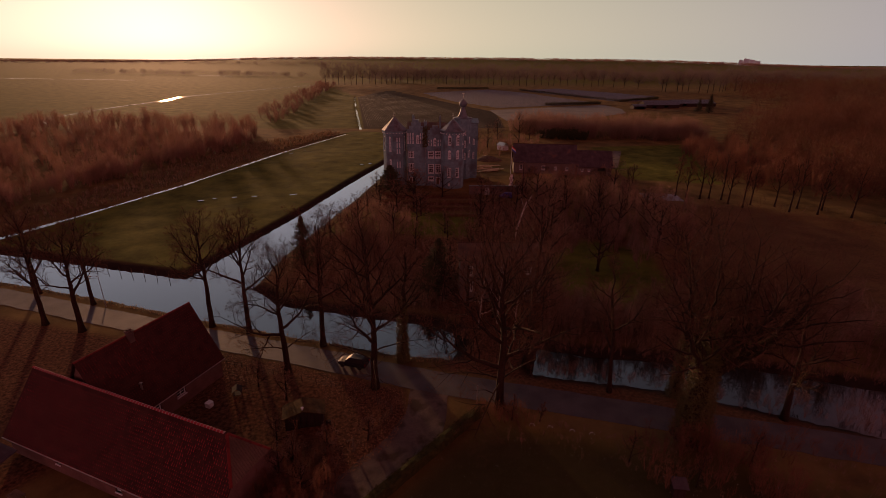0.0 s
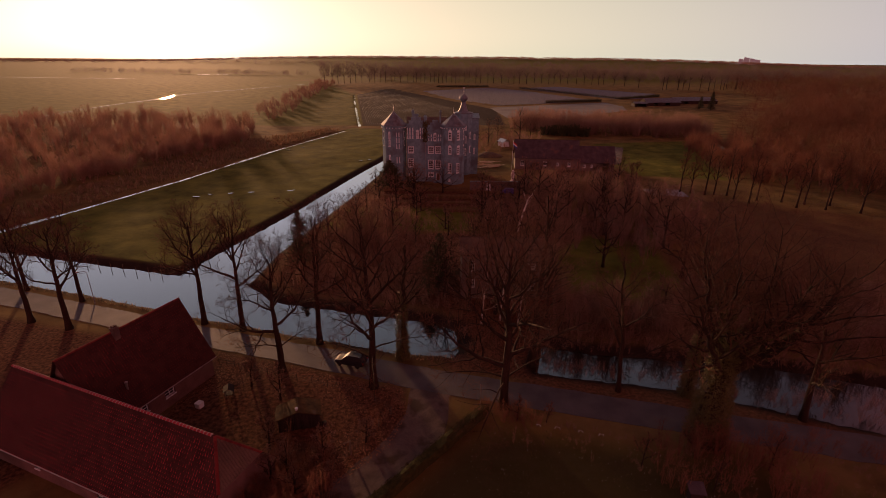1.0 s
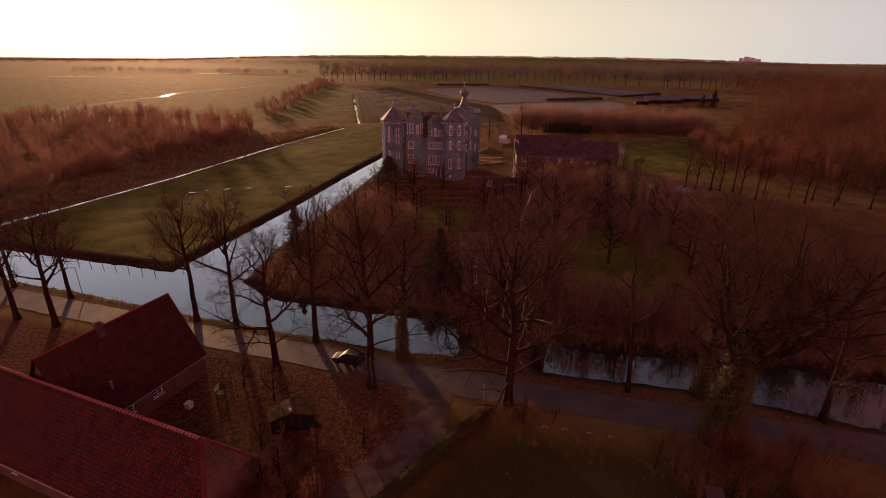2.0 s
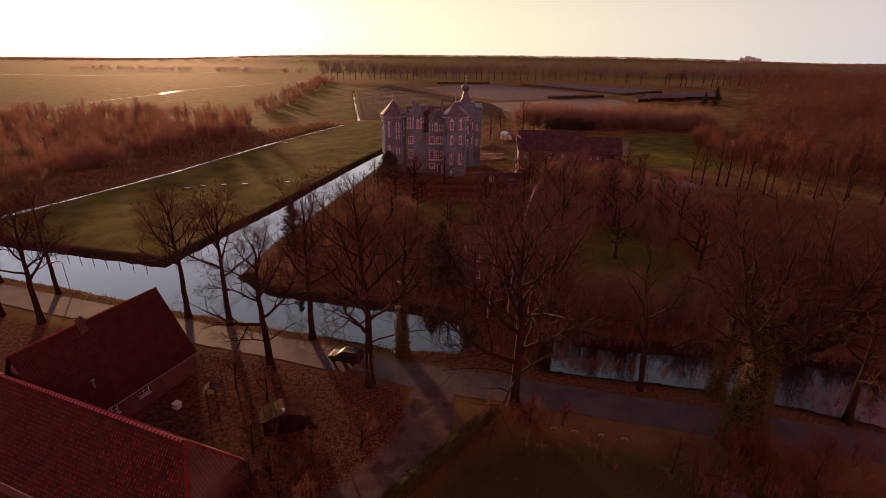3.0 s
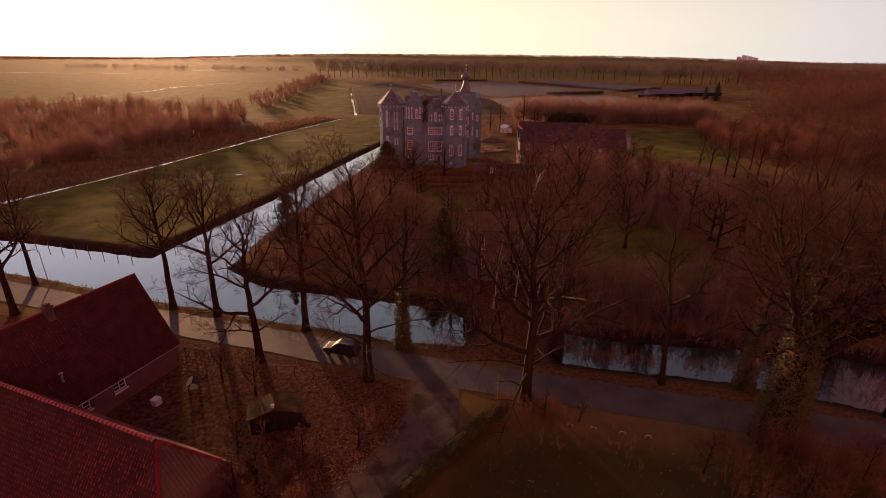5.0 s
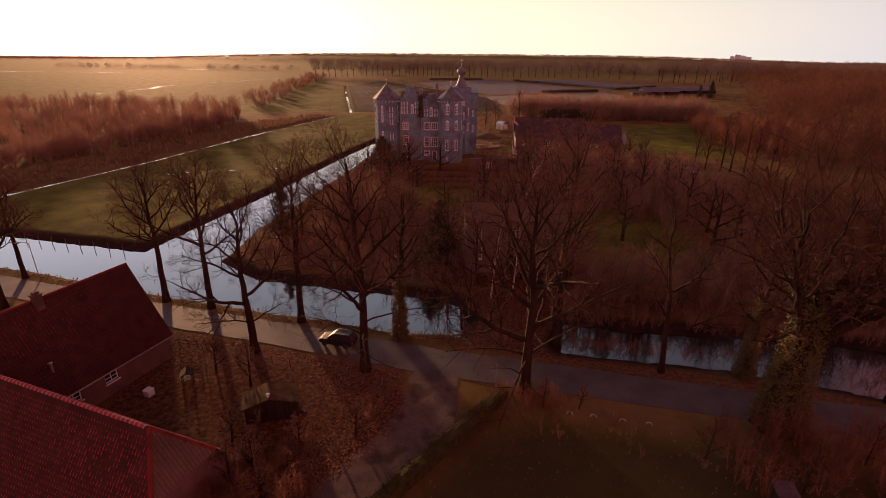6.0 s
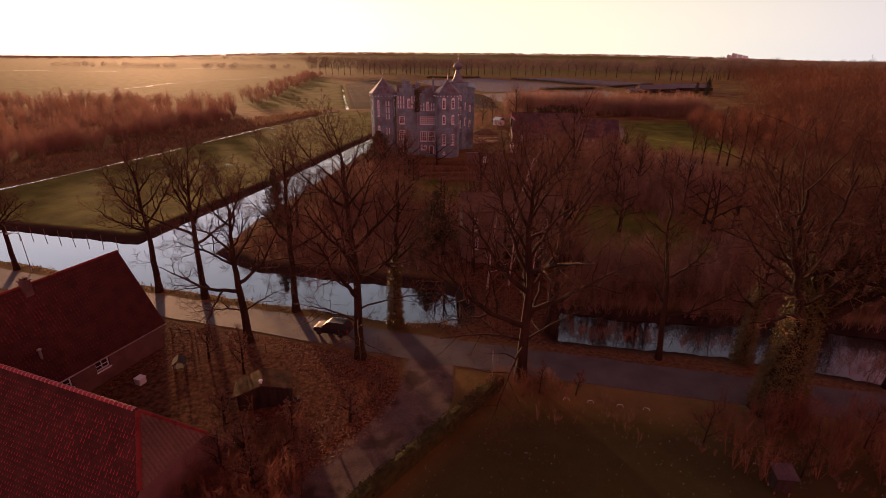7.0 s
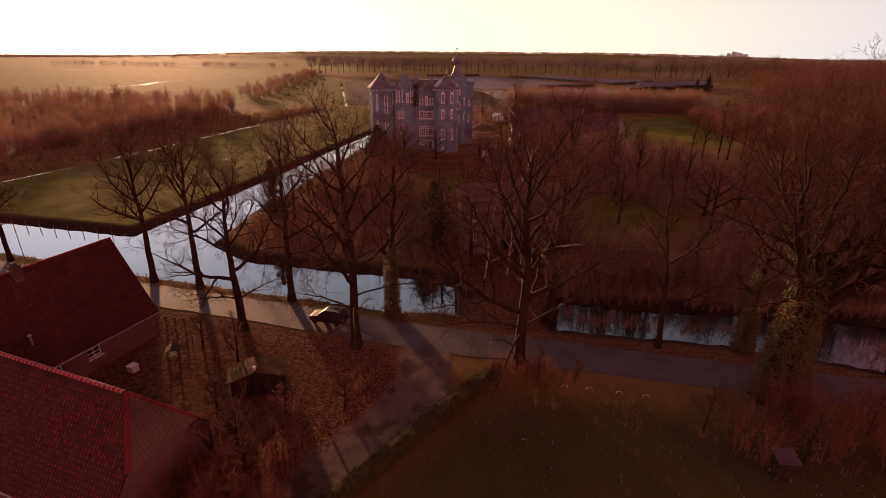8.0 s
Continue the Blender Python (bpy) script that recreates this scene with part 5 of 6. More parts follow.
for nm, mm, wd in (("back_wall", pose(0.5, 190, 0, 0, 0, 180), 13.4), ("west_wall", pose(-12.9, 189.4, 0, 0, 0, -90), 15.8), ("east_wall", pose(0.5, 173.6, 0, 0, 0, 90), 15.8)):
    b = Build()
    wall_face(b, mm, wd, 18.6, [(x, z, x + 1.4, z + 2.4) for x in (2.5, 7, 11) for z in (5, 10)], 0.6)
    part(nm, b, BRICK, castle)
    for x in (2.5, 7, 11):
        for z in (5, 10):
            window(castle, mm @ pose(x, 0, z), 1.4, 2.4, 2, 4)
r = Build()
r.slab([(-13.2, 173.7, 18.5), (0.8, 173.7, 18.5), (0.8, 181.5, 21.3), (-13.2, 181.5, 21.3)], 0.2), r.slab([(0.8, 190.4, 18.5), (-13.2, 190.4, 18.5), (-13.2, 181.5, 21.3), (0.8, 181.5, 21.3)], 0.2)
part("main_roof", r, BROWN_TILE, castle, "weathered red tiled roof")
r = Build()
r.slab([(-12.7, 173.6, 18.8), (-12.7, 179.5, 18.8), (-9.65, 179.5, 22.4), (-9.65, 173.6, 22.4)][::-1], 0.15), r.slab([(-6.6, 179.5, 18.8), (-6.6, 173.6, 18.8), (-9.65, 173.6, 22.4), (-9.65, 179.5, 22.4)][::-1], 0.15)
part("gable_roof", r, BROWN_TILE, castle)
for x, y, w, z0, z1 in ((-6.5, 174.6, 1.1, 18.6, 22.0), (-1.4, 177.5, 0.6, 19.5, 23.4), (-11.2, 183, 0.9, 20.6, 23.0)):
    b = Build()
    b.box(x - w / 2, y - w / 2, z0, x + w / 2, y + w / 2, z1), b.box(x - w / 2 - 0.1, y - w / 2 - 0.1, z1, x + w / 2 + 0.1, y + w / 2 + 0.1, z1 + 0.2)
    b.lathe([(0.16, z1 + 0.2), (0.13, z1 + 0.7)], 8, (x - w / 5, y, 0)), b.lathe([(0.16, z1 + 0.2), (0.13, z1 + 0.7)], 8, (x + w / 5, y, 0))
    part("chimney", b, BRICK, castle, "brick chimney stack")
rnd = random.Random(4)
b = Build()
for i in range(420):
    leaves(rnd, b, Vector((-6.5 + rnd.gauss(0, 0.55), 172.85, rnd.uniform(13.8, 20.8))), 0.35, 0.2, 2)
part("creeper", b, IVY, castle, "dark creeper on the wall")["kind"] = "stuff"
b = Build()
b.tube([(-6.35, 172.9, 0.2), (-6.35, 172.9, 18.4)], [0.07, 0.07], 6), b.tube([(-13.0, 172.8, 0.2), (-13.0, 172.8, 18.4)], [0.07, 0.07], 6)
part("downpipe", b, METAL, castle)


# ---- courtyard: farm wing, walls, flag and building materials ----
def plain_house(name, label, m, length, depth, eave, ridge, tile, wall, holes, overhang=0.4):
    t = thing(name, label, "house", m)
    k = (ridge - eave) / (depth / 2)
    for nm, mm, wd, hs in (("front_wall", pose(0, 0, 0), length, holes), ("back_wall", pose(length, depth, 0, 0, 0, 180), length, ()), ("side_wall", pose(0, depth - 0.002, 0, 0, 0, -90), depth - 0.004, ()), ("side_wall", pose(length, 0.002, 0, 0, 0, 90), depth - 0.004, ())):
        b = Build()
        wall_face(b, mm, wd, eave, [(x, z, x + w, z + h) for x, z, w, h, _ in hs], 0.35)
        part(nm, b, wall, t)
        for x, z, w, h, kind in hs:
            if kind == "window":
                window(t, mm @ pose(x, 0, z), w, h, 2, 3)
            elif kind == "door":
                d = Build()
                d.box(0.03, 0.15, 0, w - 0.03, 0.2, h - 0.03), d.box(0.1, 0.13, 0.15, w - 0.1, 0.15, 0.3), d.box(0.1, 0.13, h - 0.4, w - 0.1, 0.15, h - 0.25)
                part("door", d, WOOD, t, "dark wooden door").matrix_basis = mm @ pose(x, 0, z)
    for x, s in ((0.003, 1), (length - 0.003, -1)):
        b = Build()
        ring = [(x, depth, eave), (x, 0, eave), (x, depth / 2, ridge)]
        b.slab(ring if s > 0 else ring[::-1], 0.35)
        part("gable", b, wall, t)
    o = overhang
    for s in (1, -1):
        b = Build()
        y0 = -o if s > 0 else depth + o
        ring = [(-o, y0, eave - o * k), (length + o, y0, eave - o * k), (length + o, depth / 2, ridge), (-o, depth / 2, ridge)]
        ring = [(a, c, z + 0.1) for a, c, z in ring]
        b.slab(ring if s > 0 else ring[::-1], 0.12)
        roof = part("roof", b, UNDERLAY, t)
        tb = tiles((-o, y0, eave - o * k + 0.1), (1, 0, 0), (0, s, k), length + 2 * o, math.hypot(depth / 2 + o, (depth / 2 + o) * k), lambda x, y: True, *((0.32, 0.38) if depth <= 10 else (0.6, 0.6)))
        part("tile_covering", tb, tile, roof)["kind"] = "stuff"
    return t


plain_house("farm_wing", "long brick farm wing with a dark tiled roof beside the castle", pose(28.0, 195.0, 0, 0, 0, -5), 24.5, 10, 4.8, 11.0, DARK_TILE, DIM_BRICK,
            ((2.2, 1.6, 1.4, 1.8, "window"), (6.8, 0, 1.3, 2.5, "door"), (11, 1.6, 1.4, 1.8, "window"), (16, 1.7, 1.0, 1.3, "window"), (20.5, 1.7, 1.0, 1.3, "window")))
plain_house("cart_shed", "low brick cart shed with dark tiles and an open bay", pose(52.55, 192.6, 0, 0, 0, -5), 13.6, 9, 3.6, 9.0, DARK_TILE, DIM_BRICK,
            ((1.6, 1.5, 1.2, 1.0, "window"), (4.4, 1.5, 1.0, 1.0, "window"), (8.0, 0, 3.6, 3.0, "opening")))
# gatehouse beside the moat
plain_house("gatehouse", "two-storey brick gatehouse with white windows behind bare trees", pose(3.2, 82.5, 0, 0, 0, 0), 15.2, 8, 8.8, 10.6, BROWN_TILE, DIM_BRICK,
            ((1.4, 5.6, 0.95, 1.9, "window"), (1.5, 2.5, 0.95, 1.9, "window"), (6.8, 6.2, 1.5, 1.4, "window"), (11.8, 6.0, 1.3, 1.4, "window"), (6.6, 0.01, 2.6, 3.2, "opening"), (12.0, 2.0, 1.2, 1.6, "window")))


# ---- courtyard things ----
wall = thing("garden_wall", "low brick courtyard wall with an arched white gate", "wall", pose(8.6, 160.9, 0))
b = Build()
wall_face(b, pose(0, 0, 0), 19.5, 3.0, [(5.2, 0, 6.9, 2.1)], 0.5)
part("brickwork", b, DIM_BRICK, wall)
b = Build()
b.box(-0.1, -0.1, 3.0, 19.6, 0.6, 3.14)
part("coping", b, BRICK, wall)
b = Build()
ring = [(5.25 + 0.8 * (1 - math.cos(a)), 1.75 + 0.8 * math.sin(a)) for a in [math.pi * i / 10 for i in range(11)]]
b.slab([(x, -0.06, z) for x, z in [(6.85, 0.02)] + ring[::-1] + [(5.25, 0.02)]][::-1], 0.1)
part("gate", b, WHITE, wall, "white painted arched gate")

BLUE = material("blue_cloth", (0.03, 0.05, 0.28), (0.05, 0.08, 0.4), 3, 0.8, 0.1)
RED = material("red_cloth", (0.35, 0.03, 0.03), (0.5, 0.06, 0.05), 3, 0.8, 0.1)
flag = thing("flag", "red, white and blue striped flag hanging from a white pole", "flag", pose(26.6, 193.0, 0, 0, 0, 0))
b = Build()
b.tube([(0, 0, 0), (0, 0, 11.5)], [0.09, 0.05], 8)
part("pole", b, WHITE, flag)
for i, mt in enumerate((BLUE, WHITE, RED)):
    b = Build()
    k = 9
    for j in range(k + 1):
        x = 0.06 + j * 0.17
        for z in (9.6 + i * 0.5 - x * 0.8, 10.1 + i * 0.5 - x * 0.8):
            for yy in (0.0, 0.02):
                b.v.append((x, 0.12 * math.sin(j * 1.1 + i * 0.3) + yy, z))
    for j in range(k):
        a, c = 4 * j, 4 * j + 4
        b.f += [(a, c, c + 2, a + 2), (a + 3, c + 3, c + 1, a + 1), (a + 2, c + 2, c + 3, a + 3), (a + 1, c + 1, c, a)]
    b.f += [(0, 2, 3, 1), (4 * k, 4 * k + 1, 4 * k + 3, 4 * k + 2)]
    part("stripe", b, mt, flag)
rnd = random.Random(9)
PALE_WOOD = material("sawn_timber", (0.24, 0.17, 0.115), (0.42, 0.31, 0.22), 1.5, 0.85, 0.2, 10, stretch=(0.3, 2, 2))
for i in range(22):
    b = Build()
    ln = rnd.uniform(4, 9)
    b.box(-ln / 2, -0.28, 0, ln / 2, 0.28, 0.24)
    m = pose(17.5 + rnd.uniform(-3.5, 4), 201 + rnd.uniform(-5, 7), 0.24 * (i % 4), 0, 0, 20 + rnd.uniform(-16, 16))
    ob = tagged(part("beam", b, PALE_WOOD), "long pale timber beam lying in the yard", "timber", "timber stacked in the courtyard")
    ob.matrix_basis = m
b = Build()
rnd = random.Random(3)
ring = [(0.0, 2.0), (1.6, 1.7), (3.2, 0.9), (4.4, 0.25), (5.0, -0.1)][::-1]
b.lathe([(r, z) for r, z in ring], 16, (0, 0, 0))
b.v = [(x * 1.3 + rnd.uniform(-0.2, 0.2), y + rnd.uniform(-0.2, 0.2), z + rnd.uniform(-0.12, 0.12)) for x, y, z in b.v]
SOIL = material("heaped_soil", (0.05, 0.035, 0.025), (0.12, 0.09, 0.06), 0.8, 0.95, 0.6)
tagged(part("soil_mound", b, SOIL, smooth=True), "mound of dark soil behind the castle", "mound").matrix_basis = pose(20, 222, 0)
site = thing("site_hut", "white corrugated site hut with a pitched roof", "hut", pose(29.0, 244, 0, 0, 0, 30))
b = Build()
b.box(0, 0, 0.3, 3.6, 4.6, 2.6)
part("body", b, WHITE, site)
b = Build()
b.slab([(-0.3, -0.3, 2.6), (1.8, -0.3, 3.9), (1.8, 4.9, 3.9), (-0.3, 4.9, 2.6)][::-1], 0.1), b.slab([(1.8, -0.3, 3.9), (3.9, -0.3, 2.6), (3.9, 4.9, 2.6), (1.8, 4.9, 3.9)][::-1], 0.1)
part("roof", b, METAL, site)
b = Build()
for x in (0.2, 3.1):
    for y in (0.2, 2.2, 4.1):
        b.box(x, y, -0.02, x + 0.3, y + 0.3, 0.3)
part("footing", b, WOOD, site)
TARP = material("white_tarpaulin", (0.55, 0.55, 0.58), (0.72, 0.72, 0.74), 1.5, 0.5, 0.4, 6)
b = Build()
rnd = random.Random(6)
b.lathe([(0.8, 0.0), (0.85, 0.5), (0.62, 0.9), (0.55, 1.8), (0.75, 2.6), (0.7, 3.2), (0.4, 3.6), (0.42, 4.1), (0.08, 4.5)], 14)
b.v = [(x * rnd.uniform(0.75, 1.2), y * rnd.uniform(0.75, 1.2), z) for x, y, z in b.v]
tagged(part("wrapped_statue", b, TARP), "tall garden ornament wrapped in a pale tarpaulin", "ornament").matrix_basis = pose(24.3, 173, 0)

# hedged beds before the castle
# Brown winter hedge, lightened to put the haze before the castle into it.
BED_HEDGE = material("winter_hedge", (0.06, 0.046, 0.024), (0.16, 0.115, 0.06), 2.0, 0.95, 0.6, 6, spec=0.05)
HEDGE = material("clipped_hedge", (0.018, 0.02, 0.008), (0.05, 0.046, 0.016), 2.0, 0.95, 0.6, 6, spec=0.05)


def hedge(label, a, c, width, h, seed, mat=None, group=""):
    """A clipped hedge: a rounded core with leaves over it."""
    rnd = random.Random(seed)
    a, c = Vector((*a, 0)), Vector((*c, 0))
    d = (c - a)
    ln = d.length
    t = thing("hedge", label, "hedge", Matrix.Translation(a) @ d.to_track_quat("X", "Z").to_matrix().to_4x4(), group)
    b = Build()
    n = max(2, int(ln / 1.0))
    prof = [(-0.5, 0), (-0.5, 0.7), (-0.36, 0.95), (0, 1.0), (0.36, 0.95), (0.5, 0.7), (0.5, 0)]
    for i in range(n + 1):
        for y, z in prof:
            b.v.append((ln * i / n, y * width * rnd.uniform(0.88, 1.08), z * h * rnd.uniform(0.9, 1.05) - 0.05 * (z == 0)))
    k = len(prof)
    for i in range(n):
        b.f += [(i * k + j, i * k + j + 1, i * k + k + j + 1, i * k + k + j) for j in range(k - 1)]
    b.f += [tuple(range(k))[::-1], tuple(n * k + j for j in range(k))]
    part("core", b, mat or HEDGE, t)
    f = Build()
    for i in range(int(ln * width * (1 + 2 * h) * 14)):
        y = rnd.uniform(-0.52, 0.52)
        z = 1.0 if rnd.random() < 0.5 else rnd.uniform(0.1, 1)
        y = y if z == 1.0 else math.copysign(0.5, y)
        leaves(rnd, f, Vector((rnd.uniform(0, ln), y * width, z * h)), 0.08, 0.1, 1)
    part("leaves", f, mat or HEDGE, t)["kind"] = "stuff"
    return t


for i, (a, c, w, h) in enumerate((((-20, 160), (-9, 160), 1.2, 1.3), ((-7, 160), (8, 160.5), 1.2, 1.3), ((-20, 152), (-8, 152), 1.2, 1.0), ((-5, 151), (16, 151), 1.6, 1.4), ((-14, 146), (-8, 146), 1.4, 0.8), ((-4, 145), (8, 145), 1.4, 0.8), ((0, 137), (12, 137), 1.4, 1.0), ((-22, 133), (-10, 133), 1.2, 0.9))):
    hedge("low clipped garden hedge before the castle", a, c, w, h * 0.8, 60 + i, BED_HEDGE, group="clipped hedges in the castle garden")
hedge("long mossy clipped hedge along the driveway", (-8.3, 36.2), (5.2, 52.0), 1.3, 1.1, 90)
steps_thing = thing("garden_steps", "stone garden steps before the castle door", "steps", pose(-2.2, 171.6, 0))
for i in range(3):
    b = Build()
    b.box(-1.6 - 0.0 * i, -0.35 * (3 - i), 0 if i == 0 else 0.17 * i, 1.6, 1.2, 0.17 * (i + 1) - 0.004)
    part("step", b, BRICK, steps_thing)

# ---- the lane: lamp post, car, post, fences ----
lamp = thing("street_lamp", "slender grey steel street lamp with a short arm", "street lamp", pose(-61.6, 79.6, 0, 0, 0, 200))
b = Build()
b.tube([(0, 0, -0.1), (0, 0, 1.2), (0, 0, 1.21), (0, 0, 5.9), (0.15, 0, 6.15), (0.5, 0, 6.25), (1.0, 0, 6.25)], [0.09, 0.09, 0.06, 0.05, 0.045, 0.04, 0.035], 8)
part("pole", b, METAL, lamp)
b = Build()
b.lathe([(0.05, -0.14), (0.14, -0.1), (0.17, 0.0), (0.12, 0.07), (0.02, 0.09)], 10)
b.v = [(x * 2.2 + 1.3, y, z + 6.24) for x, y, z in b.v]
part("lamp_head", b, METAL, lamp)

CAR_PAINT = material("black_car_paint", (0.012, 0.012, 0.016), (0.02, 0.02, 0.026), 3, 0.6, 0.0, spec=0.08)
RUBBER = material("tyre_rubber", (0.015, 0.015, 0.015), (0.03, 0.03, 0.03), 6, 0.85, 0.2)
CHROME = material("bright_metal", (0.55, 0.55, 0.56), (0.7, 0.7, 0.7), 4, 0.25, 0.0, metal=1.0)
TINTED = material("tinted_glass", (0.012, 0.012, 0.014), (0.02, 0.02, 0.022), 2, 0.5, 0.0, spec=0.2)
LENS = material("clear_lens", (0.5, 0.5, 0.5), (0.7, 0.7, 0.7), 4, 0.1, 0.0)
RED_LENS = material("red_lens", (0.3, 0.01, 0.01), (0.4, 0.02, 0.02), 4, 0.15, 0.0)


def car(label, m):
    """A compact five-door off-roader; the nose is towards +x."""
    t = thing("car", label, "car", m)
    b = Build()
    secs = [(-2.22, 0.45, 0.85, 0.80), (-2.15, 0.36, 1.04, 0.87), (-1.4, 0.3, 1.07, 0.91), (0.0, 0.3, 1.05, 0.92), (1.0, 0.3, 1.0, 0.91), (1.8, 0.32, 0.9, 0.87), (2.12, 0.36, 0.78, 0.76), (2.22, 0.45, 0.62, 0.62)]
    for x, z0, z1, w in secs:
        for y, z in ((-w * 0.92, z0), (-w, z0 + 0.12), (-w, (z0 + z1) / 2 + 0.1), (-w * 0.9, z1), (0, z1 + 0.03), (w * 0.9, z1), (w, (z0 + z1) / 2 + 0.1), (w, z0 + 0.12), (w * 0.92, z0), (0, z0)):
            b.v.append((x, y, z))
    k = 10
    for i in range(len(secs) - 1):
        b.f += [(i * k + j, i * k + (j + 1) % k, i * k + k + (j + 1) % k, i * k + k + j) for j in range(k)]
    b.f += [tuple(range(k)), tuple((len(secs) - 1) * k + j for j in range(k))[::-1]]
    part("body", b, CAR_PAINT, t, smooth=False)
    b = Build()
    lo = [(-2.08, -0.8, 1.03), (1.1, -0.82, 0.98), (1.1, 0.82, 0.98), (-2.08, 0.8, 1.03)]
    hi = [(-1.7, -0.62, 1.62), (0.3, -0.64, 1.62), (0.3, 0.64, 1.62), (-1.7, 0.62, 1.62)]
    b.add(lo + hi, [(0, 1, 5, 4), (1, 2, 6, 5), (2, 3, 7, 6), (3, 0, 4, 7), (4, 5, 6, 7), (3, 2, 1, 0)])
    part("cabin_glass", b, TINTED, t, "dark tinted glass")
    b = Build()
    b.add([(-1.85, -0.65, 1.6), (0.34, -0.67, 1.6), (0.34, 0.67, 1.6), (-1.85, 0.65, 1.6), (-1.7, -0.56, 1.69), (0.15, -0.58, 1.69), (0.15, 0.58, 1.69), (-1.7, 0.56, 1.69)], [(0, 1, 5, 4), (1, 2, 6, 5), (2, 3, 7, 6), (3, 0, 4, 7), (4, 5, 6, 7), (3, 2, 1, 0)])
    part("roof", b, CAR_PAINT, t)
    for y in (-1, 1):
        for x0, x1 in (((-2.08, 1.03), (-1.7, 1.62)), ((-0.75, 1.02), (-0.72, 1.62)), ((1.1, 0.98), (0.3, 1.62))):
            b = Build()
            b.tube([(x0[0], y * 0.815, x0[1]), (x1[0], y * 0.635, x1[1])], [0.05, 0.045], 5)
            part("pillar", b, CAR_PAINT, t)
        b = Build()
        b.tube([(-1.7, y * 0.58, 1.74), (0.1, y * 0.58, 1.74)], [0.025, 0.025], 5), b.box(-1.7, y * 0.58 - 0.02, 1.66, -1.64, y * 0.58 + 0.02, 1.74), b.box(0.02, y * 0.58 - 0.02, 1.66, 0.08, y * 0.58 + 0.02, 1.74)
        part("roof_rail", b, CHROME, t)
        b = Build()
        b.box(0.85, y * 0.98 - 0.1, 1.0, 1.0, y * 0.98 + 0.1, 1.14)
        part("mirror", b, CAR_PAINT, t)
        b = Build()
        b.box(2.06, y * 0.6 - 0.17, 0.64, 2.16, y * 0.6 + 0.14, 0.8)
        part("headlight", b, LENS, t, "clear headlight")
        b = Build()
        b.box(-2.24, y * 0.74 - 0.09, 0.7, -2.14, y * 0.74 + 0.09, 1.0)
        part("tail_light", b, RED_LENS, t, "red tail light")
        for x in (-1.35, 1.35):
            w = Build()
            w.lathe([(0.2, -0.11), (0.31, -0.12), (0.35, -0.07), (0.35, 0.07), (0.31, 0.12), (0.2, 0.11)], 20)
            wheel = part("wheel", w, RUBBER, t)
            wheel.matrix_basis = pose(x, y * 0.84, 0.35, 90)
            r = Build()
            r.lathe([(0.03, 0.1), (0.2, 0.105), (0.21, -0.105), (0.03, -0.1)][::-1], 12)
            part("rim", r, CHROME, wheel, "alloy rim")
    b = Build()
    b.box(2.2, -0.4, 0.5, 2.24, 0.4, 0.66)
    part("grille", b, RUBBER, t)
    return t


car("black compact off-road car driving on the lane", pose(-13.2, 61.9, 0.05, 0, 0, 164.5))

b = Build()
b.tube([(0, 0, -0.2), (0, 0, 3.0)], [0.05, 0.045], 6)
b.box(-0.09, -0.02, 2.35, 0.09, 0.02, 2.95)
tagged(part("marker_post", b, METAL), "thin grey road marker post on the verge", "post").matrix_basis = pose(4.7, 53.4, 0)

for i, (x, y) in enumerate([(-104 + 3.1 * i, 105.9 - 0.265 * 3.1 * i) for i in range(16)] + [(-53.2 + 0.26 * i * 3, 96 + 3 * i) for i in range(6)]):
    b = Build()
    b.tube([(0, 0, -1.4), (0, 0, 0.45)], [0.06, 0.05], 6)
    ob = tagged(part("fence_post", b, WOOD), "weathered wooden fence post on the meadow bank", "post", "fence posts along the meadow")
    ob.matrix_basis = pose(x, y, 0.0, (i * 37 % 9) - 4, (i * 53 % 7) - 3, 0)
WIRE = material("rusty_wire", (0.06, 0.05, 0.045), (0.12, 0.09, 0.07), 4, 0.7, 0)


def wire_fence(label, a, c, gap, h, group):
    a, c = Vector((*a, 0)), Vector((*c, 0))
    n = max(2, round((c - a).length / gap))
    t = thing("wire_fence", label, "fence", Matrix.Translation(a) @ (c - a).to_track_quat("X", "Z").to_matrix().to_4x4(), group)
    ln = (c - a).length
    rnd = random.Random(int(ln * 10))
    for i in range(n + 1):
        b = Build()
        b.tube([(0, 0, -0.3), (rnd.uniform(-0.04, 0.04), rnd.uniform(-0.04, 0.04), h)], [0.055, 0.045], 6)
        part("post", b, WOOD, t).matrix_basis = pose(ln * i / n, 0, 0)
    for z in (0.35, 0.7, h - 0.1):
        b = Build()
        b.tube([(0, 0.05, z), (ln, 0.05, z)], [0.012, 0.012], 4)
        part("wire", b, WIRE, t)
    return t


wire_fence("low post and wire fence around the leafy yard", (-28.5, 60.2), (-11.0, 55.3), 2.4, 1.2, "yard fence")
wire_fence("low post and wire fence around the leafy yard", (-10.6, 55.0), (-6.4, 51.5), 2.2, 1.2, "yard fence")
wire_fence("low post and wire fence around the leafy yard", (-6.4, 51.3), (-11.5, 42.5), 2.6, 1.2, "yard fence")
wire_fence("low post and wire fence beside the avenue", (104, 148.5), (123, 143.5), 3, 1.2, "avenue fence")
wire_fence("low post and wire fence beside the avenue", (118, 135), (128, 118), 3, 1.2, "avenue fence")

rail = thing("rail_fence", "short dark wooden rail fence at the corner of the barn", "fence", pose(-31.9, 61.6, 0, 0, 0, -12))
for x in (0.0, 1.2, 2.4):
    b = Build()
    b.box(x - 0.07, -0.07, -0.2, x + 0.07, 0.07, 1.05)
    part("post", b, WOOD, rail)
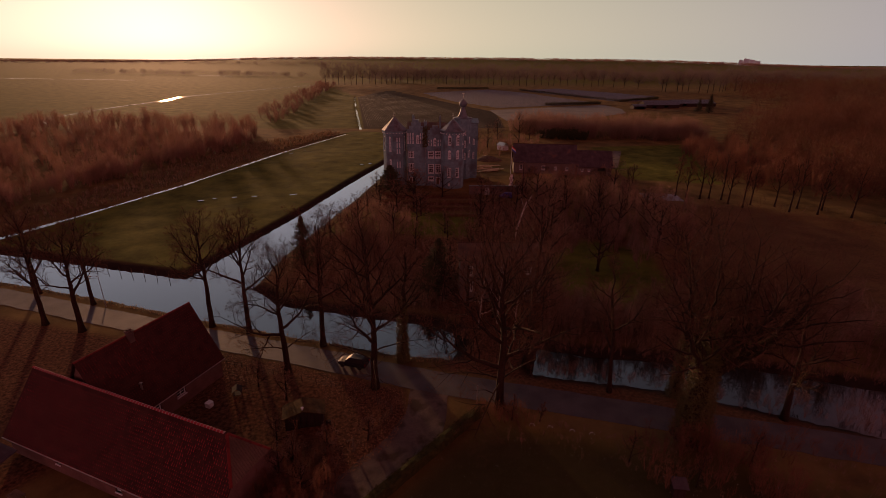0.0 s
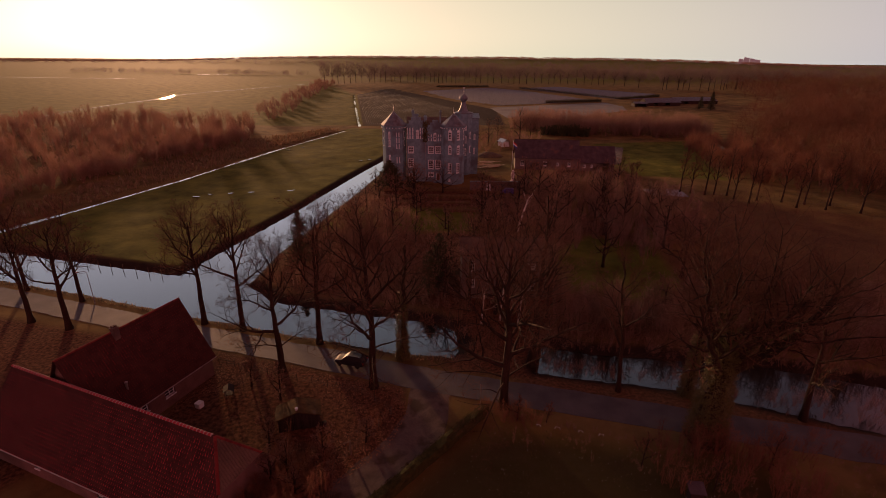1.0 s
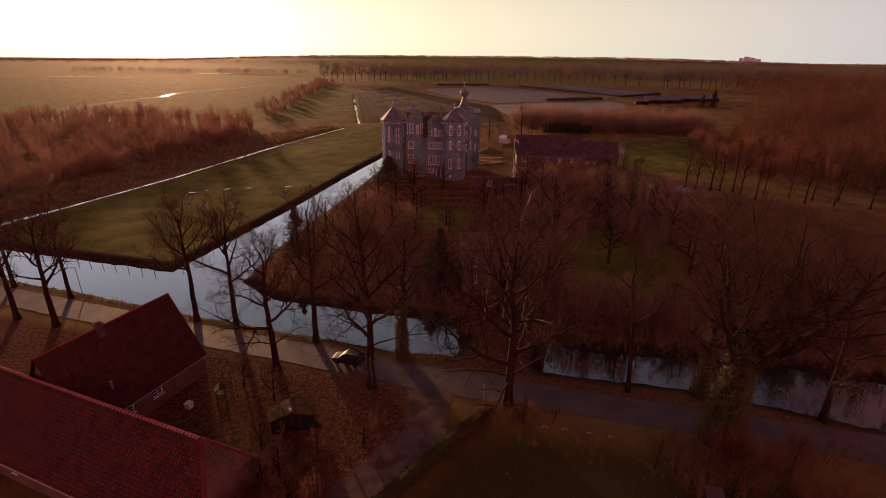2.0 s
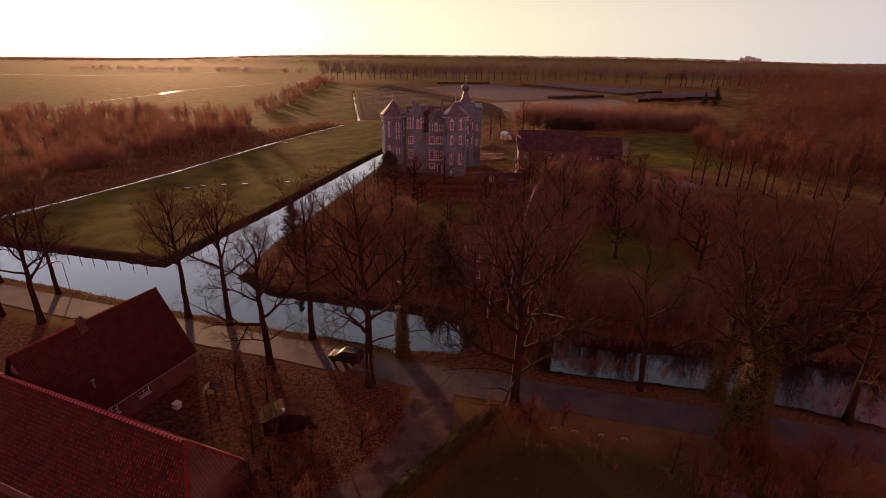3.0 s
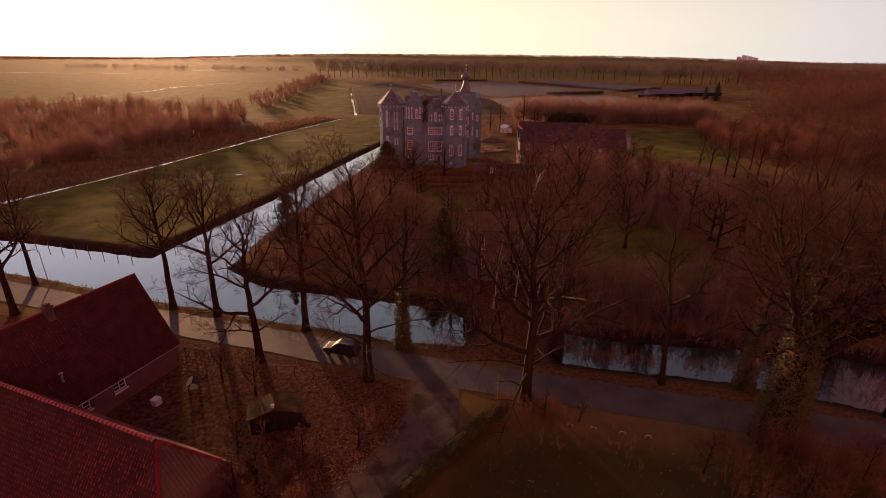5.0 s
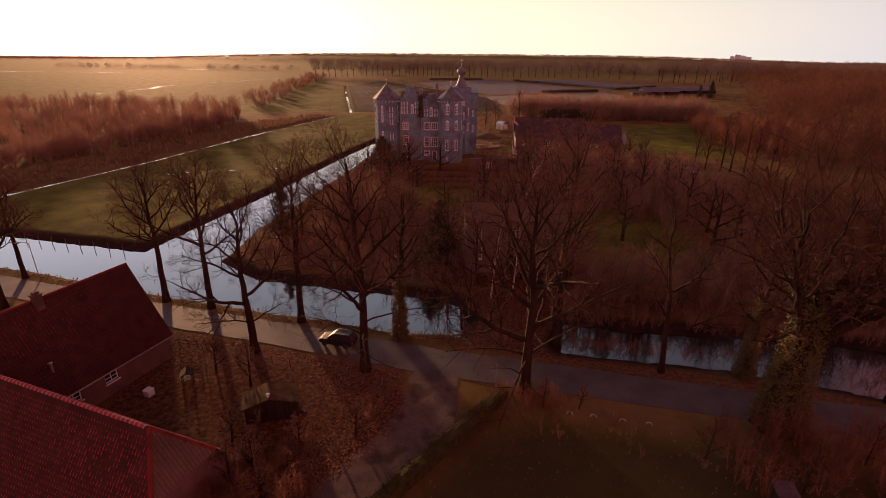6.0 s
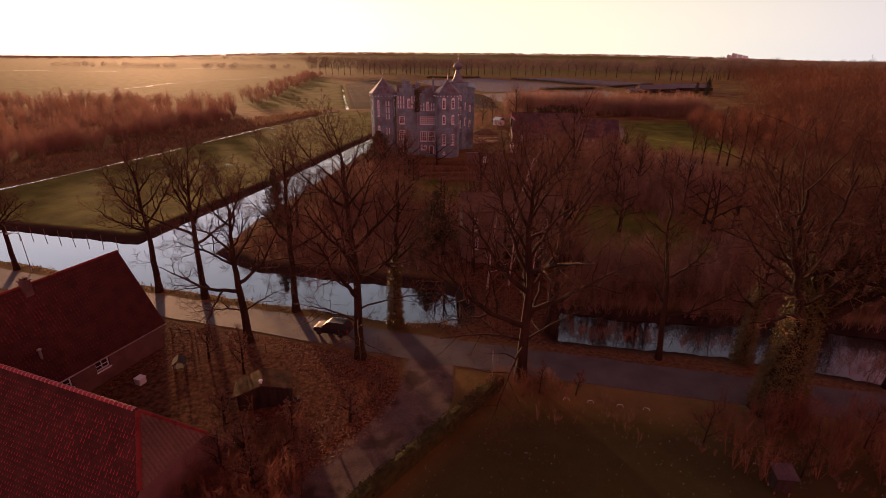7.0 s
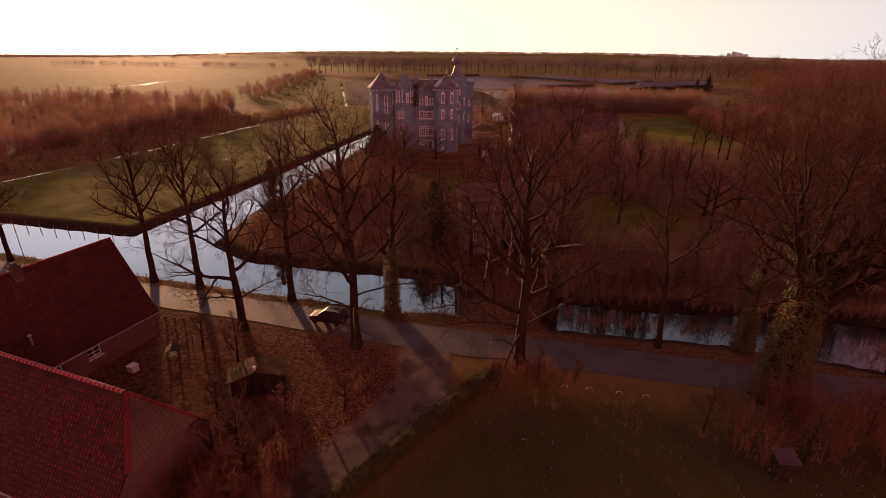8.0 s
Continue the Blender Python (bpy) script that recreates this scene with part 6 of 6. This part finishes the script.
for z in (0.5, 0.88):
    b = Build()
    b.box(-0.15, -0.11, z - 0.07, 2.55, -0.072, z + 0.07)
    part("rail", b, WOOD, rail)

# ---- the yard ----
shed = thing("stone_shed", "small dark shed with a mossy low-pitched roof in the yard", "shed", pose(-19.1, 47.9, 0, 0, 0, 14.5))
TARRED = material("tarred_boards", (0.018, 0.012, 0.011), (0.04, 0.028, 0.025), 1.0, 0.9, 0.3, 10, stretch=(4, 4, 0.4))
MOSS = material("mossy_roof", (0.026, 0.016, 0.008), (0.09, 0.053, 0.02), 1.2, 0.95, 0.6, 9, stain=(0.08, 0.055, 0.035), stain_scale=0.8)
for nm, mm, wd, hs in (("wall", pose(0, 0, 0), 4.6, [(1.7, 0, 2.7, 1.8)]), ("wall", pose(4.6, 2.2, 0, 0, 0, 180), 4.6, []), ("wall", pose(0, 2.198, 0, 0, 0, -90), 2.196, []), ("wall", pose(4.6, 0.002, 0, 0, 0, 90), 2.196, [])):
    b = Build()
    wall_face(b, mm, wd, 2.0, hs, 0.2)
    part(nm, b, TARRED, shed)
b = Build()
b.box(1.73, 0.12, 0.02, 2.67, 0.15, 1.76)
shed_door = part("door", b, TARRED, shed, "dark plank door")
for i in range(4):
    b = Build()
    b.box(1.73 + i * 0.24, 0.08, 0.02, 1.95 + i * 0.24, 0.118, 1.76)
    part("plank", b, TARRED, shed_door)
for r in ([(-0.3, -0.3, 1.88), (2.3, -0.3, 2.75), (2.3, 2.5, 2.75), (-0.3, 2.5, 1.88)], [(2.3, -0.3, 2.75), (4.9, -0.3, 1.88), (4.9, 2.5, 1.88), (2.3, 2.5, 2.75)]):
    b = Build()
    b.slab([(x, y, z + 0.12) for x, y, z in r], 0.12)
    part("roof", b, MOSS, shed, "moss-covered roof slope")
for y in (0.004, 2.19):
    b = Build()
    r = [(0, y, 2.0), (4.6, y, 2.0), (2.3, y, 2.73)]
    b.slab(r if y < 1 else r[::-1], 0.2)
    part("gable", b, TARRED, shed)
b = Build()
b.lathe([(0.16, 0), (0.16, 0.35), (0.24, 0.4), (0.24, 0.5), (0.02, 0.55)], 10)
part("vent_cap", b, WHITE, shed, "white round vent cap").matrix_basis = pose(2.2, 0.1, 2.78) @ Matrix.Diagonal((0.75, 0.75, 0.75, 1))
b = Build()
b.lathe([(0.3, 0), (0.36, 0.3), (0.38, 0.75), (0.3, 0.85)], 12)
tagged(part("rain_barrel", b, TARRED), "dark round rain barrel beside the shed", "barrel").matrix_basis = pose(-14.1, 49.2, 0) @ Matrix.Diagonal((0.8, 0.8, 0.8, 1))
hut = thing("feeding_shelter", "small open wooden shelter with a pitched roof on posts", "shelter", pose(-27.9, 54.0, 0, 0, 0, 20) @ Matrix.Diagonal((0.6, 0.6, 0.65, 1)))
for x in (0, 1.6):
    for y in (0, 1.6):
        b = Build()
        b.box(x - 0.06, y - 0.06, -0.05, x + 0.06, y + 0.06, 1.75)
        part("post", b, WOOD, hut)
for r in ([(-0.3, -0.35, 1.65), (0.8, -0.35, 2.35), (0.8, 1.95, 2.35), (-0.3, 1.95, 1.65)], [(0.8, -0.35, 2.35), (1.9, -0.35, 1.65), (1.9, 1.95, 1.65), (0.8, 1.95, 2.35)]):
    b = Build()
    b.slab(r, 0.06)
    part("roof", b, TARRED, hut)
b = Build()
b.box(0.0, 0.0, 0.7, 1.6, 1.6, 0.78)
part("shelf", b, TARRED, hut)
box = thing("planter_box", "white slatted box standing on the yard", "box", pose(-30.4, 52.3, 0, 0, 0, -20))
for i in range(4):
    b = Build()
    b.box(-0.36, -0.36, 0.02 + i * 0.19, 0.36, 0.36, 0.19 + i * 0.19)
    part("slat", b, WHITE, box)
b = Build()
b.box(-0.4, -0.4, 0.765, 0.4, 0.4, 0.82)
part("lid", b, WHITE, box)
sign = thing("sign_board", "thin weathered board on a dark wooden post by the driveway", "sign", pose(-10.2, 44.8, 0, 0, 0, 25))
b = Build()
b.box(-0.1, -0.1, -0.2, 0.1, 0.1, 1.9)
part("post", b, WOOD, sign)
b = Build()
b.box(-0.75, -0.05, 1.72, 0.1, 0.05, 1.86)
part("board", b, WOOD, sign)
for x, y, h, sd in ((-20.8, 53.8, 5.5, 1), (-13.0, 43.5, 5.0, 2), (-16.5, 42.0, 4.5, 3), (-8.8, 46.6, 3.6, 4), (-17.2, 39.5, 5.5, 5), (-25.5, 56.5, 4.0, 6), (-14.6, 38.6, 4.2, 7), (-19.4, 45.4, 4.4, 8), (-11.5, 40.2, 3.2, 9)):
    tree("fruit_tree", "small gnarled bare fruit tree in the yard", x, y, grow(200 + sd, h, 0.5, 0.12, 0.25, (0.2, 0.1), 9, many=0.72, twig=1.0, rise=0.5, kink=0.4), TWIG, "fruit trees in the yard")
for x, y, h, sd in ((9.0, 50.6, 3.5, 1), (12.5, 50.2, 3.0, 2), (21.5, 43.5, 4.5, 3), (27.5, 40.0, 5.5, 4), (35, 43, 5, 5)):
    tree("sapling", "slender bare sapling beside the lane", x, y, grow(300 + sd, h, 0.4, 0.06, 0.2, (0.2, 0), 7, many=0.55, twig=1.3, rise=0.8), RUST_TWIG, "saplings beside the lane")
hutch = thing("bee_hutch", "small wooden hutch with a flat sloping roof among brambles", "hutch", pose(24.9, 38.8, 0, 0, 0, -8))
b = Build()
b.box(-0.6, -0.5, 0.35, 0.6, 0.5, 1.75)
part("body", b, TARRED, hutch)
b = Build()
b.slab([(-0.8, -0.7, 1.8), (0.8, -0.7, 1.8), (0.8, 0.7, 2.1), (-0.8, 0.7, 2.1)], 0.07)
part("roof", b, DARK_TILE, hutch, "grey felted roof")
for x in (-0.53, 0.53):
    for y in (-0.43, 0.43):
        b = Build()
        b.box(x - 0.05, y - 0.05, -0.05, x + 0.05, y + 0.05, 0.36)
        part("leg", b, WOOD, hutch)
for x, y in ((13.6, 49.0), (16.2, 48.4), (18.5, 47.9), (11.4, 49.4)):
    b = Build()
    b.tube([(-0.3, 0, 0), (-0.24, 0, 0.3), (0.2, 0.06, 0.26), (0.3, 0.06, 0)], [0.022, 0.022, 0.022, 0.022], 5)
    tagged(part("verge_hoop", b, WHITE), "low white bent metal hoop on the grass", "hoop", "white hoops on the lawn").matrix_basis = pose(x, y, 0, 0, 0, -14)
dots = Build()
for x, y, s in scatter(30, 700, GARDEN, 0.012, 0.026):
    dots.add([(x - s, y, 0.1), (x, y - s, 0.12), (x + s, y, 0.1), (x, y + s, 0.12), (x, y, 0.2)], [(0, 1, 4), (1, 2, 4), (2, 3, 4), (3, 0, 4)])
tagged(part("snowdrops", dots, WHITE), "scattered small white flowers in the lawn", "flowers", kind="stuff")
LEAF = material("dead_leaves", (0.07, 0.03, 0.017), (0.3, 0.15, 0.085), 5.0, 0.9, 0.0, 6)
lv = Build()
rnd = random.Random(12)
for x, y, s in scatter(31, 14000, YARD, 0.04, 0.1):
    a = rnd.uniform(0, 6.28)
    lv.add([(x + s * math.cos(a + k * 1.57), y + s * math.sin(a + k * 1.57), 0.05 + rnd.uniform(-0.03, 0.05)) for k in range(4)], [(0, 1, 2, 3)])
tagged(part("fallen_leaves", lv, LEAF), "curled brown fallen leaves on the yard", "leaves", kind="stuff")

# ---- far fields: crop tunnels, sheds, water, town ----
PLASTIC = material("crop_fleece", (0.06, 0.068, 0.095), (0.11, 0.12, 0.155), 0.2, 0.8, 0.2, 6, spec=0.1)


def tunnel_field(name, ring, ang, gap, seed):
    rnd = random.Random(seed)
    b = Build()
    u, v = Vector((math.cos(ang), math.sin(ang))), Vector((-math.sin(ang), math.cos(ang)))
    ps = [Vector(p) for p in ring]
    lo, hi = min(p.dot(v) for p in ps), max(p.dot(v) for p in ps)
    s = lo + gap / 2
    while s < hi:
        cut = []
        for a, c in zip(ps, ps[1:] + ps[:1]):
            da, dc = a.dot(v) - s, c.dot(v) - s
            if da * dc < 0:
                q = a.lerp(c, da / (da - dc))
                cut.append(q.dot(u))
        cut.sort()
        for x0, x1 in zip(cut[::2], cut[1::2]):
            x = x0
            while x < x1:
                e = min(x + rnd.uniform(3.2, 5.5), x1)
                prof = [(-0.32, 0), (-0.26, 0.7), (0, 0.95), (0.26, 0.7), (0.32, 0)]
                k = len(b.v)
                for xx in (x, e - 1.6):
                    for d, z in prof:
                        q = u * xx + v * (s + d * gap * 0.56)
                        b.v.append((q.x, q.y, z * 0.7 - 0.02))
                b.f += [(k + j, k + 5 + j, k + 6 + j, k + 1 + j) for j in range(4)] + [(k, k + 1, k + 2, k + 3, k + 4), (k + 9, k + 8, k + 7, k + 6, k + 5)]
                x = e
        s += gap
    return tagged(part(name, b, PLASTIC), "rows of low pale crop tunnels on a distant field", "crop tunnels", kind="stuff")


tunnel_field("crop_tunnels", [(-28, 664), (64, 750), (105, 683), (160, 528), (50, 470), (8, 540)], radians(112), 3.4, 1)
tunnel_field("crop_tunnels", [(106, 742), (173, 790), (262, 640), (213, 562), (186, 560)], radians(112), 3.4, 2)
SAND = material("pale_stubble", (0.07, 0.066, 0.066), (0.12, 0.113, 0.113), 0.05, 0.95, 0.2, 20)
tagged(part("stubble_field", Build().slab([(40, 448, 0.16), (160, 512, 0.16), (164, 470, 0.16), (156, 435, 0.16), (92, 372, 0.16), (46, 372, 0.16)][::-1], 0.3), SAND), "pale bare stubble field", "field", kind="structure")
fu = Build()
for i in range(64):
    t = i / 63
    a, c = Vector((-50 + 86 * t, 330)), Vector((-98 + 24 * t if t < 0.5 else -86 + 100 * (t - 0.5) * 2 * 0.9, 588 + 120 * min(t * 2, 1) if t < 0.5 else 700 - 250 * (t - 0.5) * 2))
    k, n = len(fu.v), 14
    for j in range(n + 1):
        p = a.lerp(c, j / n)
        z = float((height(np.array([p.x]), np.array([p.y])) + far_rise(np.array([p.x]), np.array([p.y])))[0])
        fu.v += [(p.x - 0.4, p.y, z - 0.1), (p.x, p.y, z + 0.05), (p.x + 0.4, p.y, z - 0.1)]
    for j in range(k, k + 3 * n, 3):
        fu.f += [(j, j + 1, j + 4, j + 3), (j + 1, j + 2, j + 5, j + 4)]
    fu.f += [(k, k + 2, k + 1), (k + 3 * n, k + 3 * n + 1, k + 3 * n + 2)]
DARK_SOIL = material("tilled_soil", (0.022, 0.015, 0.012), (0.045, 0.03, 0.024), 0.8, 0.95, 0.6)
tagged(part("furrows", fu, DARK_SOIL), "long straight planted ridges on tilled soil", "furrows", kind="stuff")
for hx, hy, tx, ty in ((108, 738, 190, 555), (-10, 762, 66, 772), (190, 553, 250, 600), (160, 524, 100, 500)):
    stand("field_hedge", "low dark clipped hedge between far fields", "hedge", [(hx + (tx - hx) * k / 60, hy + (ty - hy) * k / 60, 3.2) for k in range(61)], [brush(33, 1.0, 0.7, 12, 160, 0.04)], CONIFER, 40 + hx)
for x, y, ln, w, e, rd, turn in ((190, 480, 34, 16, 3.0, 6.5, 8), (226, 500, 44, 18, 3.0, 6.0, 8), (175, 470, 12, 8, 2.6, 4.2, 5)):
    plain_house("field_shed", "long low farm shed with a blue-grey roof", pose(x, y, 0, 0, 0, turn), ln, w, e, rd, SLATE, TARRED, ((ln * 0.2, 0, 4, 2.6, "opening"), (ln * 0.55, 0, 4, 2.6, "opening")))
for i, (line, w) in enumerate((([(-262, 330), (-281, 359), (-288, 441), (-282, 518), (-288, 570), (-250, 700), (-197, 870)], 1.0), ([(-1100, 980), (-800, 960), (-560, 940)], 2.5), ([(-560, 1180), (-480, 1170)], 6.0), ([(142, 270), (140, 256), (137, 240)], 1.0))):
    tagged(part(f"water_channel_{i + 1}", ribbon(line, w, 0.17, 0.25, 0.8), WATER), "flooded field channel catching the low sun", "water", kind="structure")
rnd = random.Random(31)
for i, (x, y) in enumerate(((-73.7, 152.9), (-68, 154.5), (-62, 156), (-50, 158.7), (-31.8, 210.9), (-35.1, 208.3), (-72.5, 233), (-68, 240), (-77, 150))):
    b = Build()
    n = 14
    ln, wd = rnd.uniform(0.8, 1.7), rnd.uniform(0.25, 0.45)
    b.slab([(math.cos(2 * math.pi * k / n) * ln * rnd.uniform(0.6, 1.1), math.sin(2 * math.pi * k / n) * wd * rnd.uniform(0.6, 1.1), 0) for k in range(n)], 0.3)
    ob = tagged(part("puddle", b, WATER), "shallow puddle in the wet meadow", "puddle", "puddles in the meadow", "structure")
    ob.matrix_basis = pose(x, y, 0.13, 0, 0, rnd.uniform(0, 40))
CONCRETE = material("pale_concrete", (0.38, 0.5, 0.56), (0.48, 0.6, 0.66), 0.05, 0.8, 0.1)
town = thing("apartment_block", "distant pale concrete apartment blocks above the woods", "building", pose(1700, 3040, 0, 0, 0, -28))
for i, (x, w, h) in enumerate(((0, 22, 44), (24, 30, 52), (56, 24, 46), (82, 26, 40), (-110, 26, 32))):
    b = Build()
    wall_face(b, pose(x, 0, 0), w, h, [(2 + k * 4.5, 4 + j * 6, 4.5 + k * 4.5, 7 + j * 6) for k in range(int((w - 4) / 4.5)) for j in range(int((h - 6) / 6))], 1.0)
    b.box(x, 1.001, 0, x + w, 16, h), b.box(x + 5, 3, h, x + 10, 9, h + 3)
    part("tower_block", b, CONCRETE, town)
BLUE_PAINT = material("blue_paint", (0.04, 0.035, 0.2), (0.07, 0.06, 0.3), 2, 0.4, 0.0)
parked = thing("parked_van", "small blue van parked behind the garden trees", "car", pose(20.5, 157.0, 0, 0, 0, 80))
b = Build()
b.add([(-0.85, -2.1, 0.35), (0.85, -2.1, 0.35), (0.85, 2.1, 0.35), (-0.85, 2.1, 0.35), (-0.9, -2.1, 1.0), (0.9, -2.1, 1.0), (0.9, 2.1, 0.95), (-0.9, 2.1, 0.95)], [(3, 2, 1, 0), (4, 5, 6, 7), (0, 1, 5, 4), (1, 2, 6, 5), (2, 3, 7, 6), (3, 0, 4, 7)])
b.add([(-0.88, -2.08, 1.0), (0.88, -2.08, 1.0), (0.88, 1.3, 1.0), (-0.88, 1.3, 1.0), (-0.75, -1.95, 1.85), (0.75, -1.95, 1.85), (0.75, 0.6, 1.85), (-0.75, 0.6, 1.85)], [(3, 2, 1, 0), (4, 5, 6, 7), (0, 1, 5, 4), (1, 2, 6, 5), (2, 3, 7, 6), (3, 0, 4, 7)])
part("body", b, BLUE_PAINT, parked)
for x in (-0.8, 0.8):
    for y in (-1.3, 1.3):
        w = Build()
        w.lathe([(0.05, -0.1), (0.32, -0.1), (0.32, 0.1), (0.05, 0.1)], 14)
        part("wheel", w, RUBBER, parked).matrix_basis = pose(x, y, 0.32, 0, 90, 0)
b = Build()
b.box(-0.72, -2.1, 1.15, 0.72, -2.04, 1.7)
part("rear_window", b, GLASS, parked)


# ---- beside the long barn ----
AT = pose(-19.0, 37.2, 0, 0, 0, 158.6)
lean = thing("lean_to", "open lean-to shelter with a dark tiled roof against the barn", "shelter", AT @ pose(27.2, 5.75, 0))
for x in (0.15, 2.0, 3.85):
    b = Build()
    b.box(x - 0.08, 2.8, -0.05, x + 0.08, 2.96, 2.2)
    part("post", b, WOOD, lean)
b = Build()
b.slab([(-0.2, 0.0, 2.75), (-0.2, 3.2, 2.15), (4.2, 3.2, 2.15), (4.2, 0.0, 2.75)][::-1], 0.1)
roof = part("roof", b, DARK_TILE, lean)
tb = tiles((-0.2, 3.2, 2.15), (1, 0, 0), (0, -3.2, 0.6), 4.4, 3.2, lambda x, y: True)
part("tile_covering", tb, DARK_TILE, roof)["kind"] = "stuff"
bench = thing("garden_table", "low metal-framed garden table beside the barn", "table", AT @ pose(23.2, 8.6, 0))
b = Build()
for i in range(5):
    b.box(-0.8, -0.48 + i * 0.2, 0.7, 0.8, -0.3 + i * 0.2, 0.74)
part("tabletop", b, WOOD, bench)
for x in (-0.7, 0.7):
    b = Build()
    b.tube([(x, -0.4, 0), (x, -0.4, 0.7), (x, 0.4, 0.7), (x, 0.4, 0)], [0.025] * 4, 6)
    part("leg_frame", b, METAL, bench)
for i, (x, y) in enumerate(((26.2, 9.6), (27.0, 10.4), (25.2, 10.6))):
    b = Build()
    b.lathe([(0.22, 0), (0.3, 0.5), (0.33, 0.55), (0.28, 0.55), (0.25, 0.45)], 12)
    tagged(part("plant_pot", b, RED_BRICK), "large terracotta plant pot standing in the yard", "pot", "plant pots beside the barn").matrix_basis = AT @ pose(x, y, 0)

# a paved place among the garden trees
PAVING = material("pale_paving", (0.13, 0.14, 0.165), (0.22, 0.235, 0.265), 0.3, 0.85, 0.2, 20)
tagged(part("pavement", Build().slab([(66.5, 156, 0.17), (78.5, 155, 0.17), (79.3, 163.5, 0.17), (67.3, 164.5, 0.17)], 0.3), PAVING), "pale paved place beside the field", "pavement", kind="structure")

tagged(part("track", Build().slab([(68.5, 203, 0.17), (74, 207, 0.17), (88.5, 246, 0.17), (85, 248, 0.17)], 0.3), GRAVEL), "pale sandy track beside the cart shed", "track", kind="structure")

# a pale leaning stem among the garden trees
PALE_BARK = material("peeled_bark", (0.5, 0.47, 0.44), (0.72, 0.69, 0.65), 1.2, 0.8, 0.3, 8, stretch=(1, 1, 0.4))
stem = thing("leaning_birch", "pale peeled birch trunk leaning among the garden trees", "tree", pose(18.8, 118, 0))
b = Build()
b.tube([(-0.7, 0, -0.2), (0.0, 0, 3.0), (0.7, 0, 5.6), (1.9, 0, 9.9)], [0.3, 0.26, 0.22, 0.1], 9)
part("trunk", b, PALE_BARK, stem, smooth=True)
for z, dx, dy in ((7.2, 1.6, 0.5), (8.3, -0.9, 0.8), (9.0, 1.3, -0.6)):
    b = Build()
    x = 0.7 + (z - 5.6) * 0.28
    b.tube([(x, 0, z), (x + dx * 0.6, dy * 0.6, z + 1.2), (x + dx, dy, z + 2.6)], [0.07, 0.05, 0.015], 6)
    part("limb", b, PALE_BARK, stem, smooth=True)
